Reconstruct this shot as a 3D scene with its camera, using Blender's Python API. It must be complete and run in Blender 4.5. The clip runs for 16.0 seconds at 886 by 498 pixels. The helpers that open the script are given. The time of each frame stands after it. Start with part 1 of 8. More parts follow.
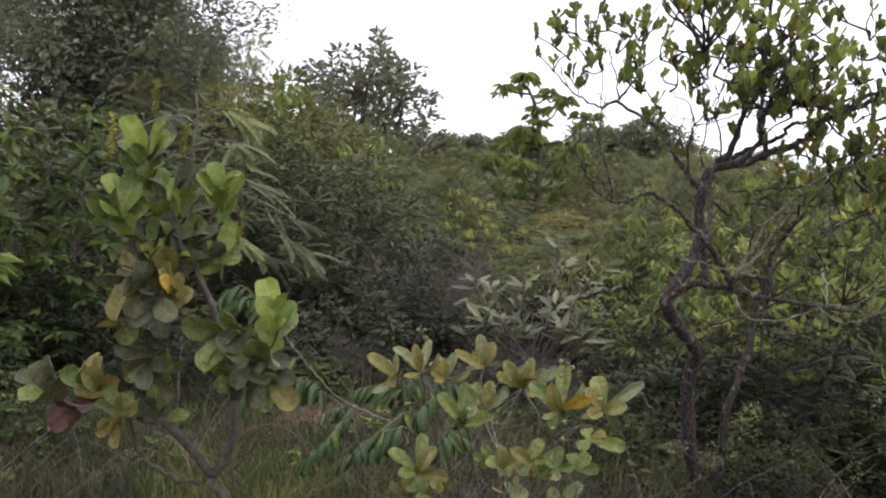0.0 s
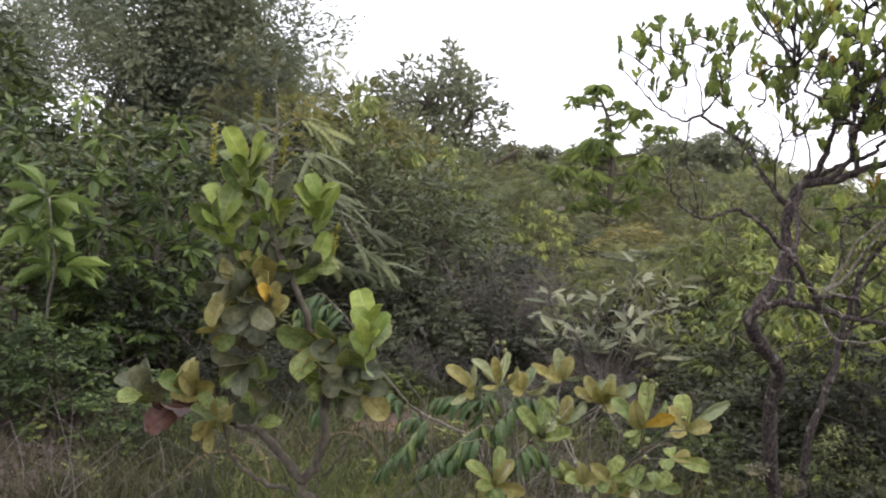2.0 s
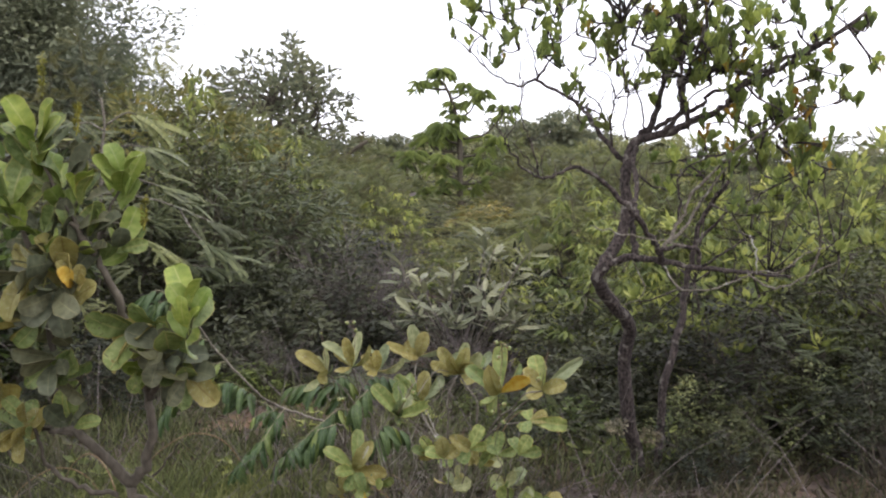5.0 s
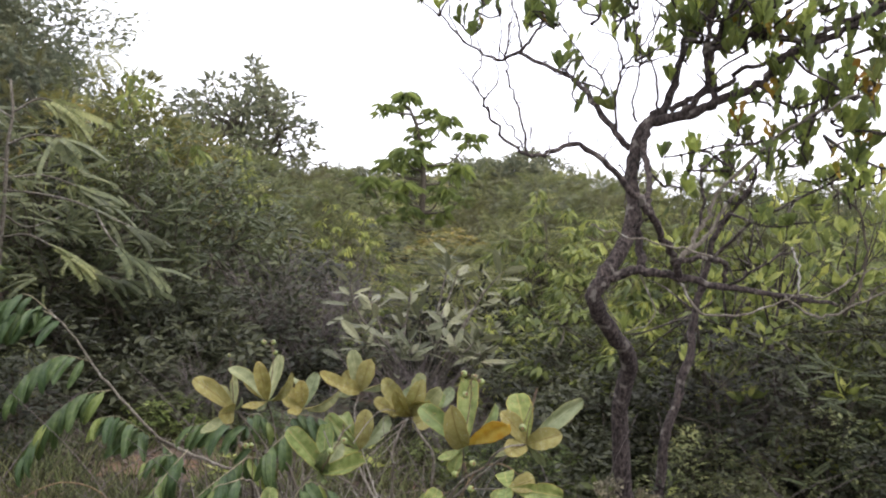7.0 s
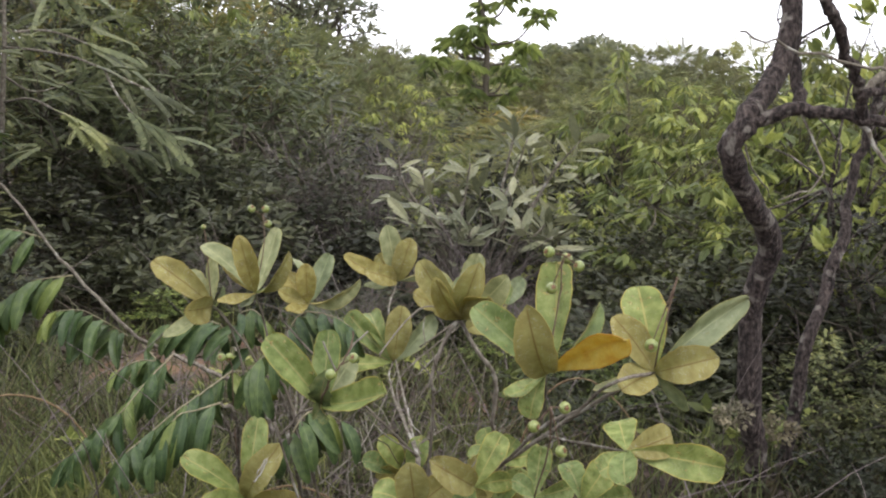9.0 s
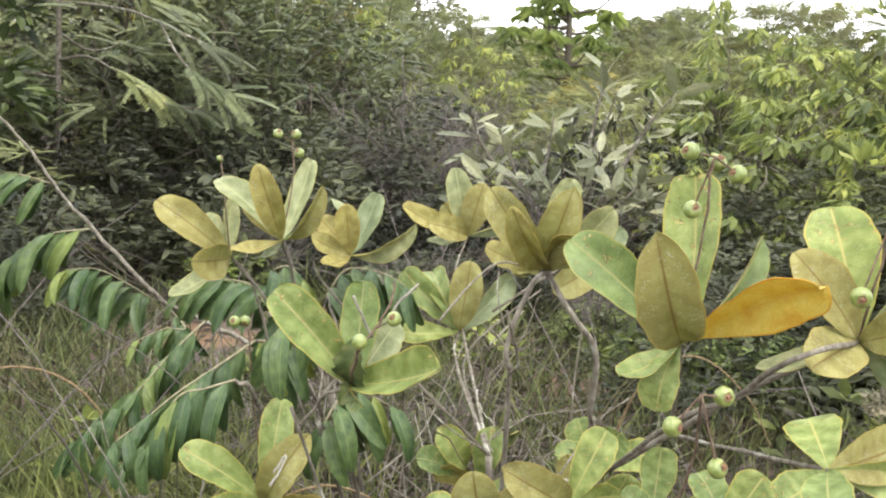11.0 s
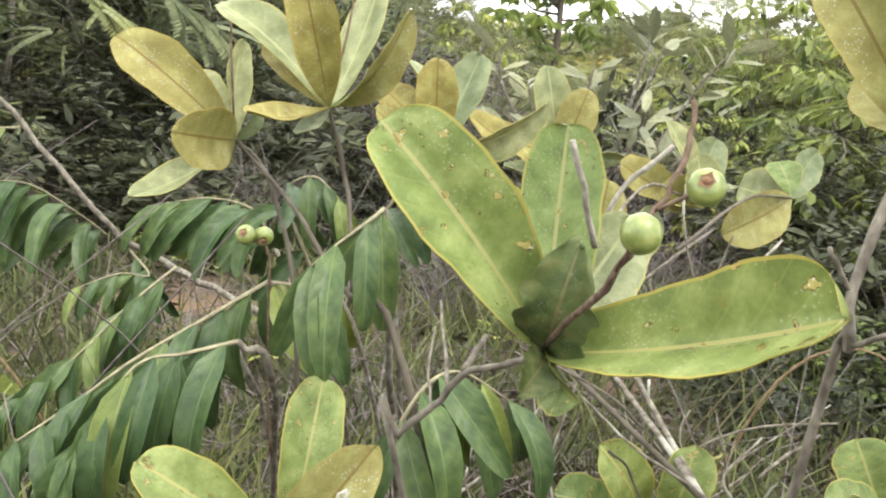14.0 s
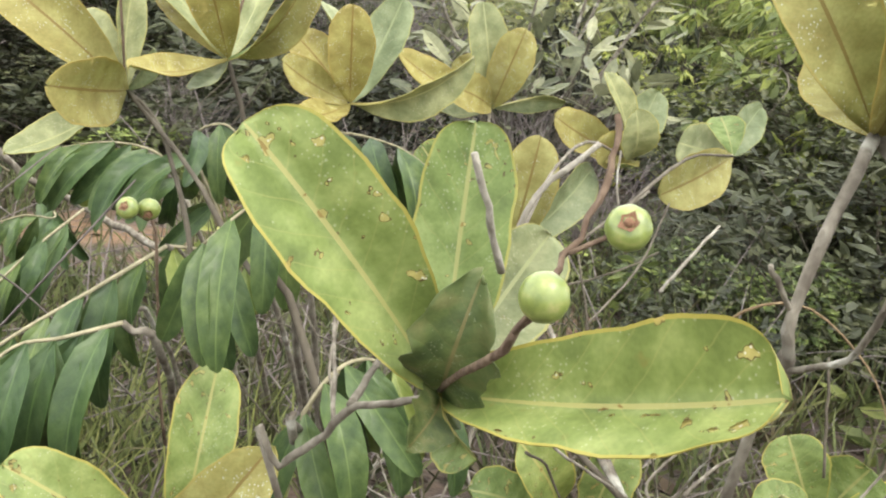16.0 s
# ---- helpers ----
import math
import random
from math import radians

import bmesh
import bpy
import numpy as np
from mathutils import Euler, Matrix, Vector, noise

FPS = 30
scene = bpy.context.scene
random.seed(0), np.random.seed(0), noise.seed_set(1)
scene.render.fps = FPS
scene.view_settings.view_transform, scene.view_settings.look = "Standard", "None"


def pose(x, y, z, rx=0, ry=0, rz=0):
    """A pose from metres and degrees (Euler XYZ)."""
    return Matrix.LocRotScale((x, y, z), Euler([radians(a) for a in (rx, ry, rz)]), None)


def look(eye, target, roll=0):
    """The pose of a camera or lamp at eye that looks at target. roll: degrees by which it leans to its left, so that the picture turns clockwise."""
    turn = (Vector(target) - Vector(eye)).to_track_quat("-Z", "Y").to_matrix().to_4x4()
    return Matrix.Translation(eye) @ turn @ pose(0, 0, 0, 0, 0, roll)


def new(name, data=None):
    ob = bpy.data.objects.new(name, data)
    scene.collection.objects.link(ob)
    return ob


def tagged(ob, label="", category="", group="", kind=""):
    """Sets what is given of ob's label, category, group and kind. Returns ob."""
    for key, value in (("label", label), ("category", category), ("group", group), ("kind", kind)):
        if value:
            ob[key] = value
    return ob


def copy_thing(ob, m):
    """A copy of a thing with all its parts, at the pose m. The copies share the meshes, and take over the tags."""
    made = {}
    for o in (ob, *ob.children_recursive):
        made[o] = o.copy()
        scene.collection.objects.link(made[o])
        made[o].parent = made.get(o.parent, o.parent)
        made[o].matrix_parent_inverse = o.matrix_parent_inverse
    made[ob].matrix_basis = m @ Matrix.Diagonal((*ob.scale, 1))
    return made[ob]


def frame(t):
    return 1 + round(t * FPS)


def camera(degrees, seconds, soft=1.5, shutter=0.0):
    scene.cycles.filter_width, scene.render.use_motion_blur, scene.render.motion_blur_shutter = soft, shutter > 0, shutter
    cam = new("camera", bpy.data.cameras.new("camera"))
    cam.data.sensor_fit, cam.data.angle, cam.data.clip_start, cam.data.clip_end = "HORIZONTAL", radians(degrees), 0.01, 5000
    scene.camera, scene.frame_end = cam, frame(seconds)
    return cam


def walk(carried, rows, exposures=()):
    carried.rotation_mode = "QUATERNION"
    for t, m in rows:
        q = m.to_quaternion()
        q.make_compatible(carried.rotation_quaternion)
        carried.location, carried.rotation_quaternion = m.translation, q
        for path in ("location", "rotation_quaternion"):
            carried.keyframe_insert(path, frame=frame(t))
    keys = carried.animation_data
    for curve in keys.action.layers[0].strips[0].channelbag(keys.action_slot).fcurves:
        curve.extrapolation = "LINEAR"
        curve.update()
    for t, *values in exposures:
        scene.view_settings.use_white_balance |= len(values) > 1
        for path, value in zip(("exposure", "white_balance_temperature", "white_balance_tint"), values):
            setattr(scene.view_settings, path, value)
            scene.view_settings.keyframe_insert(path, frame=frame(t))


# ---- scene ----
cam = camera(49.5, 16.0, 2.15)
PATH = [
    (0, (0.0000, 0.0000, 1.5500), (-0.0000, 1.9905, 1.3549), 3.27),
    (0.5, (-0.0250, -0.0141, 1.5506), (-0.1376, 1.9753, 1.3776), 2.90),
    (1, (-0.0523, -0.0070, 1.5543), (-0.2173, 1.9794, 1.3906), 4.24),
    (1.5, (-0.0634, -0.0034, 1.5528), (-0.2421, 1.9803, 1.3716), 4.05),
    (2, (-0.0571, -0.0071, 1.5532), (-0.1969, 1.9797, 1.3713), 4.01),
    (2.5, (-0.0636, -0.0025, 1.5511), (-0.1838, 1.9840, 1.3528), 4.22),
    (3, (-0.0668, -0.0015, 1.5552), (-0.1708, 1.9889, 1.3892), 4.99),
    (3.5, (-0.0476, 0.0069, 1.5311), (-0.0646, 1.9970, 1.3331), 1.96),
    (4, (-0.0373, 0.0327, 1.5216), (0.0264, 2.0196, 1.3018), 1.66),
    (4.5, (-0.0212, 0.0813, 1.4937), (0.0908, 2.0647, 1.2616), 1.62),
    (4.7, (-0.0110, 0.0927, 1.4857), (0.1442, 2.0753, 1.2726), 0.26),
    (6.8, (0.0898, 0.8533, 1.3387), (0.2327, 2.8438, 1.2059), 0.74),
    (7, (0.0992, 1.0112, 1.2863), (0.3341, 2.9944, 1.1777), 2.54),
    (7.5, (0.0763, 1.3059, 1.2467), (0.2291, 3.2872, 1.0204), 0.30),
    (8, (0.1160, 1.5338, 1.1879), (0.1624, 3.5230, 0.9861), 0.01),
    (8.5, (0.2083, 1.7562, 1.1415), (0.3070, 3.7253, 0.8055), 1.89),
    (9, (0.2009, 1.9038, 1.1008), (0.3131, 3.8720, 0.7635), 2.47),
    (9.2, (0.1740, 1.9935, 1.0773), (0.2649, 3.9542, 0.6935), 2.84),
    (11.3, (0.2316, 2.3825, 0.9439), (0.1511, 4.3435, 0.5592), 2.37),
    (11.5, (0.2155, 2.4323, 0.9307), (0.1341, 4.3946, 0.5531), 4.91),
    (12, (0.1423, 2.6311, 0.8526), (0.0929, 4.5973, 0.4899), 4.72),
    (12.5, (0.0849, 2.7912, 0.8267), (0.0373, 4.7681, 0.5271), 3.64),
    (13, (0.0587, 2.8803, 0.7820), (-0.0022, 4.8403, 0.3888), 5.49),
    (13.5, (0.0535, 2.8932, 0.7770), (0.0863, 4.8620, 0.4265), 7.71),
    (14, (0.0423, 2.9156, 0.7322), (0.0657, 4.8754, 0.3343), 5.34),
    (14.5, (0.0592, 2.9447, 0.7332), (0.1320, 4.9100, 0.3698), 4.48),
    (15, (0.0742, 2.9879, 0.7453), (0.2061, 4.9311, 0.2908), 6.24),
    (15.5, (0.0653, 2.9932, 0.7405), (0.2133, 4.9010, 0.1587), 10.27),
    (16, (0.0659, 2.9981, 0.7639), (0.2205, 4.9141, 0.2117), 7.10),
]
EXPOSURES = [(0, 0.15, 6250, 18), (1.2, 0.49, 6300, 18), (3.0, 0.57, 6300, 17), (4.5, 0.55, 6300, 18), (7, 0.66, 6300, 19), (8.5, 0.60, 6350, 18), (9.2, 0.82, 6400, 16), (11.3, 1.54, 6550, 10), (13, 1.57, 6600, 9), (16, 1.55, 6650, 9)]
walk(cam, [(t, look(eye, target, roll)) for t, eye, target, roll in PATH], EXPOSURES)

# ---- sky and daylight: bright overcast ----
world = bpy.data.worlds.new("overcast_sky")
scene.world = world
world.use_nodes = True
wn, wl = world.node_tree.nodes, world.node_tree.links
wn.clear()
w_out = wn.new("ShaderNodeOutputWorld")
w_bg = wn.new("ShaderNodeBackground")
w_sky = wn.new("ShaderNodeTexSky")
w_sky.sky_type = "NISHITA"
w_sky.sun_disc = False
w_sky.sun_elevation = radians(62)
w_sky.sun_rotation = radians(150)
w_sky.dust_density = 3.0
w_scale = wn.new("ShaderNodeMix")
w_scale.data_type = "RGBA"
w_scale.blend_type = "MIX"
w_scale.inputs[0].default_value = 0.88
w_cloud = wn.new("ShaderNodeTexNoise")
w_cloud.inputs["Scale"].default_value = 2.2
w_cloud.inputs["Detail"].default_value = 5.0
w_ramp = wn.new("ShaderNodeValToRGB")
w_ramp.color_ramp.elements[0].position = 0.3
w_ramp.color_ramp.elements[0].color = (9.5, 9.8, 10.2, 1)
w_ramp.color_ramp.elements[1].position = 0.7
w_ramp.color_ramp.elements[1].color = (11.5, 11.6, 11.8, 1)
wl.new(w_cloud.outputs["Fac"], w_ramp.inputs[0])
wl.new(w_sky.outputs[0], w_scale.inputs[6])
wl.new(w_ramp.outputs[0], w_scale.inputs[7])
wl.new(w_scale.outputs[2], w_bg.inputs["Color"])
w_bg.inputs["Strength"].default_value = 0.15
wl.new(w_bg.outputs[0], w_out.inputs[0])

sun_data = bpy.data.lights.new("sun", "SUN")
sun_data.energy = 1.1
sun_data.angle = radians(22)
sun_data.color = (1.0, 0.96, 0.88)
sun = new("sun", sun_data)
sun.matrix_world = look((2.5, -2.5, 7.0), (0, 0, 0))


# ---- materials ----
def node_mat(name):
    m = bpy.data.materials.new(name)
    m.use_nodes = True
    return m, m.node_tree.nodes, m.node_tree.links, m.node_tree.nodes["Principled BSDF"]


def ramp(nodes, stops):
    r = nodes.new("ShaderNodeValToRGB")
    els = r.color_ramp.elements
    while len(els) < len(stops):
        els.new(0.5)
    for e, (p, c) in zip(els, stops):
        e.position, e.color = p, (*c, 1)
    return r


def foliage(name, colours, rough=0.5, thin=0.3, patch=1.2, spec=0.28, alike=False):
    """Small leaves: each its own shade, with larger patches of growth and yellowing."""
    m, n, l, b = node_mat(name)
    geo = n.new("ShaderNodeNewGeometry")
    info = n.new("ShaderNodeObjectInfo")
    add = n.new("ShaderNodeMath")
    add.operation = "MULTIPLY_ADD"
    add.inputs[1].default_value = 0.55
    if alike:
        add.inputs[0].default_value = 0.45
    else:
        l.new(info.outputs["Random"], add.inputs[0])
    l.new(geo.outputs["Random Per Island"], add.inputs[2])
    fade = n.new("ShaderNodeMath")
    fade.operation = "MULTIPLY"
    fade.inputs[1].default_value = 0.65
    l.new(add.outputs[0], fade.inputs[0])
    steps = [(i / (len(colours) - 1), c) for i, c in enumerate(colours)]
    r = ramp(n, steps)
    l.new(fade.outputs[0], r.inputs[0])
    tc = n.new("ShaderNodeTexCoord")
    big = n.new("ShaderNodeTexNoise")
    big.inputs["Scale"].default_value = patch
    big.inputs["Detail"].default_value = 3
    l.new(tc.outputs["Object"], big.inputs["Vector"])
    fine = n.new("ShaderNodeTexNoise")
    fine.inputs["Scale"].default_value = 60
    fine.inputs["Detail"].default_value = 2
    l.new(tc.outputs["Object"], fine.inputs["Vector"])
    g = ramp(n, [(0.3, (0.62, 0.66, 0.68)), (0.7, (1.3, 1.25, 1.05))])
    l.new(big.outputs["Fac"], g.inputs[0])
    g2 = ramp(n, [(0.3, (0.8, 0.8, 0.8)), (0.7, (1.15, 1.15, 1.1))])
    l.new(fine.outputs["Fac"], g2.inputs[0])
    mul = n.new("ShaderNodeMix")
    mul.data_type, mul.blend_type = "RGBA", "MULTIPLY"
    mul.inputs[0].default_value = 1
    l.new(r.outputs[0], mul.inputs[6])
    l.new(g.outputs[0], mul.inputs[7])
    mul2 = n.new("ShaderNodeMix")
    mul2.data_type, mul2.blend_type = "RGBA", "MULTIPLY"
    mul2.inputs[0].default_value = 1
    l.new(mul.outputs[2], mul2.inputs[6])
    l.new(g2.outputs[0], mul2.inputs[7])
    whole = ramp(n, [(0.0, (0.82, 0.72, 0.66)), (0.3, (0.70, 0.72, 0.70)), (0.6, (1.0, 0.98, 0.96)), (1.0, (1.30, 1.24, 1.08))])
    if alike:
        whole.inputs[0].default_value = 0.6
    else:
        l.new(info.outputs["Random"], whole.inputs[0])
    mul3 = n.new("ShaderNodeMix")
    mul3.data_type, mul3.blend_type = "RGBA", "MULTIPLY"
    mul3.inputs[0].default_value = 1
    l.new(mul2.outputs[2], mul3.inputs[6])
    l.new(whole.outputs[0], mul3.inputs[7])
    mul2 = mul3
    l.new(mul2.outputs[2], b.inputs["Base Color"])
    b.inputs["Roughness"].default_value = rough
    b.inputs["Specular IOR Level"].default_value = spec
    tr = n.new("ShaderNodeBsdfTranslucent")
    l.new(mul2.outputs[2], tr.inputs["Color"])
    mix = n.new("ShaderNodeMixShader")
    mix.inputs[0].default_value = thin
    l.new(b.outputs[0], mix.inputs[1])
    l.new(tr.outputs[0], mix.inputs[2])
    l.new(mix.outputs[0], n["Material Output"].inputs["Surface"])
    return m


def bark(name, dark, light, scale=30.0, bump=0.6, lichen=None, start=0.3):
    m, n, l, b = node_mat(name)
    tc = n.new("ShaderNodeTexCoord")
    mp = n.new("ShaderNodeMapping")
    mp.inputs["Scale"].default_value = (1, 1, 0.5)
    l.new(tc.outputs["Object"], mp.inputs["Vector"])
    a = n.new("ShaderNodeTexNoise")
    a.inputs["Scale"].default_value = scale
    a.inputs["Detail"].default_value = 6
    v = n.new("ShaderNodeTexVoronoi")
    v.inputs["Scale"].default_value = scale * 1.6
    l.new(mp.outputs[0], a.inputs["Vector"])
    l.new(mp.outputs[0], v.inputs["Vector"])
    r = ramp(n, [(start, dark), (0.55, tuple((x + y) / 2 for x, y in zip(dark, light))), (0.95 - 0.75 * start if start < 0.4 else 0.64, light)])
    l.new(a.outputs["Fac"], r.inputs[0])
    col = r.outputs[0]
    if lichen:
        spots = n.new("ShaderNodeTexNoise")
        spots.inputs["Scale"].default_value = 22
        l.new(tc.outputs["Object"], spots.inputs["Vector"])
        sr = ramp(n, [(0.60, (0, 0, 0)), (0.66, (1, 1, 1))])
        l.new(spots.outputs["Fac"], sr.inputs[0])
        mx = n.new("ShaderNodeMix")
        mx.data_type = "RGBA"
        mx.inputs[7].default_value = (*lichen, 1)
        l.new(sr.outputs[0], mx.inputs[0])
        l.new(col, mx.inputs[6])
        col = mx.outputs[2]
    l.new(col, b.inputs["Base Color"])
    b.inputs["Roughness"].default_value = 0.9
    b.inputs["Specular IOR Level"].default_value = 0.2
    sub = n.new("ShaderNodeMath")
    sub.operation = "MULTIPLY"
    l.new(a.outputs["Fac"], sub.inputs[0])
    l.new(v.outputs["Distance"], sub.inputs[1])
    bp = n.new("ShaderNodeBump")
    bp.inputs["Strength"].default_value = bump
    bp.inputs["Distance"].default_value = 0.008
    l.new(sub.outputs[0], bp.inputs["Height"])
    l.new(bp.outputs[0], b.inputs["Normal"])
    return m


LEAF_GLOSSY = foliage("glossy_green_leaves", [(0.030, 0.045, 0.022), (0.064, 0.092, 0.036), (0.130, 0.176, 0.058), (0.245, 0.300, 0.100)], 0.42, 0.3)
LEAF_FINE = foliage("small_dull_leaves", [(0.034, 0.040, 0.025), (0.058, 0.066, 0.036), (0.088, 0.094, 0.048), (0.128, 0.120, 0.068)], 0.55, 0.25)
# leaf colour lowered to paint in the deep shade inside the thicket
LEAF_SHADE = foliage("small_shade_darkened_leaves", [(0.016, 0.019, 0.013), (0.028, 0.033, 0.020), (0.045, 0.053, 0.030), (0.070, 0.076, 0.044)], 0.55, 0.25)
LEAF_FEATHER = foliage("feathery_pinnate_leaves", [(0.056, 0.070, 0.043), (0.090, 0.108, 0.063), (0.130, 0.150, 0.083), (0.190, 0.205, 0.112)], 0.5, 0.4)
LEAF_COMB = foliage("grey_green_comb_leaves", [(0.085, 0.104, 0.064), (0.128, 0.152, 0.088), (0.175, 0.202, 0.112), (0.235, 0.256, 0.140)], 0.42, 0.35)
LEAF_YELLOW = foliage("yellow_green_leaves", [(0.066, 0.088, 0.036), (0.135, 0.170, 0.058), (0.255, 0.298, 0.092), (0.400, 0.415, 0.132)], 0.5, 0.45)
LEAF_GREY = foliage("grey_green_leaves", [(0.052, 0.060, 0.042), (0.090, 0.102, 0.072), (0.138, 0.152, 0.110), (0.200, 0.212, 0.158)], 0.45, 0.2)
# far tree leaves, lightened in colour to stand for haze before the sky
LEAF_TREE = foliage("haze_paled_tree_leaves", [(0.100, 0.114, 0.086), (0.150, 0.168, 0.118), (0.205, 0.224, 0.150), (0.280, 0.290, 0.195)], 0.5, 0.45, alike=True)
LEAF_TURNING = foliage("turning_leaves", [(0.066, 0.076, 0.036), (0.122, 0.132, 0.052), (0.204, 0.196, 0.070), (0.320, 0.235, 0.078)], 0.5, 0.4)
LEAF_EVERGREEN = foliage("evergreen_leaves", [(0.052, 0.064, 0.038), (0.092, 0.111, 0.057), (0.144, 0.166, 0.081), (0.235, 0.248, 0.118)], 0.45, 0.3)
# distance haze is painted in: the leaf colour itself is paler and greyer
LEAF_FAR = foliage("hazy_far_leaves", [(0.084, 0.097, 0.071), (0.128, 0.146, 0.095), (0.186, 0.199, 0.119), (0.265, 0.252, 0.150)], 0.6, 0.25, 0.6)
LEAF_TALL = foliage("grey_green_tall_tree_leaves", [(0.120, 0.142, 0.112), (0.166, 0.192, 0.142), (0.218, 0.244, 0.176), (0.290, 0.310, 0.222)], 0.5, 0.45, 0.6, alike=True)
LEAF_CANOPY = foliage("light_canopy_leaves", [(0.084, 0.096, 0.051), (0.138, 0.154, 0.074), (0.205, 0.224, 0.100), (0.305, 0.318, 0.140)], 0.55, 0.45, 0.9)
GRASS = foliage("dry_green_grass", [(0.026, 0.030, 0.016), (0.042, 0.046, 0.024), (0.066, 0.064, 0.037), (0.118, 0.098, 0.062)], 0.6, 0.3)
GRASS_FRESH = foliage("fresh_yellow_green_grass", [(0.070, 0.088, 0.036), (0.122, 0.146, 0.056), (0.184, 0.206, 0.080), (0.290, 0.285, 0.135)], 0.6, 0.45, 2.5, alike=True)
GRASS_GREEN = foliage("soft_green_grass", [(0.052, 0.070, 0.030), (0.090, 0.112, 0.046), (0.138, 0.158, 0.068), (0.215, 0.212, 0.112)], 0.6, 0.35)
LEAF_SAPLING = foliage("light_green_sapling_leaves", [(0.075, 0.115, 0.036), (0.120, 0.175, 0.052), (0.180, 0.245, 0.072), (0.260, 0.330, 0.105)], 0.42, 0.4, alike=True)
LEAF_DROOP = foliage("soft_bright_drooping_leaves", [(0.040, 0.062, 0.022), (0.074, 0.112, 0.034), (0.130, 0.184, 0.052), (0.220, 0.280, 0.085)], 0.42, 0.35)
LEAF_UMBRELLA = foliage("drooping_palmate_leaves", [(0.105, 0.145, 0.064), (0.190, 0.245, 0.092), (0.300, 0.370, 0.125), (0.430, 0.500, 0.175)], 0.4, 0.55, spec=0.4, alike=True)
TWIG = bark("grey_twig_bark", (0.070, 0.058, 0.044), (0.215, 0.195, 0.155), 110, 0.5, (0.27, 0.26, 0.22))
TWIG_DARK = bark("dark_twig_bark", (0.041, 0.034, 0.024), (0.129, 0.112, 0.085), 60, 0.3)
BARK = bark("furrowed_dark_brown_bark", (0.014, 0.011, 0.010), (0.098, 0.078, 0.068), 100, 1.0, (0.150, 0.135, 0.115), 0.37)

SOIL, sn, sl, sb = node_mat("soil_and_litter")
s_tc = sn.new("ShaderNodeTexCoord")
s_a = sn.new("ShaderNodeTexNoise")
s_a.inputs["Scale"].default_value = 1.1
s_a.inputs["Detail"].default_value = 8
s_b = sn.new("ShaderNodeTexNoise")
s_b.inputs["Scale"].default_value = 45
s_b.inputs["Detail"].default_value = 5
sl.new(s_tc.outputs["Object"], s_a.inputs["Vector"])
sl.new(s_tc.outputs["Object"], s_b.inputs["Vector"])
s_r = ramp(sn, [(0.38, (0.042, 0.031, 0.024)), (0.58, (0.070, 0.050, 0.037)), (0.70, (0.14, 0.078, 0.050))])
s_r2 = ramp(sn, [(0.3, (0.45, 0.45, 0.45)), (0.7, (1.3, 1.25, 1.15))])
sl.new(s_a.outputs["Fac"], s_r.inputs[0])
sl.new(s_b.outputs["Fac"], s_r2.inputs[0])
s_m = sn.new("ShaderNodeMix")
s_m.data_type, s_m.blend_type = "RGBA", "MULTIPLY"
s_m.inputs[0].default_value = 1
sl.new(s_r.outputs[0], s_m.inputs[6])
sl.new(s_r2.outputs[0], s_m.inputs[7])
s_col = s_m.outputs[2]
s_mid = sn.new("ShaderNodeTexNoise")
s_mid.inputs["Scale"].default_value = 6
s_mid.inputs["Detail"].default_value = 8
sl.new(s_tc.outputs["Object"], s_mid.inputs["Vector"])
for s_place, s_size in [((-0.62, 5.62), (2.3, 3.2)), ((0.68, 5.9), (2.6, 3.4))]:
    s_map = sn.new("ShaderNodeMapping")
    s_map.vector_type = "TEXTURE"
    s_map.inputs["Location"].default_value = (*s_place, 0)
    s_map.inputs["Scale"].default_value = (1.15 / s_size[0], 1.15 / s_size[1], 3.0)
    s_dist = sn.new("ShaderNodeVectorMath")
    s_dist.operation = "LENGTH"
    s_add = sn.new("ShaderNodeMath")
    s_add.operation = "MULTIPLY_ADD"
    s_add.inputs[1].default_value = 2.2
    s_edge = ramp(sn, [(0.62, (0.9, 0.9, 0.9)), (0.95, (0, 0, 0))])
    s_half = sn.new("ShaderNodeMath")
    s_half.operation = "MULTIPLY"
    s_half.inputs[1].default_value = 0.5
    s_lay = sn.new("ShaderNodeMix")
    s_lay.data_type = "RGBA"
    s_lay.inputs[7].default_value = (0.128, 0.072, 0.034, 1)
    sl.new(s_tc.outputs["Object"], s_map.inputs["Vector"])
    sl.new(s_map.outputs[0], s_dist.inputs[0])
    sl.new(s_mid.outputs["Fac"], s_add.inputs[0])
    sl.new(s_dist.outputs["Value"], s_add.inputs[2])
    sl.new(s_add.outputs[0], s_half.inputs[0])
    sl.new(s_half.outputs[0], s_edge.inputs[0])
    sl.new(s_edge.outputs[0], s_lay.inputs[0])
    sl.new(s_col, s_lay.inputs[6])
    s_col = s_lay.outputs[2]
sl.new(s_col, sb.inputs["Base Color"])
sb.inputs["Roughness"].default_value = 0.95
s_bp = sn.new("ShaderNodeBump")
s_bp.inputs["Strength"].default_value = 0.6
s_bp.inputs["Distance"].default_value = 0.03
sl.new(s_b.outputs["Fac"], s_bp.inputs["Height"])
sl.new(s_bp.outputs[0], sb.inputs["Normal"])


# ---- mesh helpers ----
def mesh_of(name, verts, faces, mat, smooth=False):
    me = bpy.data.meshes.new(name)
    me.from_pydata(np.asarray(verts, float).tolist(), [], faces if isinstance(faces, list) else faces.tolist())
    for one in mat if isinstance(mat, (list, tuple)) else [mat]:
        me.materials.append(one)
    if smooth:
        me.polygons.foreach_set("use_smooth", [True] * len(me.polygons))
    me.update()
    return me


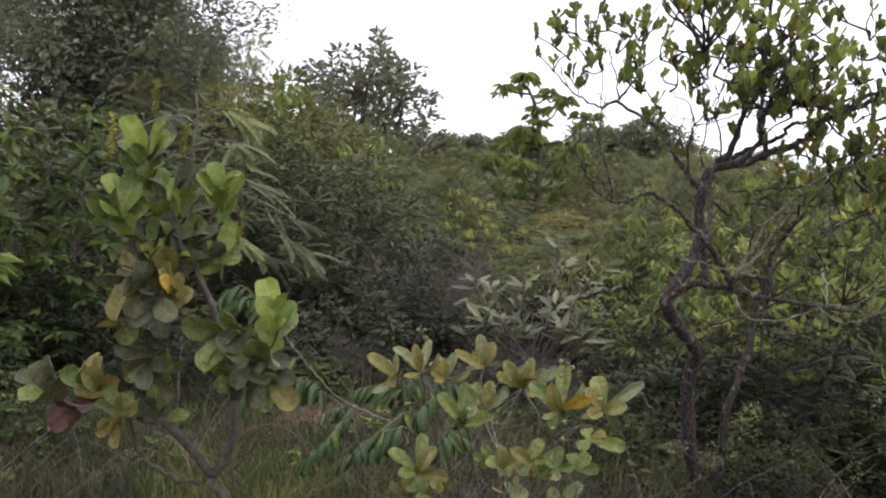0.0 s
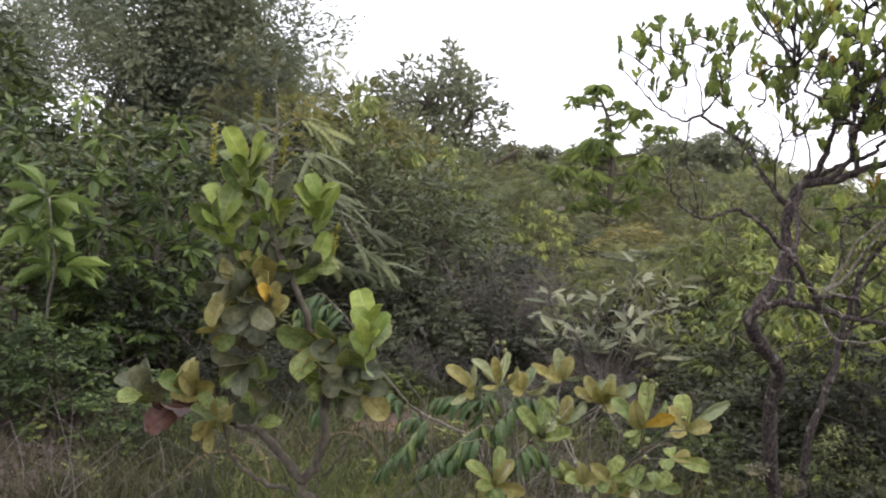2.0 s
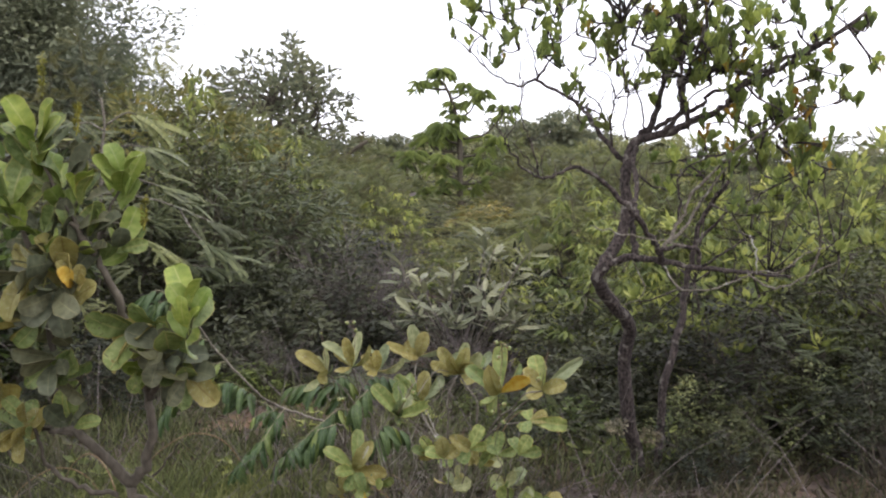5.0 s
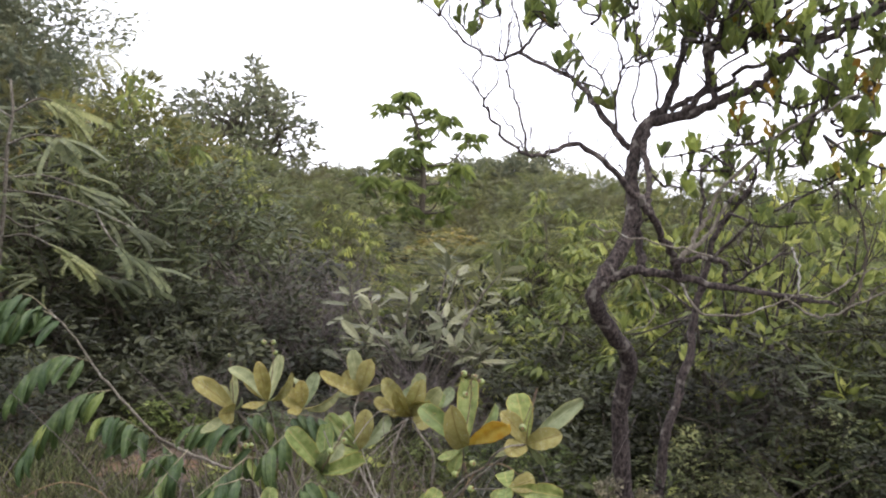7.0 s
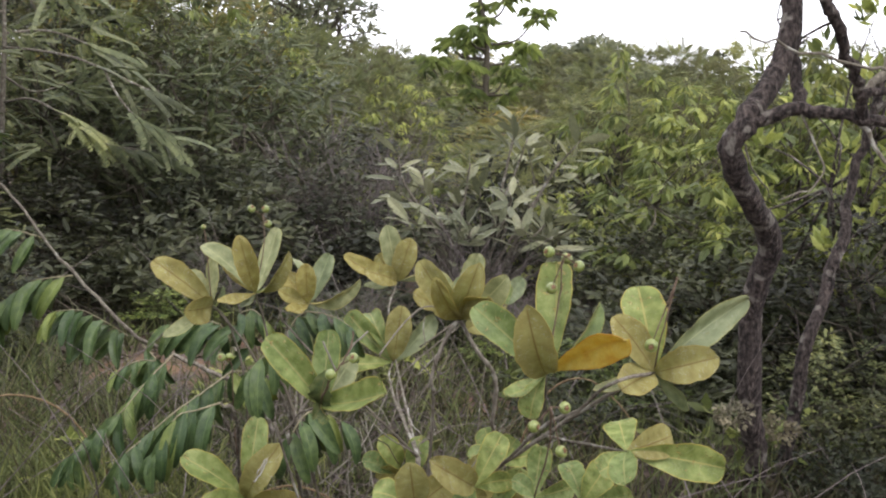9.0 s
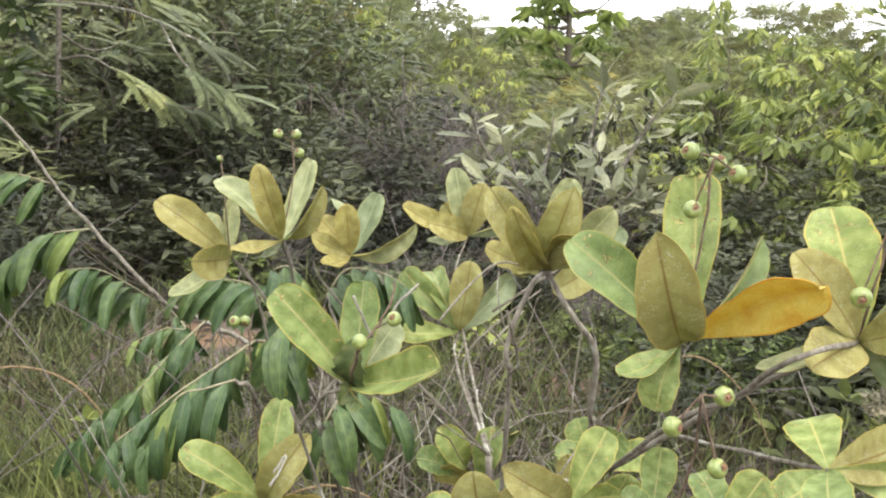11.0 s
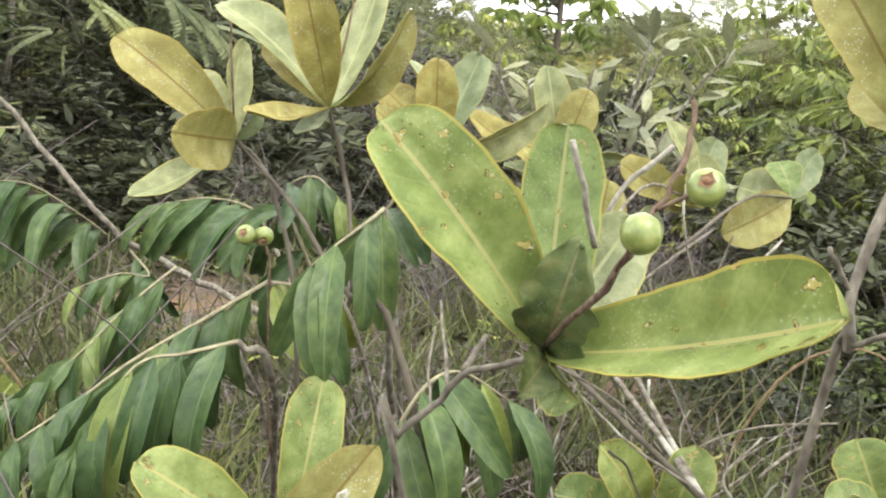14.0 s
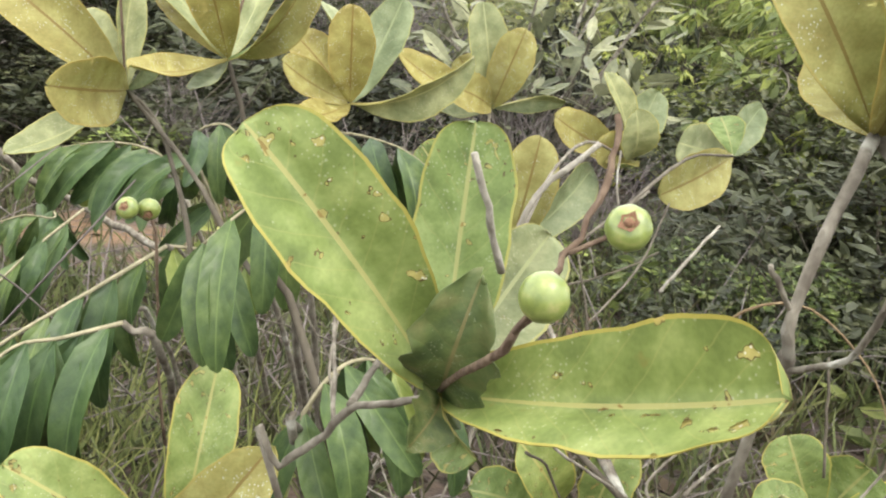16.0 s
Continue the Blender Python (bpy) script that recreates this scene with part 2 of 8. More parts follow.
def unit(v):
    v = np.asarray(v, float)
    return v / np.maximum(np.linalg.norm(v, axis=-1, keepdims=True), 1e-9)


def spread(template, faces, pos, along, normal, size, width=1.0):
    """Copies of a small leaf template joined into one set of vertices and faces."""
    pos, along, normal = (np.asarray(a, float) for a in (pos, along, normal))
    y = unit(along)
    x = unit(np.cross(y, normal))
    z = np.cross(x, y)
    s = np.asarray(size, float)[:, None, None]
    w = np.broadcast_to(np.asarray(width, float), (len(pos),))[:, None, None]
    t = np.asarray(template, float)[None]
    v = pos[:, None] + s * (w * t[..., :1] * x[:, None] + t[..., 1:2] * y[:, None] + t[..., 2:] * z[:, None])
    k = len(template)
    f = np.asarray(faces)[None] + (np.arange(len(pos)) * k)[:, None, None]
    return v.reshape(-1, 3), f.reshape(-1, np.asarray(faces).shape[1])


# leaf templates: length 1 along y, width along x, folded on the midrib
LEAF_V = np.array([(0.000, 0.000, 0.000), (0.116, 0.238, 0.034), (0.109, 0.476, 0.020), (0, 1, -0.10), (-0.16, 0.7, 0.03), (-0.17, 0.35, 0.05)])
LEAF_F = np.array([(0, 1, 2, 3), (0, 3, 4, 5)])
CHIP_V = np.array([(0, 0, 0), (0.24, 0.5, 0.06), (0, 1, -0.08), (-0.24, 0.5, 0.06)])
CHIP_F = np.array([(0, 1, 2), (0, 2, 3)])


def frond_template(pairs=9, lean=0.5, droop=0.35, leaflet=0.26, width=0.085):
    """A pinnate leaf: a thin bent rachis with paired leaflets, length 1."""
    v, f = [], []

    def rib(s):
        return np.array([0, s, -droop * s * s])

    for i in range(6):
        a, b = rib(i / 6), rib((i + 1) / 6)
        k = len(v)
        v += [a + (0.006, 0, 0), b + (0.006, 0, 0), b - (0.006, 0, 0), a - (0.006, 0, 0)]
        f += [(k, k + 1, k + 2), (k, k + 2, k + 3)]
    for i in range(pairs):
        s = 0.16 + 0.82 * i / (pairs - 1)
        o = rib(s)
        size = leaflet * (1.0 - 0.45 * abs(s - 0.5))
        for side in (-1, 1):
            d = unit([side * 0.85, lean, -0.5])
            n = unit(np.cross(d, [0, 1, 0]) * side + [0, 0, 0.4])
            x = np.cross(d, n)
            k = len(v)
            v += [o, o + d * size * 0.45 + x * width * 0.5, o + d * size, o + d * size * 0.45 - x * width * 0.5]
            f += [(k, k + 1, k + 2), (k, k + 2, k + 3)]
    return np.array(v), np.array(f)


FROND_V, FROND_F = frond_template(13, 0.35, 0.32, 0.25, 0.10)


def plume_template(pairs=9, droop=0.35):
    """A fine feathery leaf for shrubs farther off, length 1."""
    v, f = [(-0.012, 0, 0), (0.012, 0, 0), (0, 1, -droop)], [(0, 1, 2)]
    for i in range(pairs):
        s = 0.12 + 0.85 * i / (pairs - 1)
        size = 0.30 * (1.05 - 0.75 * abs(s - 0.42))
        for side in (-1, 1):
            k = len(v)
            v += [(0, s - 0.03, -droop * s * s), (0, s + 0.05, -droop * s * s), (side * size, s + 0.10, -droop * s * s - 0.10)]
            f.append((k, k + 1, k + 2))
    return np.array(v), np.array(f)


PLUME_V, PLUME_F = plume_template()


def tube(path, radii, sides=6):
    """A tapered, bent round stem along a smooth path: vertices and faces."""
    p = np.asarray(path, float)
    n = len(p)
    t = unit(np.gradient(p, axis=0))
    x = np.empty_like(p)
    x[0] = unit(np.cross(t[0], (0.37, 0.61, 0.7) if abs(t[0] @ (0.37, 0.61, 0.7)) < 0.9 else (0.7, -0.6, 0.2)))
    for i in range(1, n):
        x[i] = unit(x[i - 1] - t[i] * (x[i - 1] @ t[i]))
    y = np.cross(t, x)
    a = np.linspace(0, 2 * math.pi, sides, endpoint=False)
    r = np.asarray(radii, float)[:, None, None]
    v = p[:, None] + r * (np.cos(a)[None, :, None] * x[:, None] + np.sin(a)[None, :, None] * y[:, None])
    f = []
    for i in range(n - 1):
        for j in range(sides):
            k = (j + 1) % sides
            f.append((i * sides + j, i * sides + k, (i + 1) * sides + k, (i + 1) * sides + j))
    f.append(tuple(range(sides))[::-1])
    f.append(tuple((n - 1) * sides + j for j in range(sides)))
    return v.reshape(-1, 3), f


def smooth_path(points, steps=5, wobble=0.0, rng=None):
    """A Catmull-Rom line through a few points."""
    p = np.asarray(points, float)
    if len(p) == 2:
        p = np.array([p[0], (p[0] + p[1]) / 2, p[1]])
    e = np.vstack([2 * p[0] - p[1], p, 2 * p[-1] - p[-2]])
    out = []
    for i in range(1, len(e) - 2):
        for s in np.linspace(0, 1, steps, endpoint=False):
            a, b, c, d = e[i - 1], e[i], e[i + 1], e[i + 2]
            out.append(0.5 * (2 * b + (c - a) * s + (2 * a - 5 * b + 4 * c - d) * s * s + (3 * b - a - 3 * c + d) * s ** 3))
    out.append(p[-1])
    out = np.array(out)
    if wobble and rng is not None:
        out[1:-1] += rng.normal(0, wobble, out[1:-1].shape)
    return out


def join(pieces):
    v, f, k = [], [], 0
    for pv, pf in pieces:
        v.append(pv)
        f += [tuple(int(i) + k for i in one) for one in pf]
        k += len(pv)
    return np.vstack(v), f


def part(name, me, parent, label=""):
    ob = new(name, me)
    ob.parent = parent
    return tagged(ob, label) if label else ob


# ---- ground: one sheet to the horizon ----
def ground_height(x, y):
    return -0.05 + 0.05 * noise.noise((x * 0.35, y * 0.35, 0.0)) + 0.018 * noise.noise((x * 2.1, y * 2.1, 3.0))


rng = np.random.default_rng(5)
xs = np.sign(np.linspace(-1, 1, 121)) * (np.abs(np.linspace(-1, 1, 121)) ** 3.2) * 900
ys = 4 + np.sign(np.linspace(-1, 1, 121)) * (np.abs(np.linspace(-1, 1, 121)) ** 3.2) * 900
gv = [(x, y, ground_height(x, y)) for y in ys for x in xs]
gf = [(j * 121 + i, j * 121 + i + 1, (j + 1) * 121 + i + 1, (j + 1) * 121 + i) for j in range(120) for i in range(120)]
ground = new("ground", mesh_of("ground", gv, gf, SOIL, True))
tagged(ground, "reddish-brown sandy soil with dry litter and grass", "ground", kind="structure")


# ---- shrubs and trees of the thicket ----
def crown_cloud(seed, lobes, clumps, leaves, leaf, template, faces, radius, height, width=1.0, droop=0.0, base=0.25, tight=0.16, stray=0.75):
    """Leaves in clumps over the skins of several lobes: verts, faces and the clump places."""
    r = np.random.default_rng(seed)
    c = r.normal(0, 0.45, (lobes, 3)) * (radius, radius, height * 0.33)
    c[:, 2] = base * height + (1 - base) * height * r.uniform(0.15, 0.82, lobes)
    size = r.uniform(0.32, 0.58, lobes) * radius
    which = r.integers(0, lobes, clumps)
    d = unit(r.normal(0, 1, (clumps, 3)) + (0, 0, 0.25))
    deep = r.uniform(0.45, 1.08, clumps)[:, None]
    p = c[which] + d * size[which][:, None] * deep * (1, 1, 0.9)
    p[:, 2] = np.maximum(p[:, 2], 0.04)
    pos = np.repeat(p, leaves, 0) + r.normal(0, tight * 0.35, (clumps * leaves, 3)) * radius
    out = np.repeat(d, leaves, 0)
    along = unit(out * (0.7, 0.7, 0.35) + r.normal(0, stray, pos.shape) * (1, 1, 0.6) + (0, 0, 0.15 - droop))
    normal = unit(r.normal(0, 0.5 * stray, pos.shape) + out * 0.55 + (0, 0, 0.75))
    v, f = spread(template, faces, pos, along, normal, leaf * r.uniform(0.6, 1.3, len(pos)), width)
    return v, f, p, c


def make_shrub(name, seed, mat, leaf, template, faces, radius=1.0, height=2.0, lobes=9, clumps=420, leaves=12, width=1.0, droop=0.0, base=0.2,
               wood=TWIG_DARK, stems=26, thick=0.016, label="", category="shrub", group="", tight=0.16, stray=0.75):
    """A shrub: several bent stems that rise from one root and end in leafy clumps."""
    r = np.random.default_rng(seed + 1000)
    v, f, clump, lobe = crown_cloud(seed, lobes, clumps, leaves, leaf, template, faces, radius, height, width, droop, base, tight, stray)
    thing = new(name)
    part("foliage", mesh_of(name + "_foliage", v, f, mat), thing)
    pieces = []
    for i in range(stems):
        tip = clump[r.integers(0, len(clump))]
        foot = np.array([*r.normal(0, 0.09 * radius, 2), -0.12])
        mid = foot * 0.45 + tip * 0.55 + (*r.normal(0, 0.1 * radius, 2), -0.08 * height)
        line = smooth_path([foot, mid, tip], 4, 0.012 * radius, r)
        pieces.append(tube(line, np.linspace(thick * r.uniform(0.6, 1.3), thick * 0.22, len(line)), 5))
    part("wood", mesh_of(name + "_wood", *join(pieces), wood, True), thing)
    return tagged(thing, label, category, group)


def make_spray_shrub(name, seed, mat, leaf, template, faces, radius, height, stems, twigs, per, width=1.0, droop=0.3, hang=0.0, low=0.3,
                     wood=TWIG_DARK, thick=0.012, label="", category="shrub", group="", side=0.8, reach=1.0, kind_of="foliage"):
    """A shrub: bent stems, side twigs along them, and leaves set alternately along every twig."""
    r = np.random.default_rng(seed)
    wood_pieces, pos, along = [], [], []
    for i in range(stems):
        a = r.uniform(0, 6.283)
        out = radius * math.sqrt(r.uniform(0.02, 1.0)) * 0.85
        top = height * r.uniform(0.5, 1.0) * (1 - 0.3 * (out / radius) ** 2)
        tip = np.array([out * math.cos(a), out * math.sin(a), top])
        foot = np.array([*r.normal(0, 0.08 * radius, 2), -0.12])
        mid = foot * 0.5 + tip * 0.5 + (*r.normal(0, 0.09 * radius, 2), 0.04 * height) - np.array([math.cos(a), math.sin(a), 0]) * out * 0.18
        line = smooth_path([foot, mid, tip], 5, 0.008 * radius, r)
        wood_pieces.append(tube(line, np.linspace(thick * r.uniform(0.7, 1.3), thick * 0.25, len(line)), 5))
        way = unit(np.gradient(line, axis=0))
        for j in range(twigs):
            s = low + (1 - low) * (j + r.uniform(0, 1)) / twigs
            k = min(int(s * (len(line) - 1)), len(line) - 2)
            o = line[k] + (line[k + 1] - line[k]) * (s * (len(line) - 1) - k)
            d = unit(way[k] * 0.35 + r.normal(0, 0.75, 3) * (1, 1, 0.45) + (0.3 * math.cos(a), 0.3 * math.sin(a), 0.15))
            long = reach * radius * r.uniform(0.16, 0.42) * (1.25 - 0.5 * s)
            bent = np.array([o, o + d * long * 0.5 + (0, 0, 0.03 * long), o + d * long + (0, 0, -droop * long * 0.5)])
            twig = smooth_path(bent, 1)
            wood_pieces.append(tube(twig, np.linspace(thick * 0.3, thick * 0.1, len(twig)), 3))
            t = unit(bent[2] - bent[0])
            lateral = unit(np.cross(t, (0, 0, 1)))
            q = np.linspace(0.2, 1.0, per)[:, None]
            pos.append((1 - q) ** 2 * bent[0] + 2 * q * (1 - q) * bent[1] + q * q * bent[2])
            sign = np.where(np.arange(per) % 2, 1.0, -1.0)[:, None]
            along.append(unit(t * (0.45 + 0.6 * q) + lateral * sign * side * (1.1 - q * 0.7) + (0, 0, -hang) + r.normal(0, 0.28, (per, 3))))
    pos, along = np.vstack(pos), np.vstack(along)
    pos[:, 2] = np.maximum(pos[:, 2], 0.03)
    normal = unit(r.normal(0, 0.38, pos.shape) + pos / radius * (0.5, 0.5, 0) + (0, 0, 0.9))
    v, f = spread(template, faces, pos, along, normal, leaf * r.uniform(0.6, 1.3, len(pos)), width)
    thing = new(name)
    part(kind_of, mesh_of(name + "_foliage", v, f, mat), thing)
    part("wood", mesh_of(name + "_wood", *join(wood_pieces), wood, True), thing)
    return tagged(thing, label, category, group)


def make_clump_shrub(name, seed, mat, leaf, template, faces, radius, height, clumps, per, puff, width=1.0, droop=0.2, flat=0.65, low=0.3, core=0.35,
                     wood=TWIG_DARK, thick=0.012, label="", category="shrub", group="", lobes=0.16, up=0.85, kind_of="foliage", dome=0.5):
    """A shrub: bent stems that fork to separate puffs of leaves, with dark gaps between the puffs."""
    r = np.random.default_rng(seed)
    turn, turn_b = r.uniform(0, 6.283, 2)

    def candidate():
        a, rho = r.uniform(0, 6.283), math.sqrt(r.uniform(0.01, 1.0))
        top = height * (1 - dome * rho * rho) * (0.86 + lobes * rho * math.sin(3 * a + turn) + lobes * math.sin(5 * a + turn_b + 3 * rho))
        z = top * (r.uniform(0.86, 1.0) if r.uniform() < 0.6 else r.uniform(low, 0.86))
        return np.array([radius * 0.85 * rho * math.cos(a), radius * 0.85 * rho * math.sin(a), z])

    places = [candidate()]
    for _ in range(clumps - 1):
        options = [candidate() for _ in range(7)]
        places.append(max(options, key=lambda q: min(np.linalg.norm((q - o) * (1, 1, 1.3)) for o in places)))
    places = np.array(places)
    c = np.repeat(places, per, 0)
    size = np.repeat(puff * r.uniform(0.7, 1.3, clumps), per)[:, None]
    d = unit(r.normal(0, 1, c.shape) + (0, 0, 0.35))
    pos = c + d * size * r.uniform(core, 1.0, (len(c), 1)) * (1, 1, flat)
    pos[:, 2] = np.maximum(pos[:, 2], 0.03)
    out = unit(c * (1, 1, 0.2) + (1e-4, 0, 0))
    along = unit(d * (1, 1, 0.5) + out * 0.3 + r.normal(0, 0.28, c.shape) + (0, 0, 0.1 - droop))
    normal = unit(d * (1.35 - up) + r.normal(0, 0.6 - 0.4 * up, c.shape) + (0, 0, up))
    v, f = spread(template, faces, pos, along, normal, leaf * r.uniform(0.65, 1.3, len(c)), width)
    thing = new(name)
    part(kind_of, mesh_of(name + "_foliage", v, f, mat), thing)
    pieces = []
    stems = max(5, clumps // 7)
    feet = [np.array([*r.normal(0, 0.08 * radius, 2), -0.12]) for _ in range(stems)]
    forks = [np.array([*(r.normal(0, 0.33 * radius, 2)), height * r.uniform(0.3, 0.6)]) for _ in range(stems)]
    for foot, fork in zip(feet, forks):
        line = smooth_path([foot, foot * 0.5 + fork * 0.5 + r.normal(0, 0.04 * radius, 3), fork], 4)
        pieces.append(tube(line, np.linspace(thick * r.uniform(0.8, 1.3), thick * 0.55, len(line)), 5))
    for q in places:
        fork = min(forks, key=lambda o: np.linalg.norm(o - q) + 0.5 * max(0.0, o[2] - q[2]))
        line = smooth_path([fork, fork * 0.45 + q * 0.55 + r.normal(0, 0.05 * radius, 3), q], 2)
        pieces.append(tube(line, np.linspace(thick * 0.5, thick * 0.18, len(line)), 3))
    part("wood", mesh_of(name + "_wood", *join(pieces), wood, True), thing)
    return tagged(thing, label, category, group)


def make_tree(name, seed, mat, leaf, template, faces, radius, height, trunk, lobes=12, clumps=520, leaves=14, base=0.35, width=1.0, droop=0.0,
              wood=TWIG_DARK, label="", group="", tight=0.12, stray=0.75):
    """A tree: a tapered trunk, forked limbs and a broken crown."""
    r = np.random.default_rng(seed + 2000)
    v, f, clump, lobe = crown_cloud(seed, lobes, clumps, leaves, leaf, template, faces, radius, height, width, droop, base, tight, stray)
    thing = new(name)
    part("crown", mesh_of(name + "_crown", v, f, mat), thing)
    fork = np.array([*r.normal(0, 0.05 * radius, 2), base * height * 0.8])
    line = smooth_path([(0, 0, -0.25), fork * 0.5 + (0.05, -0.04, 0), fork, (*(lobe[:, :2].mean(0)), height * 0.8)], 5, 0.01, r)
    pieces = [tube(line, np.linspace(trunk, trunk * 0.2, len(line)), 7)]
    for c in lobe:
        start = line[r.integers(len(line) // 2, len(line) - 2)]
        limb = smooth_path([start, start * 0.5 + c * 0.5 + (0, 0, -0.05 * height), c], 4, 0.01 * radius, r)
        pieces.append(tube(limb, np.linspace(trunk * 0.45, trunk * 0.12, len(limb)), 5))
        for _ in range(5):
            tip = clump[np.argsort(np.linalg.norm(clump - c, axis=1))[r.integers(0, 40)]]
            twig = smooth_path([c, (c + tip) / 2 + r.normal(0, 0.04 * radius, 3), tip], 3)
            pieces.append(tube(twig, np.linspace(trunk * 0.14, trunk * 0.05, len(twig)), 4))
    part("trunk", mesh_of(name + "_trunk", *join(pieces), wood, True), thing)
    return tagged(thing, label, "tree", group)


def put(ob, x, y, turn=0.0, s=1.0, sz=None, z=None):
    ob.matrix_basis = Matrix.LocRotScale((x, y, ground_height(x, y) if z is None else z), Euler((0, 0, radians(turn))), (s, s, sz or s))
    return ob


def again(ob, x, y, turn=0.0, s=1.0, sz=None):
    twin = copy_thing(ob, Matrix())
    return put(twin, x, y, turn, s, sz)


# ---- broad leaves, built once per shape and tint ----
def broad_leaf_mat(name, low, mid, high, rib, edge, specks=0.0, thin=0.25, rough=0.45, blotch=(0.24, 0.15, 0.045), veins=0.3, vary=1.0, chewed=False):
    """A leathery blade: midrib and side veins, pale rim, blotches and chewed spots."""
    m, n, l, b = node_mat(name)
    uv = n.new("ShaderNodeUVMap")
    sep = n.new("ShaderNodeSeparateXYZ")
    l.new(uv.outputs[0], sep.inputs[0])

    def math_node(op, a, c=None, clamp=False):
        k = n.new("ShaderNodeMath")
        k.operation, k.use_clamp = op, clamp
        for i, one in enumerate((a, c)):
            if one is None:
                continue
            if isinstance(one, (int, float)):
                k.inputs[i].default_value = one
            else:
                l.new(one, k.inputs[i])
        return k.outputs[0]

    across = math_node("MULTIPLY", math_node("ABSOLUTE", math_node("SUBTRACT", sep.outputs[0], 0.5)), 2.0)
    info = n.new("ShaderNodeObjectInfo")
    tc = n.new("ShaderNodeTexCoord")
    shift = n.new("ShaderNodeVectorMath")
    shift.operation = "MULTIPLY_ADD"
    l.new(info.outputs["Random"], shift.inputs[0])
    shift.inputs[1].default_value = (31.0, 17.0, 9.0)
    even = n.new("ShaderNodeMapping")
    even.inputs["Scale"].default_value = (1.0, 2.6, 1.0)
    l.new(tc.outputs["Object"], even.inputs["Vector"])
    l.new(even.outputs[0], shift.inputs[2])
    big = n.new("ShaderNodeTexNoise")
    big.inputs["Scale"].default_value = 2.6
    big.inputs["Detail"].default_value = 5
    l.new(shift.outputs[0], big.inputs["Vector"])
    base = ramp(n, [(0.32, low), (0.5, mid), (0.68, high)])
    l.new(big.outputs["Fac"], base.inputs[0])
    col = base.outputs[0]
    fine = n.new("ShaderNodeTexNoise")
    fine.inputs["Scale"].default_value = 24
    fine.inputs["Detail"].default_value = 6
    l.new(shift.outputs[0], fine.inputs["Vector"])
    mott = ramp(n, [(0.35, (0.91, 0.92, 0.90)), (0.65, (1.08, 1.07, 1.09))])
    l.new(fine.outputs["Fac"], mott.inputs[0])
    mm = n.new("ShaderNodeMix")
    mm.data_type, mm.blend_type = "RGBA", "MULTIPLY"
    mm.inputs[0].default_value = 1
    l.new(col, mm.inputs[6])
    l.new(mott.outputs[0], mm.inputs[7])
    col = mm.outputs[2]

    def lay(mask, colour, under):
        k = n.new("ShaderNodeMix")
        k.data_type = "RGBA"
        l.new(mask, k.inputs[0])
        l.new(under, k.inputs[6])
        k.inputs[7].default_value = (*colour, 1)
        return k.outputs[2]

    # side veins, slanted towards the tip
    slant = math_node("MULTIPLY_ADD", across, -0.2)
    slant.node.inputs[2].default_value = 0.0
    along = math_node("ADD", sep.outputs[1], slant)
    wave = math_node("ABSOLUTE", math_node("SINE", math_node("MULTIPLY", math_node("ADD", along, math_node("MULTIPLY", big.outputs["Fac"], 0.05)), 26.0)))
    vein = math_node("MULTIPLY", math_node("SUBTRACT", 1.0, math_node("MULTIPLY", wave, 9.0), True), veins)
    col = lay(vein, rib, col)
    if specks:
        sp = n.new("ShaderNodeTexVoronoi")
        sp.inputs["Scale"].default_value = 24
        l.new(shift.outputs[0], sp.inputs["Vector"])
        sp_n = n.new("ShaderNodeTexNoise")
        sp_n.inputs["Scale"].default_value = 3.1
        l.new(shift.outputs[0], sp_n.inputs["Vector"])
        dots = math_node("MULTIPLY", math_node("LESS_THAN", sp.outputs["Distance"], 0.24), math_node("GREATER_THAN", sp_n.outputs["Fac"], 0.53))
        col = lay(math_node("MULTIPLY", dots, specks), (0.56, 0.55, 0.45), col)
    bl = n.new("ShaderNodeTexNoise")
    bl.inputs["Scale"].default_value = 7.5
    bl.inputs["Detail"].default_value = 3
    l.new(shift.outputs[0], bl.inputs["Vector"])
    stain = math_node("MULTIPLY", math_node("SUBTRACT", bl.outputs["Fac"], 0.64, True), 2.2, True)
    col = lay(stain, blotch, col)
    chew = n.new("ShaderNodeTexNoise")
    chew.inputs["Scale"].default_value = 7.5
    l.new(shift.outputs[0], chew.inputs["Vector"])
    where = n.new("ShaderNodeTexNoise")
    where.inputs["Scale"].default_value = 2.2
    l.new(shift.outputs[0], where.inputs["Vector"])
    patch = math_node("GREATER_THAN", where.outputs["Fac"], 0.48)
    eaten = math_node("ADD", chew.outputs["Fac"], math_node("MULTIPLY", math_node("SUBTRACT", sep.outputs[1], 0.6), 0.12))
    rim = math_node("MULTIPLY", math_node("GREATER_THAN", eaten, 0.648), patch)
    holes = math_node("MULTIPLY", math_node("GREATER_THAN", eaten, 0.668), patch)
    if chewed:
        col = lay(rim, (0.10, 0.075, 0.030), col)
    col = lay(math_node("MULTIPLY", math_node("LESS_THAN", across, 0.045), 0.85), rib, col)
    col = lay(math_node("MULTIPLY", math_node("GREATER_THAN", across, 0.945), 0.8), edge, col)
    tint = ramp(n, [(0.0, (1 - 0.26 * vary, 1 - 0.2 * vary, 1 - 0.22 * vary)), (0.5, (1.0, 1.0, 1.0)), (1.0, (1 + 0.22 * vary, 1 + 0.14 * vary, 1.0))])
    l.new(info.outputs["Random"], tint.inputs[0])
    tone = n.new("ShaderNodeMix")
    tone.data_type, tone.blend_type = "RGBA", "MULTIPLY"
    tone.inputs[0].default_value = 1
    l.new(col, tone.inputs[6])
    l.new(tint.outputs[0], tone.inputs[7])
    col = tone.outputs[2]
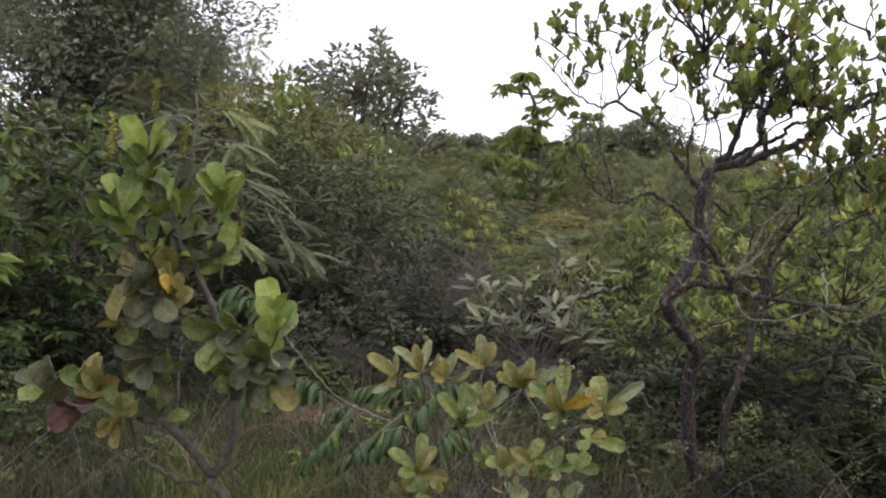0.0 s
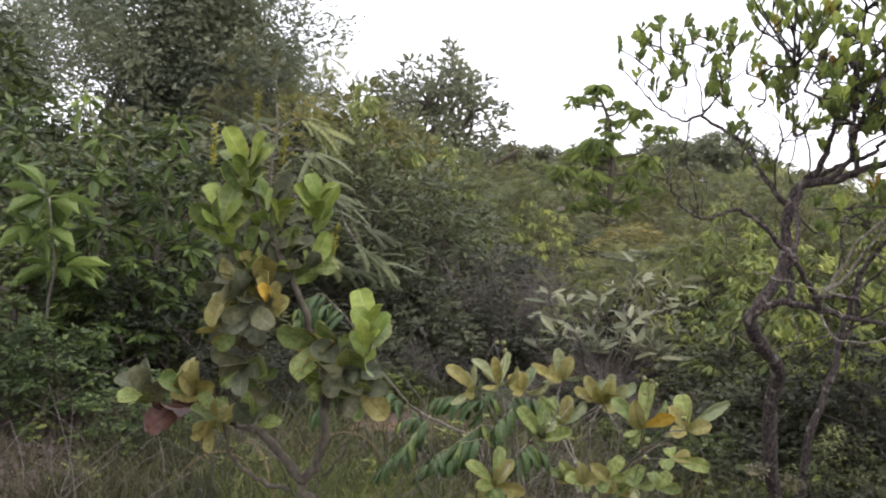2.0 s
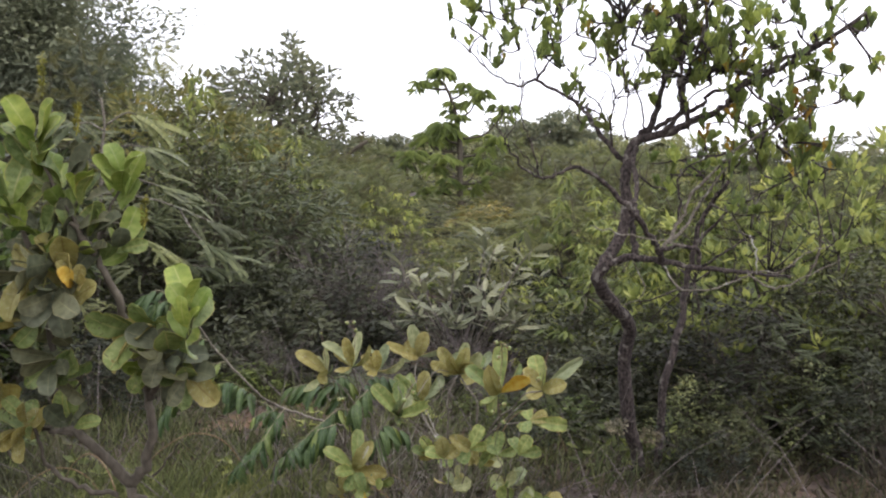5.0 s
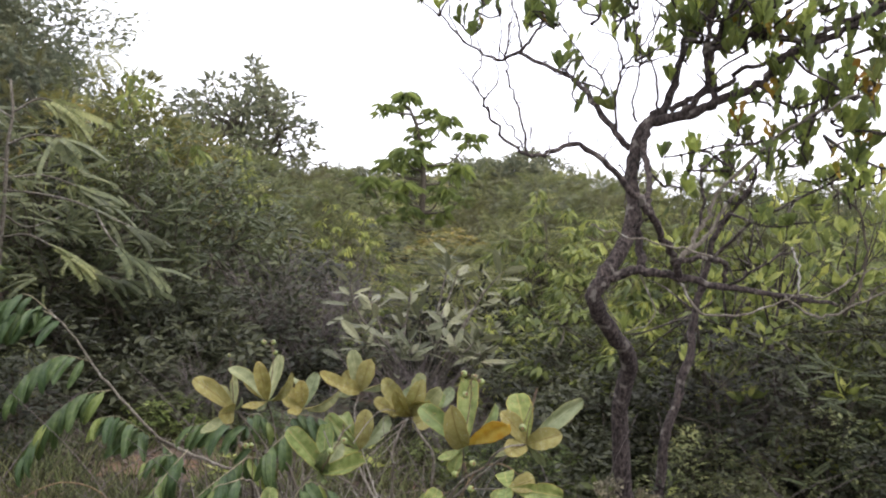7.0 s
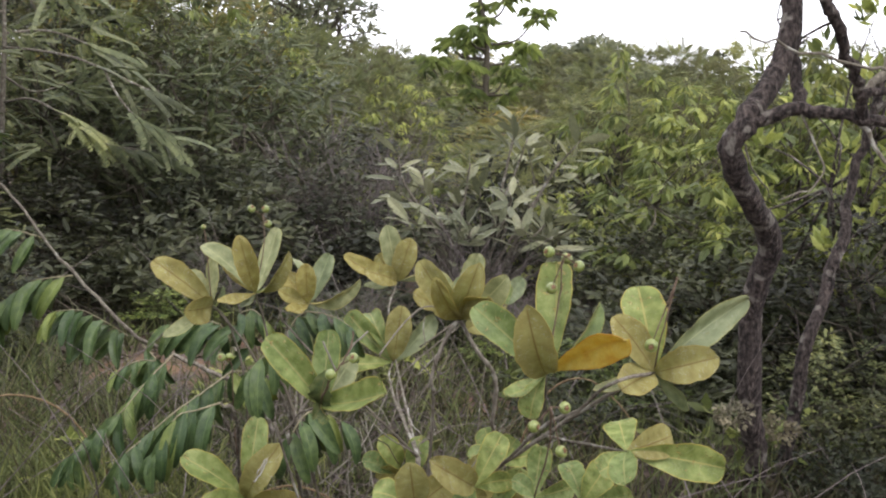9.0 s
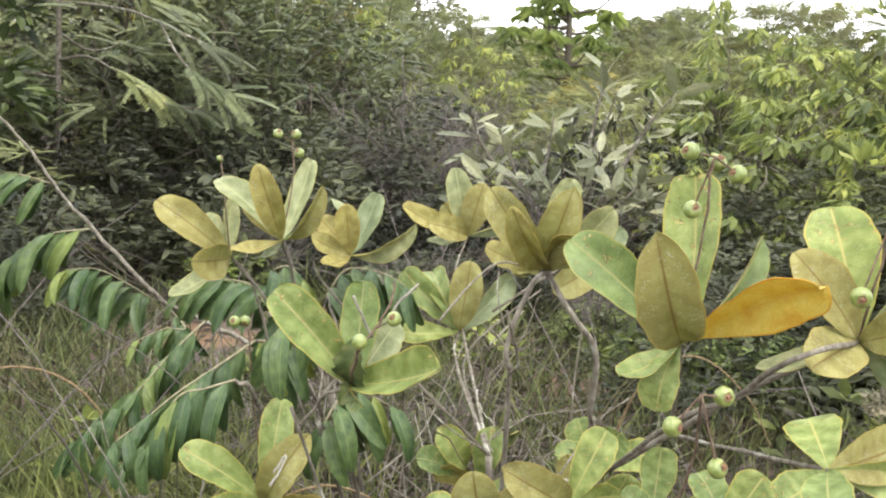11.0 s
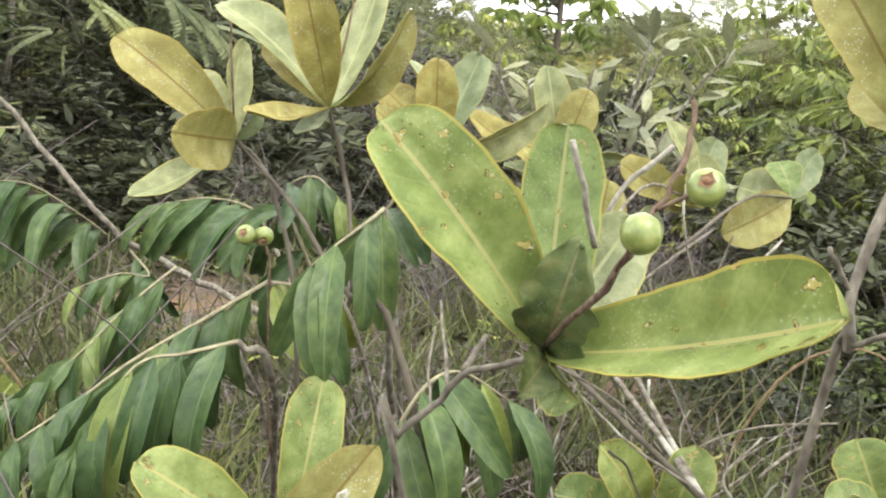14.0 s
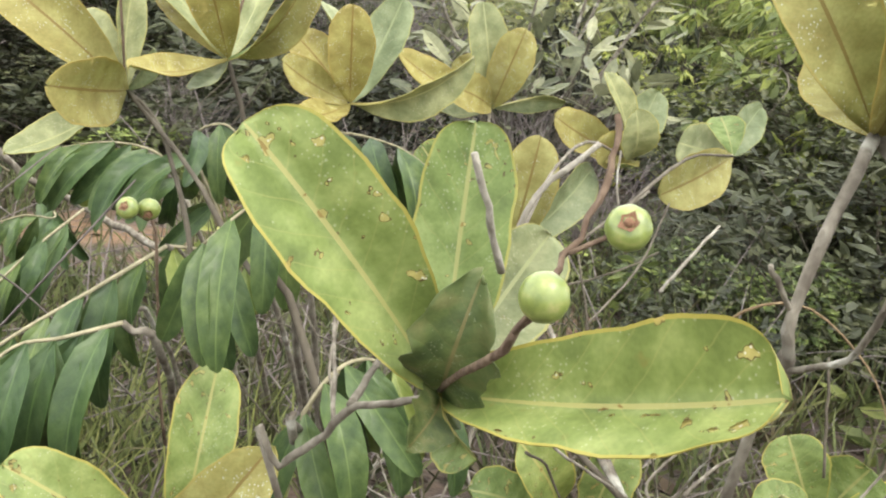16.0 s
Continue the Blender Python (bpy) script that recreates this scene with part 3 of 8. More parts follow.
    l.new(col, b.inputs["Base Color"])
    b.inputs["Roughness"].default_value = rough
    b.inputs["Specular IOR Level"].default_value = 0.3
    bump = n.new("ShaderNodeBump")
    bump.inputs["Strength"].default_value = 0.13
    bump.inputs["Distance"].default_value = 0.004
    l.new(math_node("ADD", math_node("MULTIPLY", wave, 0.5), big.outputs["Fac"]), bump.inputs["Height"])
    l.new(bump.outputs[0], b.inputs["Normal"])
    tr = n.new("ShaderNodeBsdfTranslucent")
    l.new(col, tr.inputs["Color"])
    mix = n.new("ShaderNodeMixShader")
    mix.inputs[0].default_value = thin
    l.new(b.outputs[0], mix.inputs[1])
    l.new(tr.outputs[0], mix.inputs[2])
    if chewed:
        gap = n.new("ShaderNodeBsdfTransparent")
        cut = n.new("ShaderNodeMixShader")
        l.new(holes, cut.inputs[0])
        l.new(mix.outputs[0], cut.inputs[1])
        l.new(gap.outputs[0], cut.inputs[2])
        mix = cut
    l.new(mix.outputs[0], n["Material Output"].inputs["Surface"])
    return m


BLADE = {
    "green": broad_leaf_mat("leathery_green_blade", (0.116, 0.158, 0.045), (0.180, 0.236, 0.072), (0.265, 0.320, 0.118), (0.354, 0.340, 0.129), (0.374, 0.326, 0.082), 0.25, 0.4, chewed=True),
    "ochre": broad_leaf_mat("ochre_felted_blade", (0.262, 0.228, 0.074), (0.334, 0.300, 0.104), (0.412, 0.380, 0.148), (0.225, 0.155, 0.048), (0.400, 0.320, 0.100), 0.9, 0.5, 0.6, (0.25, 0.17, 0.05), 0.25, 0.5),
    "pale": broad_leaf_mat("pale_green_blade", (0.157, 0.185, 0.090), (0.224, 0.255, 0.133), (0.311, 0.337, 0.189), (0.340, 0.367, 0.190), (0.340, 0.326, 0.116), 0.3, 0.4, 0.5),
    "yellow": broad_leaf_mat("fading_yellow_blade", (0.47, 0.31, 0.045), (0.52, 0.40, 0.075), (0.55, 0.46, 0.13), (0.52, 0.36, 0.08), (0.50, 0.26, 0.025), 0.0, 0.5, 0.5, (0.50, 0.27, 0.02)),
    "rust": broad_leaf_mat("wilted_red_brown_blade", (0.068, 0.031, 0.024), (0.102, 0.044, 0.034), (0.136, 0.068, 0.048), (0.163, 0.095, 0.054), (0.150, 0.082, 0.054), 0.0, 0.15, 0.55),
    "spent": broad_leaf_mat("damaged_olive_blade", (0.046, 0.066, 0.020), (0.078, 0.102, 0.029), (0.122, 0.124, 0.045), (0.150, 0.124, 0.048), (0.095, 0.116, 0.041), 0.25, 0.2, 0.6, (0.109, 0.048, 0.020)),
    "grey": broad_leaf_mat("dusty_grey_green_blade", (0.088, 0.096, 0.056), (0.130, 0.140, 0.082), (0.175, 0.184, 0.112), (0.215, 0.215, 0.120), (0.200, 0.195, 0.100), 0.0, 0.4, 0.5, veins=0.1),
    "lime": broad_leaf_mat("young_lime_blade", (0.150, 0.211, 0.041), (0.197, 0.262, 0.051), (0.258, 0.313, 0.075), (0.306, 0.340, 0.122), (0.286, 0.299, 0.088), 0.0, 0.35, veins=0.08),
    "leaflet": broad_leaf_mat("soft_green_leaflet", (0.042, 0.074, 0.028), (0.064, 0.104, 0.038), (0.092, 0.138, 0.050), (0.117, 0.176, 0.060), (0.078, 0.132, 0.038), 0.0, 0.35, 0.38, (0.062, 0.106, 0.022), 0.06, 1.3),
    "leaflet_young": broad_leaf_mat("young_yellow_green_leaflet", (0.136, 0.184, 0.048), (0.177, 0.224, 0.061), (0.224, 0.272, 0.082), (0.272, 0.299, 0.116), (0.224, 0.258, 0.082), 0.0, 0.4, 0.4, (0.170, 0.177, 0.048), 0.06, 1.0),
}
UNDER = {"green": "ochre", "ochre": "green", "pale": "ochre", "yellow": "yellow", "rust": "rust", "spent": "ochre", "grey": "pale", "lime": "lime", "leaflet": "leaflet", "leaflet_young": "leaflet_young"}


def blade_mesh(name, front, back, arch, fold, wave, full, seed, rows=15, cols=6, roundness=0.21, bend=0.0):
    """A leaf with two skins: base at the origin, tip at (0, 1, 0), half width 0.5, front along +z."""
    r = np.random.default_rng(seed)
    v, uv = [], []
    for skin in (0, 1):
        for i in range(rows):
            s = 1 - (1 - i / (rows - 1)) ** 1.9
            w = 0.5 * (max(s, 0.0) ** full) * (max(1 - s, 0) ** roundness)
            w = w / (0.5 * ((full / (full + roundness)) ** full) * ((roundness / (full + roundness)) ** roundness)) * 0.5
            w = max(w, 0.035 if i < rows - 1 else 0.02)
            for j in range(cols + 1):
                u = j / cols * 2 - 1
                z = arch * s * (1 - s) * 4 * 0.10 + fold * abs(u) * w * 0.55
                z += wave * 0.025 * math.sin(7 * s + 2.4 * u + seed) * abs(u)
                ragged = 1 + (0.035 * math.sin(17 * s + seed * 1.7 + u) + 0.03 * math.sin(31 * s - seed * u)) * wave * (abs(u) > 0.6)
                v.append((u * w * ragged + bend * 4 * s * (1 - s), s + 0.01 * wave * math.sin(5 * u + seed), z - skin * 0.006))
                uv.append((j / cols, s))
    k = rows * (cols + 1)
    f, slot = [], []
    for i in range(rows - 1):
        for j in range(cols):
            a, b, c, d = i * (cols + 1) + j, i * (cols + 1) + j + 1, (i + 1) * (cols + 1) + j + 1, (i + 1) * (cols + 1) + j
            f += [(a, b, c, d), (a + k, d + k, c + k, b + k)]
            slot += [0, 1]
    rim = [i * (cols + 1) for i in range(rows)] + [(rows - 1) * (cols + 1) + j for j in range(1, cols + 1)] + [i * (cols + 1) + cols for i in range(rows - 2, -1, -1)]
    edge = len(v)
    for a in rim:
        v += [v[a], v[a + k]]
        uv += [uv[a], uv[a]]
    for i in range(len(rim) - 1):
        a = edge + 2 * i
        f.append((a + 2, a + 3, a + 1, a))
        slot.append(0)
    me = mesh_of(name, v, f, [BLADE[front], BLADE[back]], True)
    me.polygons.foreach_set("material_index", slot)
    layer = me.uv_layers.new(name="UVMap")
    loops = np.empty(len(me.loops), int)
    me.loops.foreach_get("vertex_index", loops)
    layer.data.foreach_set("uv", np.array(uv)[loops].ravel())
    return me


# obovate blades of the fruiting shrub, rounder ones of the round-leaved shrub
OBOVATE = {k: [blade_mesh(k + "_blade", k, UNDER[k], a, fo, wv, 0.9 if k in ("green", "yellow", "spent") else 0.76, i + 1, roundness=0.33 if k in ("green", "yellow", "spent") else 0.44) for i, (a, fo, wv) in enumerate([(0.8, 0.3, 0.8), (-0.9, 0.28, 1.1), (1.7, 0.42, 1.0), (0.4, 0.6, 1.1)])]
           for k in ("green", "ochre", "pale", "yellow", "rust", "spent")}
# the longer blades and the crumpled one of the foremost rosette
LONG = {"green": [blade_mesh("long_green_blade", "green", "ochre", a, fo, wv, fu, i + 21, 21, 8, ro, be) for i, (a, fo, wv, fu, ro, be) in enumerate([(0.5, 0.5, 0.7, 0.62, 0.27, 0.03), (-0.6, 0.3, 0.8, 0.6, 0.34, 0.0), (-0.3, 0.45, 0.8, 0.50, 0.22, 0.05), (0.8, 0.9, 1.2, 0.6, 0.3, 0.0)])],
        "pale": OBOVATE["pale"], "spent": [blade_mesh("crumpled_blade", "spent", "spent", 2.2, 0.5, 3.2, 0.42, 31, 21, 8, 0.42)]}
ROUND = {k: [blade_mesh(k + "_round_blade", k, k, a, fo, wv, 0.62, i + 11, 10, 4, 0.36) for i, (a, fo, wv) in enumerate([(0.6, 0.4, 1.0), (-0.5, 0.5, 1.5), (1.0, 0.25, 1.2)])]
         for k in ("grey", "lime", "green", "yellow", "rust", "ochre")}


def blade_pose(base, tip, face, width):
    base, tip, face = Vector(base), Vector(tip), Vector(face)
    y = tip - base
    size = y.length
    y.normalize()
    x = y.cross(face).normalized()
    z = x.cross(y)
    m = Matrix((x, y, z)).transposed().to_4x4()
    return Matrix.Translation(base) @ m @ Matrix.Diagonal((width, size, size, 1))


def blade(parent, kinds, kind, base, tip, width, face, shape=None):
    pick = kinds[kind]
    ob = new("leaf", pick[(len(parent.children) if shape is None else shape) % len(pick)])
    ob.parent = parent
    ob.matrix_basis = blade_pose(base, tip, face, width)
    return ob


TREE_LINES = []


def stem_part(parent, name, points, r0, r1, mat, wobble=0.0, seed=1, sides=7, steps=5, knots=0.0):
    g = np.random.default_rng(seed)
    line = smooth_path(points, steps, wobble, g)
    rad = np.linspace(r0, r1, len(line))
    if knots:
        rad = rad * (1 + knots * g.uniform(-1, 1, len(line)))
    v, f = tube(line, rad, sides)
    if parent.name == "twisted_tree":
        TREE_LINES.append((line, r0, r1))
    if mat is BARK and r0 > 0.008:
        ring = np.repeat(line, sides, 0)
        push = 1 + 0.09 * np.array([noise.noise(Vector(p) * 26) + 0.6 * noise.noise(Vector(p) * 60) for p in v])
        v = ring + (v - ring) * push[:, None]
    return part(name, mesh_of(name, v, f, mat, True), parent)


# ---- fruit ----
FRUIT, fn, fl, fb = node_mat("green_berry_skin")
f_tc = fn.new("ShaderNodeTexCoord")
f_n = fn.new("ShaderNodeTexNoise")
f_n.inputs["Scale"].default_value = 3
f_n.inputs["Detail"].default_value = 4
fl.new(f_tc.outputs["Generated"], f_n.inputs["Vector"])
f_r = ramp(fn, [(0.35, (0.098, 0.128, 0.030)), (0.55, (0.155, 0.188, 0.048)), (0.7, (0.235, 0.235, 0.090))])
fl.new(f_n.outputs["Fac"], f_r.inputs[0])
fl.new(f_r.outputs[0], fb.inputs["Base Color"])
fb.inputs["Roughness"].default_value = 0.35
fb.inputs["Subsurface Weight"].default_value = 0.1
fb.inputs["Subsurface Radius"].default_value = (0.004, 0.004, 0.001)
CALYX = bark("red_brown_calyx", (0.082, 0.031, 0.020), (0.286, 0.177, 0.102), 260, 0.4)
TWIG_PURPLE = bark("purple_grey_dry_twig", (0.090, 0.074, 0.070), (0.200, 0.172, 0.160), 60, 0.3)
STALK = bark("scaly_brown_stalk", (0.060, 0.038, 0.026), (0.165, 0.120, 0.082), 160, 0.5)
TWIG_PALE = bark("pale_grey_shoot", (0.150, 0.134, 0.106), (0.330, 0.310, 0.262), 140, 0.5)


def berry_mesh():
    bm = bmesh.new()
    bmesh.ops.create_uvsphere(bm, u_segments=20, v_segments=12, radius=0.5)
    for v in bm.verts:
        a = math.atan2(v.co.y, v.co.x)
        top = max(0.0, v.co.z / 0.5)
        v.co.x *= 1 + 0.035 * (0.35 + top) * math.cos(8 * a)
        v.co.y *= 1 + 0.035 * (0.35 + top) * math.cos(8 * a)
        v.co.z -= 0.10 * top ** 6
    me = bpy.data.meshes.new("berry")
    bm.to_mesh(me)
    bm.free()
    me.materials.append(FRUIT)
    me.polygons.foreach_set("use_smooth", [True] * len(me.polygons))
    return me


def calyx_mesh():
    bm = bmesh.new()
    for i in range(5):
        a = i * 2 * math.pi / 5
        d, s = Vector((math.cos(a), math.sin(a), 0)), Vector((-math.sin(a), math.cos(a), 0))
        p = [d * 0.02 + Vector((0, 0, 0.38)), d * 0.11 - s * 0.08 + Vector((0, 0, 0.44)), d * (0.17 + 0.04 * (i % 2)) + Vector((0, 0, 0.50 - 0.03 * (i % 3))), d * 0.11 + s * 0.08 + Vector((0, 0, 0.44)), d * 0.10 + Vector((0, 0, 0.38))]
        q = [bm.verts.new(c) for c in p]
        for f in ((0, 1, 2), (0, 2, 3), (1, 4, 2), (2, 4, 3), (0, 4, 1), (0, 3, 4)):
            bm.faces.new([q[i] for i in f])
    bmesh.ops.create_uvsphere(bm, u_segments=8, v_segments=5, radius=0.09, matrix=Matrix.Translation((0, 0, 0.42)))
    me = bpy.data.meshes.new("calyx")
    bm.to_mesh(me)
    bm.free()
    me.materials.append(CALYX)
    return me


BERRY, CALYX_M = berry_mesh(), calyx_mesh()


def fruit(parent, place, size, aim, hang=None):
    """A round green berry with its withered calyx, on a short stalk."""
    ob = new("fruit", BERRY)
    ob.parent = parent
    ob.matrix_basis = Matrix.Translation(place) @ Vector(aim).to_track_quat("Z", "Y").to_matrix().to_4x4() @ Matrix.Diagonal((size, size, size * 0.93, 1))
    c = new("calyx", CALYX_M)
    c.parent = ob
    c.matrix_basis = Matrix.LocRotScale((0, 0, -0.11), None, (1.3, 1.3, 1.22))
    tagged(c, "withered red-brown calyx")
    if hang:
        stem_part(parent, "stalk", [hang, place], 0.0010, 0.0009, STALK, sides=5, steps=3)
    return ob

TENDRIL = bark("bleached_dry_tendril", (0.286, 0.272, 0.231), (0.462, 0.449, 0.408), 150, 0.2)
LEAF_CERRADO = foliage("leathery_tree_leaves", [(0.090, 0.122, 0.056), (0.150, 0.200, 0.072), (0.240, 0.305, 0.094), (0.360, 0.420, 0.125)], 0.4, 0.55, 3.0)
LEAF_AGED = foliage("orange_aging_leaves", [(0.245, 0.131, 0.017), (0.310, 0.180, 0.024), (0.131, 0.172, 0.032)], 0.45, 0.35, 3.0)


# ---- middle thicket ----
glossy = put(make_clump_shrub("glossy_shrub", 11, LEAF_GLOSSY, 0.115, LEAF_V, LEAF_F, 1.0, 2.1, 50, 40, 0.15, 1.35, 0.45, 0.7, 0.2, label="dense shrub with glossy bright green leaves", group="thicket shrubs"), -2.75, 6.9, 20, 1.0, 0.92)
again(glossy, -4.4, 7.4, 140, 1.15, 1.0)
again(glossy, -3.0, 5.2, 250, 0.55, 0.36)
again(glossy, -5.6, 9.6, 60, 1.5, 1.3)

# shrubs for the thicket gaps, their shade put into the leaf colour
fine = put(make_clump_shrub("small_leaved_shrub", 21, LEAF_SHADE, 0.062, CHIP_V, CHIP_F, 1.0, 2.0, 80, 60, 0.15, 1.2, 0.15, 0.8, 0.05, label="dense shrub with small dull leaves, darkened for shade, and grey twigs", group="thicket shrubs"), -0.35, 9.6, 0, 1.15, 0.40)
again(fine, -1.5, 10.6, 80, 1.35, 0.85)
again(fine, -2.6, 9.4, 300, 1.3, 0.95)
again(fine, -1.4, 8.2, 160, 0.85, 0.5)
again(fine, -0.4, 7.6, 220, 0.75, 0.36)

feather = put(make_clump_shrub("feathery_shrub", 31, LEAF_FEATHER, 0.25, FROND_V, FROND_F, 1.0, 2.2, 34, 7, 0.10, 0.65, 0.2, 0.7, 0.3, 0.1, label="shrub with drooping feathery pinnate leaves", group="thicket shrubs"), -2.5, 9.2, 110, 1.1, 0.95)
again(feather, -1.35, 8.2, 10, 0.8, 0.62)
again(feather, -1.95, 8.0, 230, 0.85, 0.72)
again(feather, -2.7, 7.6, 140, 0.9, 0.5)
again(feather, -0.9, 9.6, 330, 0.9, 0.75)
acacia = put(make_clump_shrub("fine_leaved_acacia", 33, LEAF_CANOPY, 0.21, PLUME_V, PLUME_F, 1.0, 2.0, 42, 13, 0.10, 1.0, 0.1, 0.6, 0.25, 0.1, up=0.3, label="airy light green shrub with fine feathery leaves", group="thicket shrubs"), 1.4, 11.4, 200, 0.95, 0.40)
for fx, fy, ft, fs, fz in [(1.7, 8.9, 10, 0.8, 0.56), (2.5, 9.2, 70, 0.9, 0.72), (3.6, 9.4, 170, 0.9, 0.80), (1.0, 10.2, 250, 0.6, 0.34), (4.7, 10.0, 35, 1.0, 0.85), (-0.2, 11.6, 15, 0.9, 0.76), (2.45, 11.0, 20, 0.9, 0.80), (3.4, 12.3, 290, 1.0, 0.86), (4.6, 12.6, 100, 1.05, 0.9), (5.8, 13.2, 20, 1.1, 0.95), (-0.2, 13.2, 75, 0.9, 0.82),
                           (7.2, 14.0, 160, 1.15, 1.0), (3.0, 14.2, 240, 1.0, 0.88), (3.9, 16.0, 140, 1.2, 0.95), (5.6, 16.5, 260, 1.3, 1.0), (-0.8, 14.8, 310, 1.1, 0.92), (0.1, 17.5, 130, 0.9, 0.9), (3.4, 18.5, 210, 1.2, 0.92)]:
    again(acacia, fx, fy, ft, fs, fz)

yellow = put(make_clump_shrub("yellow_green_shrub", 41, LEAF_YELLOW, 0.110, LEAF_V, LEAF_F, 1.0, 2.0, 58, 22, 0.10, 1.05, 1.2, 0.7, 0.2, 0.1, label="shrub with yellow-green lance-shaped hanging leaves", group="thicket shrubs"), 2.0, 6.3, 0, 0.95, 0.58)
again(yellow, 3.3, 6.9, 130, 1.1, 0.66)
again(yellow, 2.6, 5.6, 250, 0.75, 0.46)
again(yellow, 4.4, 7.8, 60, 1.2, 0.7)
airy = put(make_clump_shrub("airy_light_tree", 34, LEAF_CANOPY, 0.20, PLUME_V, PLUME_F, 1.0, 3.45, 40, 12, 0.13, 1.0, 0.1, 0.6, 0.5, 0.1, up=0.3, thick=0.02, lobes=0.07, label="slim tree with an open crown of light yellow-green leaves", category="tree", group="thicket trees", kind_of="crown"), -2.6, 13.4, 0, 0.85, 1.0)
again(airy, -4.1, 14.2, 230, 0.95, 1.06)
turning = put(make_clump_shrub("turning_shrub", 43, LEAF_TURNING, 0.10, LEAF_V, LEAF_F, 1.0, 2.0, 64, 64, 0.15, 1.15, 0.2, 0.75, 0.2, label="tall shrub with olive and orange-tinged leaves", group="thicket shrubs"), -2.1, 12.0, 200, 1.15, 1.20)
again(turning, -2.9, 12.6, 70, 1.2, 1.10)
again(airy, -3.15, 13.9, 120, 0.8, 1.0)
again(turning, -1.6, 12.4, 310, 0.9, 0.98)
again(yellow, -1.2, 12.2, 20, 1.1, 0.92)
again(yellow, 6.5, 11.5, 310, 1.6, 0.75)
again(yellow, 3.0, 10.6, 15, 1.3, 0.62)
again(yellow, 2.1, 7.9, 75, 0.9, 0.62)
again(yellow, 3.4, 6.0, 145, 0.7, 0.62)
again(yellow, 2.7, 7.2, 200, 0.9, 0.66)
again(yellow, 1.85, 6.0, 280, 0.5, 0.46)
again(yellow, 2.3, 6.9, 30, 0.75, 0.70)
again(yellow, 1.9, 8.4, 190, 0.8, 0.72)
again(yellow, 3.0, 8.3, 95, 0.9, 0.78)
again(yellow, 2.4, 9.9, 300, 1.0, 0.6)
again(yellow, 0.2, 11.0, 100, 0.7, 0.62)

# dense dark evergreen mass
dark = put(make_clump_shrub("evergreen_shrub", 23, LEAF_EVERGREEN, 0.075, LEAF_V, LEAF_F, 1.0, 2.0, 84, 40, 0.14, 1.2, 0.25, 0.8, 0.05, label="dense evergreen shrub with small dark glossy leaves", group="thicket shrubs"), -1.05, 8.9, 40, 1.0, 0.94)
again(dark, -1.75, 9.6, 150, 1.1, 0.98)
again(yellow, -2.0, 10.7, 60, 1.1, 1.24)
again(dark, -0.35, 9.5, 260, 0.9, 0.46)
again(dark, -2.6, 8.2, 10, 1.0, 0.62)
again(dark, -3.4, 8.9, 200, 1.3, 0.95)
again(dark, 1.75, 6.8, 310, 0.7, 0.36)
again(dark, 2.6, 6.4, 120, 0.8, 0.38)

# low undergrowth on the soil, its leaf colour darkened for the thicket's shade
low = put(make_shrub("low_undergrowth", 25, LEAF_SHADE, 0.07, LEAF_V, LEAF_F, 0.6, 0.55, 12, 170, 7, 1.2, 0.1, 0.0, stems=26, thick=0.006, label="low tangled undergrowth of small shade-darkened leaves and twigs", group="undergrowth", tight=0.16), -1.0, 6.4, 0, 1.0, 0.9)
u_pos = np.random.default_rng(52)
for ux in np.arange(-0.7, 3.2, 0.72):
    for uy in (5.3, 6.2, 7.2, 8.2):
        px_, py_ = ux + u_pos.uniform(-0.3, 0.3), uy + u_pos.uniform(-0.35, 0.35)
        if uy < 7 and px_ < 1.3:
            continue
        pick = u_pos.uniform()
        if pick < 0.55:
            again(low, px_, py_, u_pos.uniform(0, 360), u_pos.uniform(0.7, 1.15), u_pos.uniform(0.5, 1.15))
        elif pick < 0.75 and px_ > 1.2:
            again(fine, px_, py_, u_pos.uniform(0, 360), u_pos.uniform(0.4, 0.6), u_pos.uniform(0.2, 0.34))
        elif pick < 0.75:
            again(yellow, px_, py_, u_pos.uniform(0, 360), u_pos.uniform(0.35, 0.6), u_pos.uniform(0.18, 0.34))
        elif pick < 0.88:
            again(feather, px_, py_, u_pos.uniform(0, 360), u_pos.uniform(0.4, 0.7), u_pos.uniform(0.2, 0.36))

# shrub with silvery leaves in whorls at the twig ends
ELLIPSE_V = np.array([(0, 0, 0), (0.10, 0.22, 0.03), (0.155, 0.5, 0.045), (0.115, 0.8, 0.03), (0, 1, 0), (-0.115, 0.8, 0.03), (-0.155, 0.5, 0.045), (-0.10, 0.22, 0.03)])
ELLIPSE_F = np.array([(0, 1, 2, 4), (2, 3, 4, 4), (0, 4, 6, 7), (4, 5, 6, 6)])


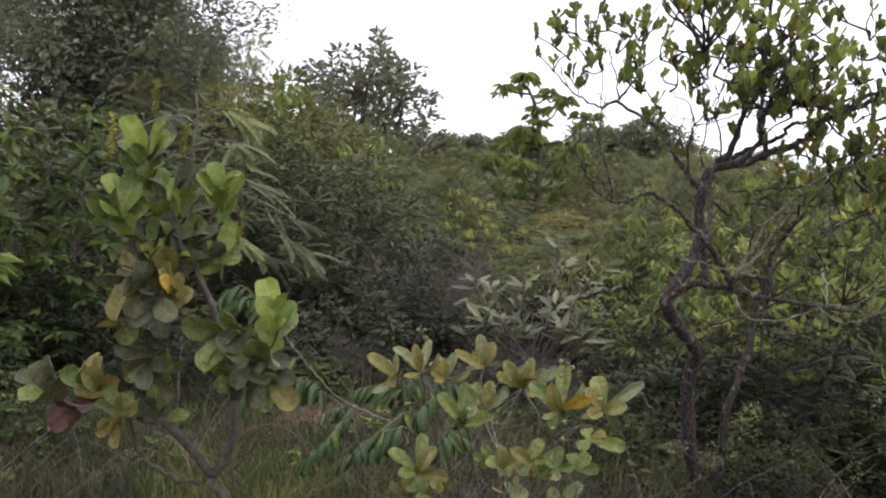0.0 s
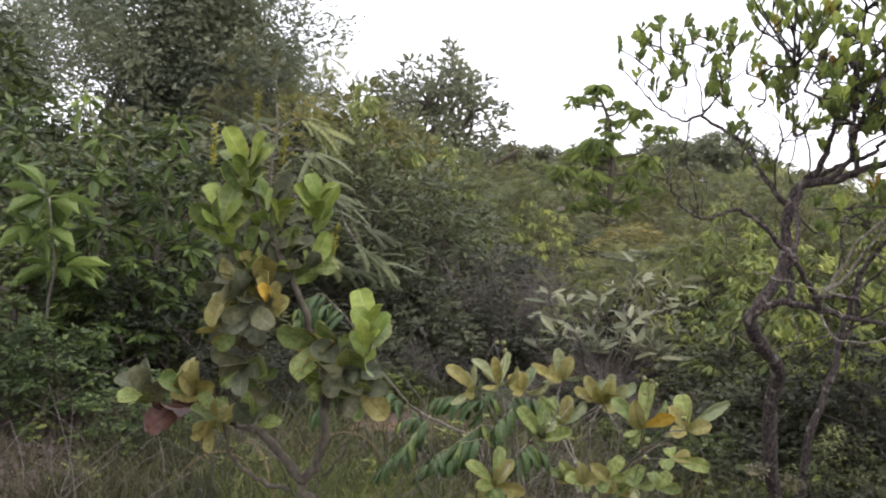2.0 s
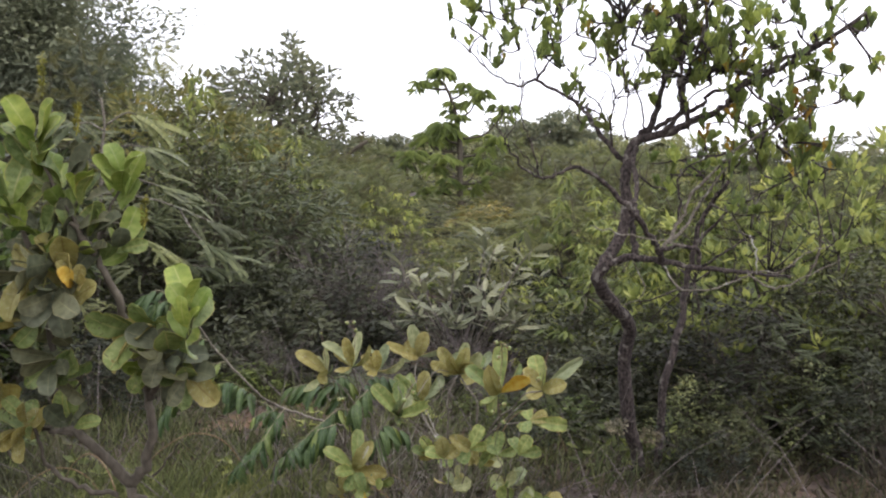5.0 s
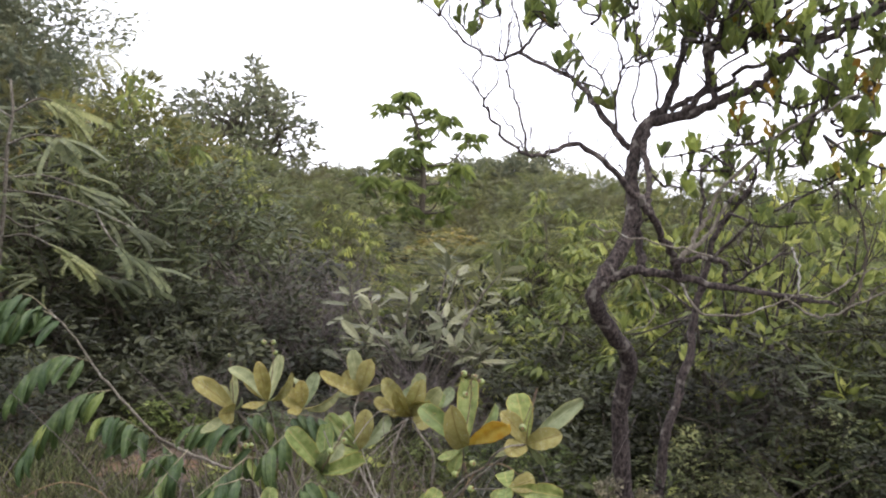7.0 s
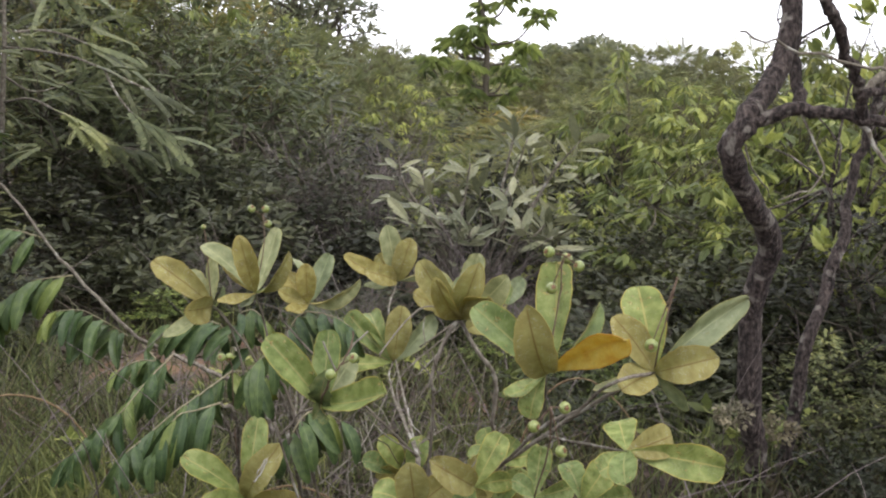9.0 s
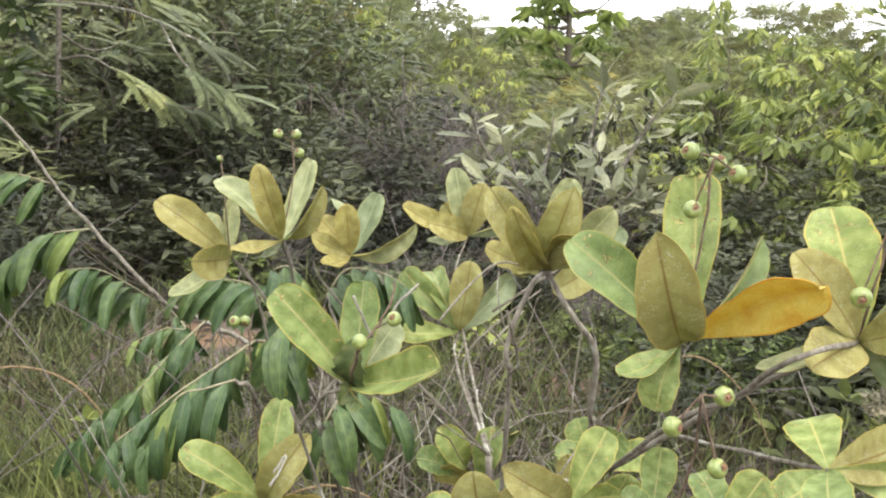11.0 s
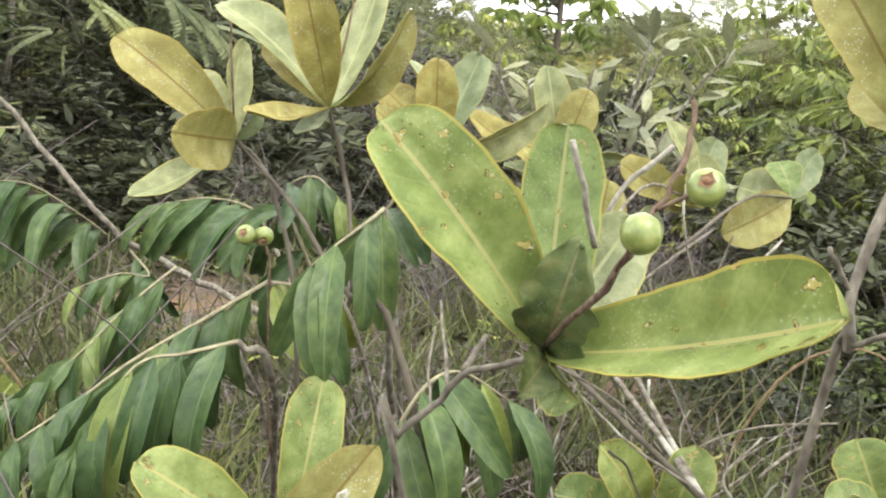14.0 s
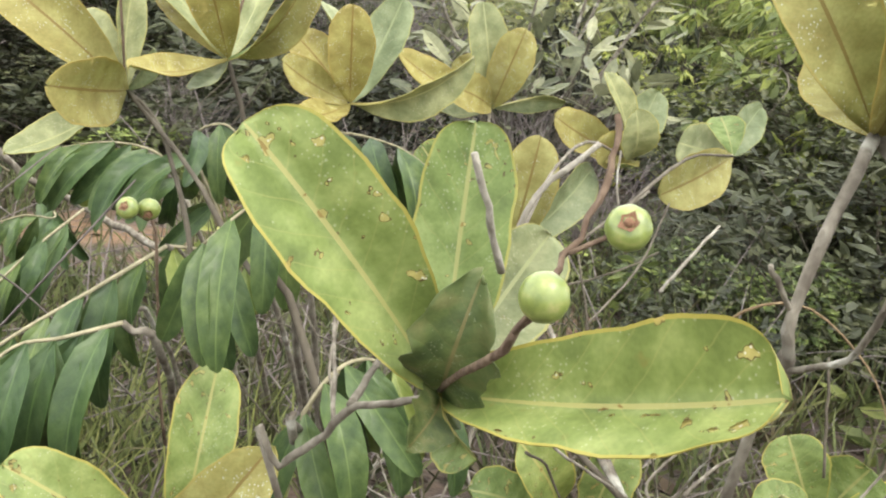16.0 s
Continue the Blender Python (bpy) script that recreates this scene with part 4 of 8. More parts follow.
def make_whorl_shrub(name, seed, mat, leaf, ends, leaves, label):
    """An open shrub: forked stems, each ending in a whorl of stiff elliptic leaves."""
    r = np.random.default_rng(seed)
    thing = new(name)
    pieces, pos, along, normal = [], [], [], []
    for x, y, z in ends:
        tip = np.array([x, y, z])
        foot = np.array([*r.normal(0, 0.04, 2), -0.12])
        fork = np.array([x * 0.4, y * 0.4, z * 0.45]) + r.normal(0, 0.03, 3)
        line = smooth_path([foot, fork, fork * 0.35 + tip * 0.65 + r.normal(0, 0.03, 3), tip], 4)
        pieces.append(tube(line, np.linspace(0.012, 0.004, len(line)), 5))
        axis = unit(line[-1] - line[-3] + (0, 0, 0.06))
        side = unit(np.cross(axis, (0.3, 1, 0.2)))
        other = np.cross(axis, side)
        for i in range(leaves):
            a, lift = 2.4 * i + r.normal(0, 0.3), r.uniform(0.7, 1.5)
            d = axis * math.cos(lift) + (side * math.cos(a) + other * math.sin(a)) * math.sin(lift)
            pos.append(tip - axis * 0.018 * i * r.uniform(0.4, 1.1) + d * 0.012)
            along.append(d)
            normal.append(axis + r.normal(0, 0.35, 3))
    v, f = spread(ELLIPSE_V, ELLIPSE_F, pos, unit(along), unit(normal), leaf * r.uniform(0.65, 1.2, len(pos)))
    part("foliage", mesh_of(name + "_foliage", v, [tuple(dict.fromkeys(one)) for one in f.tolist()], mat), thing)
    part("wood", mesh_of(name + "_wood", *join(pieces), TWIG, True), thing)
    return tagged(thing, label, "shrub", "thicket shrubs")


g_rng = np.random.default_rng(58)
grey_ends = [(g_rng.uniform(-0.45, 0.42), g_rng.uniform(-0.3, 0.3), g_rng.uniform(0.34, 0.66)) for _ in range(22)]
grey_ends += [(-0.40, 0.0, 0.80), (-0.27, 0.1, 0.70), (-0.05, -0.1, 0.78), (0.18, 0.0, 0.98), (0.25, 0.1, 0.90), (0.40, 0.0, 0.80), (0.52, 0.1, 0.90), (0.36, -0.1, 0.52), (0.45, 0.0, 0.36)]
grey = put(make_whorl_shrub("grey_green_shrub", 51, LEAF_GREY, 0.150, grey_ends, 9, "open shrub with pale grey-green leathery leaf whorls"), 0.63, 6.65)
again(grey, 1.15, 7.8, 130, 0.8, 0.74)

bare = put(make_spray_shrub("twiggy_shrub", 55, LEAF_FINE, 0.04, LEAF_V, LEAF_F, 0.9, 1.5, 40, 8, 2, 1.0, 0.2, 0.1, 0.2, wood=TWIG_PURPLE, thick=0.007, reach=1.2, label="half-bare shrub with a tangle of grey-brown twigs", group="thicket shrubs"), 0.05, 7.6, 0, 0.7, 0.6)
again(bare, 0.3, 8.4, 90, 0.7, 0.66)
again(bare, -0.25, 8.0, 30, 0.75, 0.72)
again(bare, 2.2, 5.3, 45, 0.6, 0.5)
again(bare, 0.6, 6.4, 200, 0.7, 0.42)

leafy = put(make_clump_shrub("broad_leaved_shrub", 45, LEAF_YELLOW, 0.085, ELLIPSE_V[:, :3] * (1.35, 1, 1), np.array([(0, 1, 2, 4), (0, 4, 6, 7)]), 0.95, 1.85, 46, 16, 0.06, 1.0, -0.55, 1.0, 0.3, 0.2, wood=BARK, thick=0.016, up=0.3, label="tall open shrub with upright yellow-green leaf tufts", group="thicket shrubs"), 2.35, 5.7, 0, 0.95, 0.86)
again(leafy, 3.1, 6.1, 140, 1.0, 0.92)
again(leafy, 3.9, 6.8, 250, 1.1, 1.0)
again(leafy, 2.75, 6.9, 60, 0.9, 0.95)

# thin-stemmed tree with drooping pinnate leaves
slender = tagged(new("slender_pinnate_tree"), "thin-stemmed young tree with drooping grey-green pinnate leaves", "tree")
s_line = smooth_path([(0, 0, -0.2), (0.0, 0.02, 0.4), (0.03, 0.00, 0.59), (0.05, 0.00, 0.95), (0.07, 0.00, 1.26), (0.08, 0.00, 1.56), (0.11, 0.00, 1.77), (0.09, 0.00, 1.98)], 4)
part("trunk", mesh_of("slender_trunk", *tube(s_line, np.linspace(0.022, 0.008, len(s_line)), 7), TWIG, True), slender)
p_rng = np.random.default_rng(14)
boughs = [
    [(0.07, 0.00, 1.26), (0.29, -0.10, 1.25), (0.52, -0.20, 1.22), (0.70, -0.25, 1.16), (0.90, -0.30, 1.08), (1.05, -0.30, 1.02)],
    [(0.05, 0.00, 0.95), (0.25, -0.10, 0.98), (0.45, -0.15, 0.89), (0.61, -0.20, 0.81)],
    [(0.08, 0.00, 1.45), (-0.04, -0.10, 1.50), (-0.20, -0.20, 1.55)],
    [(0.04, 0.00, 0.86), (-0.10, -0.20, 0.89), (-0.26, -0.30, 0.85)],
    [(0.08, 0.00, 1.34), (0.24, 0.20, 1.37), (0.43, 0.30, 1.31), (0.62, 0.40, 1.20)],
    [(0.08, 0.00, 1.56), (0.30, -0.20, 1.62), (0.50, -0.30, 1.61)],
    [(0.11, 0.00, 1.73), (0.01, -0.10, 1.79), (-0.13, -0.20, 1.75)],
    [(0.11, 0.00, 1.77), (0.28, 0.00, 1.87), (0.42, 0.00, 1.82)],
    [(0.70, -0.25, 1.16), (0.78, -0.30, 1.03), (0.90, -0.35, 0.91), (1.08, -0.40, 0.82)],
    [(0.06, 0.00, 1.10), (0.12, 0.30, 1.01), (0.29, 0.50, 1.08)],
    [(0.03, 0.00, 0.66), (-0.04, -0.20, 0.61), (-0.17, -0.30, 0.59)],
    [(0.45, -0.15, 0.89), (0.68, -0.20, 0.75), (0.94, -0.30, 0.73)],
]
for bough in boughs:
    line = smooth_path(bough, 4)
    part("bough", mesh_of("bough", *tube(line, np.linspace(0.009, 0.004, len(line)), 5), TWIG, True), slender)
    count = 13
    q = np.sort(p_rng.uniform(0.4, 1.0, count) ** 0.8) * (len(line) - 1.001)
    k = q.astype(int)
    pos = line[k] + (line[k + 1] - line[k]) * (q - k)[:, None]
    way = unit(line[k + 1] - line[k])
    along = unit(way * (0.9, 0.9, 0.3) + p_rng.normal(0, 0.6, (count, 3)) * (1.0, 0.8, 0.25) + (0.1, -0.1, -0.15))
    v, f = spread(FROND_V, FROND_F, pos, along, unit(p_rng.normal(0, 0.25, (count, 3)) + (0, 0, 1)), 0.27 * p_rng.uniform(0.65, 1.2, count), 0.72)
    part("fronds", mesh_of("fronds", v, f, LEAF_COMB), slender)
put(slender, -2.09, 7.60, 0, 1.0)

# sapling with large hanging leaves
sapling = tagged(new("sapling"), "young sapling with whorls of long hanging light green leaves", "sapling")
s_rng = np.random.default_rng(77)
s_top = []
for i, (sx, sz) in enumerate([(0.0, 1.22), (0.07, 0.80), (-0.05, 1.02)]):
    c = 16
    d = unit(s_rng.normal(0, 1, (c, 3)) * (1, 1, 0.25) + (0, 0, 0.05))
    pos = np.array([sx, 0, sz]) + d * 0.05
    s_top.append(spread(np.array([(0, 0, 0), (0.13, 0.3, 0.10), (0.22, 0.65, -0.02), (0, 1, -0.34), (-0.22, 0.65, -0.02), (-0.13, 0.3, 0.10)]), LEAF_F, pos, d, np.tile((0, 0, 1.0), (c, 1)), s_rng.uniform(0.17, 0.27, c)))
part("foliage", mesh_of("sapling_foliage", *join(s_top), LEAF_SAPLING), sapling)
part("stem", mesh_of("sapling_stem", *tube(smooth_path([(0.03, 0, -0.1), (0, 0.02, 0.5), (0.04, 0, 0.8), (0, 0, 1.22)], 5), np.linspace(0.012, 0.006, 16), 6), TWIG, True), sapling)
put(sapling, -2.85, 5.6, 0, 1.0)


# young tree with palmate whorls against the sky
umbrella = tagged(new("umbrella_leaved_tree"), "slim tree with tiers of drooping palmate leaf whorls", "tree")
u_trunk = smooth_path([(0.08, 0, -0.2), (0.04, 0, 0.9), (0.03, 0, 1.94), (-0.11, 0, 2.69), (-0.25, 0, 3.09), (-0.44, 0.08, 3.36)], 5)
part("trunk", mesh_of("umbrella_trunk", *tube(u_trunk, np.linspace(0.085, 0.022, len(u_trunk)), 7), TWIG_DARK, True), umbrella)
u_rng = np.random.default_rng(12)
# whorl centre and spread, with the height at which its bough leaves the trunk
tiers = [(-0.45, 0.1, 3.42, 0.43, 3.2), (-0.86, -0.2, 3.17, 0.27, 3.1), (0.12, 0.2, 3.17, 0.27, 2.9), (0.42, -0.1, 2.95, 0.40, 2.5), (-0.09, 0.2, 2.73, 0.30, 2.6), (-0.05, -0.2, 2.43, 0.27, 2.3), (1.04, 0.1, 2.64, 0.36, 2.0),
         (-0.39, -0.1, 2.19, 0.50, 1.9), (-0.78, 0.3, 2.02, 0.28, 1.7), (0.73, 0.1, 1.93, 0.42, 1.6), (-0.40, -0.3, 1.50, 0.40, 1.1), (0.47, 0.2, 1.46, 0.34, 1.0), (-1.09, 0.2, 1.57, 0.42, 0.71), (0.80, -0.2, 1.26, 0.33, 0.98), (-0.05, 0.3, 2.02, 0.30, 1.8), (-0.30, -0.2, 0.98, 0.34, 0.6), (0.42, 0.1, 0.92, 0.32, 0.55), (-0.75, 0.0, 0.80, 0.30, 0.4)]
for tx, ty, tz, size, foot in tiers:
    c = int(34 + 80 * size)
    a = u_rng.uniform(0, 6.28, c)
    d = unit(np.column_stack([np.cos(a), np.sin(a), u_rng.uniform(-0.2, 0.45, c)]))
    shoot = u_rng.integers(0, 4, c)
    pos = np.array([tx, ty, tz]) + np.column_stack([np.cos(shoot * 1.7 + tx), np.sin(shoot * 1.7 + tx), 0.9 * np.sin(shoot * 2.3)]) * (0.42 * size) + d * 0.03
    v, f = spread(np.array([(0, 0, 0), (0.15, 0.35, 0.08), (0.16, 0.7, -0.18), (0, 1, -0.66), (-0.16, 0.7, -0.18), (-0.15, 0.35, 0.08)]), LEAF_F, pos, d, np.tile((0, 0, 1.0), (c, 1)), 0.68 * size * u_rng.uniform(0.7, 1.15, c) + 0.03, 0.55)
    whorl = part("leaf_whorl", mesh_of("leaf_whorl", v, f, LEAF_UMBRELLA), umbrella)
    sx = float(np.interp(foot, u_trunk[:, 2], u_trunk[:, 0]))
    bough = smooth_path([(sx, 0, foot), (sx * 0.4 + tx * 0.6, ty * 0.5, foot * 0.8 + tz * 0.2), (tx, ty, tz)], 4)
    part("bough", mesh_of("bough", *tube(bough, np.linspace(0.032, 0.014, len(bough)), 5), TWIG_DARK, True), umbrella)
put(umbrella, 1.95, 21, 0, 0.96)

# low bushes on the open ground before the umbrella-leaved tree
for bx, by, bt, bs, bz in [(0.9, 13.4, 40, 0.9, 0.36), (1.7, 14.0, 160, 1.0, 0.42), (2.6, 13.6, 280, 0.9, 0.40), (0.4, 14.8, 100, 1.0, 0.46), (1.3, 15.6, 210, 1.1, 0.46), (3.1, 15.2, 330, 1.1, 0.50)]:
    again((yellow, feather, turning, acacia, fine)[int(bx * 10) % 5], bx, by, bt, bs, bz)

# small fern-leaved plants in the gap below the thicket
for bx, by, bt, bs, bz in [(-0.55, 6.9, 130, 0.36, 0.30), (-1.75, 6.4, 80, 0.36, 0.30)]:
    again(feather, bx, by, bt, bs, bz)

# slim bushes with drooping bright leaves in front of the dark thicket
droopy = put(make_clump_shrub("drooping_leaved_bush", 52, LEAF_DROOP, 0.135, LEAF_V, LEAF_F, 0.36, 1.8, 15, 15, 0.055, 1.25, 0.75, 1.0, 0.55, 0.2, wood=TWIG_DARK, thick=0.008, label="slim bush with drooping bright green leaves", group="drooping bushes"), -2.9, 6.25, 0, 1.0, 1.0)
again(droopy, -2.30, 6.15, 140, 0.9, 0.92)
again(droopy, -2.35, 5.75, 60, 0.85, 0.46)
again(droopy, -2.80, 5.95, 250, 0.9, 0.52)
again(droopy, -3.55, 6.6, 310, 1.1, 0.85)

# undergrowth round the crooked tree; the small-leaved copies carry its shade as dark colour
again(glossy, -3.3, 6.2, 75, 0.7, 0.5)
again(glossy, -2.5, 6.2, 185, 0.6, 0.4)
again(low, -3.0, 5.8, 40, 0.8, 0.7)
again(glossy, -3.6, 5.6, 15, 0.5, 0.36)
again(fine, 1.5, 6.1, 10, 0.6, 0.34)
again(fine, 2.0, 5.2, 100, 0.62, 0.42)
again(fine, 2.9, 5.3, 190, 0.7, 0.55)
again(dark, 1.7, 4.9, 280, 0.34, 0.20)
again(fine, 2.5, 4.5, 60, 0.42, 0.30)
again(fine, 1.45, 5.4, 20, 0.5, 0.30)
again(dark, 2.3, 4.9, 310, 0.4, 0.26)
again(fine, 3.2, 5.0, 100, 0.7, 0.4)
again(yellow, 1.95, 7.2, 220, 0.8, 0.55)
again(feather, 2.3, 5.1, 40, 0.5, 0.34)
again(feather, 3.0, 5.8, 240, 0.6, 0.4)
again(dark, 1.75, 4.6, 80, 0.28, 0.16)
again(glossy, 1.1, 5.1, 0, 0.22, 0.12)
again(glossy, -1.9, 4.7, 30, 0.34, 0.2)
again(glossy, -2.5, 5.0, 130, 0.4, 0.3)
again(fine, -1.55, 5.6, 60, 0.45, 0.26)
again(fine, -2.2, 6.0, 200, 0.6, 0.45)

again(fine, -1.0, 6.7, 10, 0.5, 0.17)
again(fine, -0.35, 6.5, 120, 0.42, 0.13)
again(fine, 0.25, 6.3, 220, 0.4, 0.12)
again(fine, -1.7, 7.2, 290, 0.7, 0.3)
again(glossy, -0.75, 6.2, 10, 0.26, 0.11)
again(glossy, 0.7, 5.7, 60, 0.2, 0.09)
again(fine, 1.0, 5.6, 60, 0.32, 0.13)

for ux, uy, ut, us, uz in [(0.75, 4.9, 90, 0.4, 0.4), (1.25, 5.0, 170, 0.5, 0.45), (0.4, 6.2, 300, 0.6, 0.5), (1.55, 4.4, 130, 0.35, 0.4), (-0.2, 6.8, 20, 0.6, 0.5), (-1.2, 6.9, 200, 0.6, 0.45)]:
    again(low, ux, uy, ut, us, uz)
for ux, uy, ut, us, uz in [(0.9, 5.3, 70, 0.22, 0.11), (-0.1, 6.0, 140, 0.2, 0.1)]:
    again(glossy, ux, uy, ut, us, uz)
for ux, uy, ut, us, uz in [(0.1, 5.6, 30, 0.4, 0.3), (0.7, 5.7, 130, 0.4, 0.32), (-0.6, 6.3, 250, 0.45, 0.3)]:
    again(bare, ux, uy, ut, us, uz)

# low leafy seedlings in the grass
seedling = put(make_clump_shrub("seedling", 47, LEAF_YELLOW, 0.055, ELLIPSE_V[:, :3] * (1.5, 1, 1), np.array([(0, 1, 2, 4), (0, 4, 6, 7)]), 0.14, 0.22, 7, 7, 0.02, 1.0, 0.0, 0.8, 0.5, 0.2, thick=0.003, up=0.6, label="low seedling with small light green leaves in the grass", category="seedling", group="seedlings"), -1.91, 4.55, 10, 1.0, 0.9)
for sx, sy, st, ss in [(-1.65, 4.63, 0, 0.8), (-1.91, 4.06, 40, 0.92), (-1.29, 4.31, 80, 1.04), (-0.64, 4.41, 160, 0.8), (-2.39, 4.7, 200, 0.92), (0.75, 5.2, 240, 1.04), (1.5, 4.7, 280, 1.16), (1.9, 4.9, 320, 0.8), (0.3, 5.4, 360, 0.92), (-0.3, 5.1, 400, 1.04), (1.15, 4.6, 440, 1.16)]:
    again(seedling, sx, sy, st, ss, ss * 0.9)

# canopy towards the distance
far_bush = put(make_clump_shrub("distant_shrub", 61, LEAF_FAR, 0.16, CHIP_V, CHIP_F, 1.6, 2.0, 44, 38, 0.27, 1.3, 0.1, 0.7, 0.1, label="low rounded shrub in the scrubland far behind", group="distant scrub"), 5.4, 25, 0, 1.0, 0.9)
far_bush_b = put(make_clump_shrub("distant_shrub", 62, LEAF_FINE, 0.15, CHIP_V, CHIP_F, 1.6, 2.0, 44, 44, 0.27, 1.3, 0.1, 0.7, 0.1, label="dark green shrub in the scrubland far behind", group="distant scrub"), 6.0, 21, 0, 1.0, 0.8)
far_bush_c = put(make_clump_shrub("distant_shrub", 63, LEAF_CANOPY, 0.15, CHIP_V, CHIP_F, 1.6, 2.0, 44, 44, 0.27, 1.3, 0.1, 0.7, 0.1, label="light green shrub in the scrubland far behind", group="distant scrub"), -1.0, 20, 0, 1.0, 0.8)
again(far_bush_c, -2.2, 17, 40, 1.0, 1.15)
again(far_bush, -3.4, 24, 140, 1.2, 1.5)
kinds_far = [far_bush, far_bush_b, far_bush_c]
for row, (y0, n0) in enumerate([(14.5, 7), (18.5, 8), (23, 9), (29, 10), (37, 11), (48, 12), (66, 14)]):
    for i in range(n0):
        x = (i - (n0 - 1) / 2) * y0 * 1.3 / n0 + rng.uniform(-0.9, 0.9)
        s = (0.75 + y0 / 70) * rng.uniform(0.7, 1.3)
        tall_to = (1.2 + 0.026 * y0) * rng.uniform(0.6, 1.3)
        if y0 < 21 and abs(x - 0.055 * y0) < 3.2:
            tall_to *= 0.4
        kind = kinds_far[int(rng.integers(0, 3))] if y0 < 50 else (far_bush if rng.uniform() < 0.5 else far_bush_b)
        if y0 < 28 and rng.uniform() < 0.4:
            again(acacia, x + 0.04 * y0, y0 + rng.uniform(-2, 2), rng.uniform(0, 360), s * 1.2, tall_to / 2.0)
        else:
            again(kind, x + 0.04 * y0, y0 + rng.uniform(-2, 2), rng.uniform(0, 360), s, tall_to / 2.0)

# trees
tall = put(make_tree("tall_thicket_tree", 71, LEAF_TALL, 0.135, CHIP_V, CHIP_F, 2.6, 6.0, 0.10, 17, 170, 210, 0.25, 0.9, 0.15, tight=0.27, label="tall grey-green tree rising behind the thicket", group="thicket trees"), -6.4, 17, 0, 1.0, 0.95)
again(tall, -12.4, 21, 120, 1.0, 0.9)
again(tall, -5.95, 20.5, 220, 0.85, 0.72)
put(make_clump_shrub("round_crowned_tree", 84, LEAF_TREE, 0.30, CHIP_V, CHIP_F, 3.2, 6.5, 84, 56, 0.50, 1.0, 0.1, 0.8, 0.36, 0.2, thick=0.14, up=0.5, lobes=0.08, kind_of="crown", dome=0.3, label="grey-green round-crowned tree with an open crown", category="tree"), -3.95, 46, 0, 1.12, 1.13)
ridge_tree = put(make_tree("ridge_tree", 83, LEAF_TREE, 0.42, CHIP_V, CHIP_F, 4.0, 5.0, 0.13, 16, 80, 60, 0.05, 1.1, 0.0, tight=0.2, label="dark tree on the far ridge", group="ridge trees"), 9.6, 84, 0, 1.0, 0.62)
for rx, ry, rs, rz in [(13.2, 80, 1.0, 0.62), (15.2, 82, 1.3, 0.72), (17.6, 84, 1.1, 0.60), (3.2, 88, 0.9, 0.66), (20.5, 86, 1.2, 0.5), (-2.5, 90, 1.2, 0.62), (6.0, 92, 1.4, 0.6), (25.0, 86, 1.3, 0.55)]:
    again(ridge_tree, rx, ry, rx * 37, rs, rz * (1.5 if 13 < rx < 18 else 1.12))

# scrub that closes the place behind and beside the path
for i in range(14):
    a = math.pi * (0.98 + 1.04 * i / 13)
    d = rng.uniform(9, 17)
    again(kinds_far[i % 3], d * math.cos(a), 1.5 + d * math.sin(a), rng.uniform(0, 360), rng.uniform(0.8, 1.4), rng.uniform(0.7, 1.1))


# ---- the near plants ----
def rosette(thing, kinds, base, leaves):
    for kind, tip, width, face, *shape in leaves:
        blade(thing, kinds, kind, base, tip, width, face, shape[0] if shape else None)


def leaf_tuft(thing, kinds, base, lean, count, size, tints, wide, seed):
    """Leaves set round a twig end, leaning to one side, faces turned to the open."""
    g = np.random.default_rng(seed)
    b = Vector(base)
    count = round(count * 1.45)
    for i in range(count):
        a = radians(lean + wide * 55 * ((i + 0.5) / count * 2 - 1) + g.normal(0, 10))
        d = Vector((math.cos(a), g.normal(-0.1, 0.35), math.sin(a))).normalized()
        root = b + d * 0.012 + Vector((g.normal(0, 0.012), g.normal(0, 0.02), g.normal(0, 0.012)))
        long = size * g.uniform(0.62, 1.05)
        face = Vector((g.normal(0, 0.8), -1, g.normal(0.3, 0.8)))
        blade(thing, kinds, tints[int(g.integers(0, len(tints)))], root, root + d * long, long * g.uniform(0.5, 0.72), face, int(g.integers(0, 9)))


def leaf_whorl(thing, kinds, base, lean, count, size, tints, wide, seed):
    """Leaves set spirally round a shoot, upper faces turned to its axis."""
    g = np.random.default_rng(seed)
    a = radians(lean)
    axis = Vector((0.75 * math.cos(a), g.normal(-0.12, 0.2), max(math.sin(a), -0.35) + 0.25)).normalized()
    side = axis.cross(Vector((0.2, 1, 0.1))).normalized()
    other = axis.cross(side)
    for i in range(round(count * 1.9)):
        turn, lift = 2.4 * i + g.normal(0, 0.35), radians(g.uniform(12, 42) + 7 * wide)
        d = axis * math.cos(lift) + (side * math.cos(turn) + other * math.sin(turn)) * math.sin(lift)
        face = (axis - d * axis.dot(d)) * 0.7 + Vector((0, -0.55, 0.1)) + Vector(g.normal(0, 0.3, 3))
        root = Vector(base) - axis * (0.009 * i * g.uniform(0.5, 1.2)) + d * 0.008
        long = size * g.uniform(0.70, 1.10)
        blade(thing, kinds, tints[int(g.integers(0, len(tints)))], root, root + d * long, long * g.uniform(0.50, 0.66), face, int(g.integers(0, 9)))


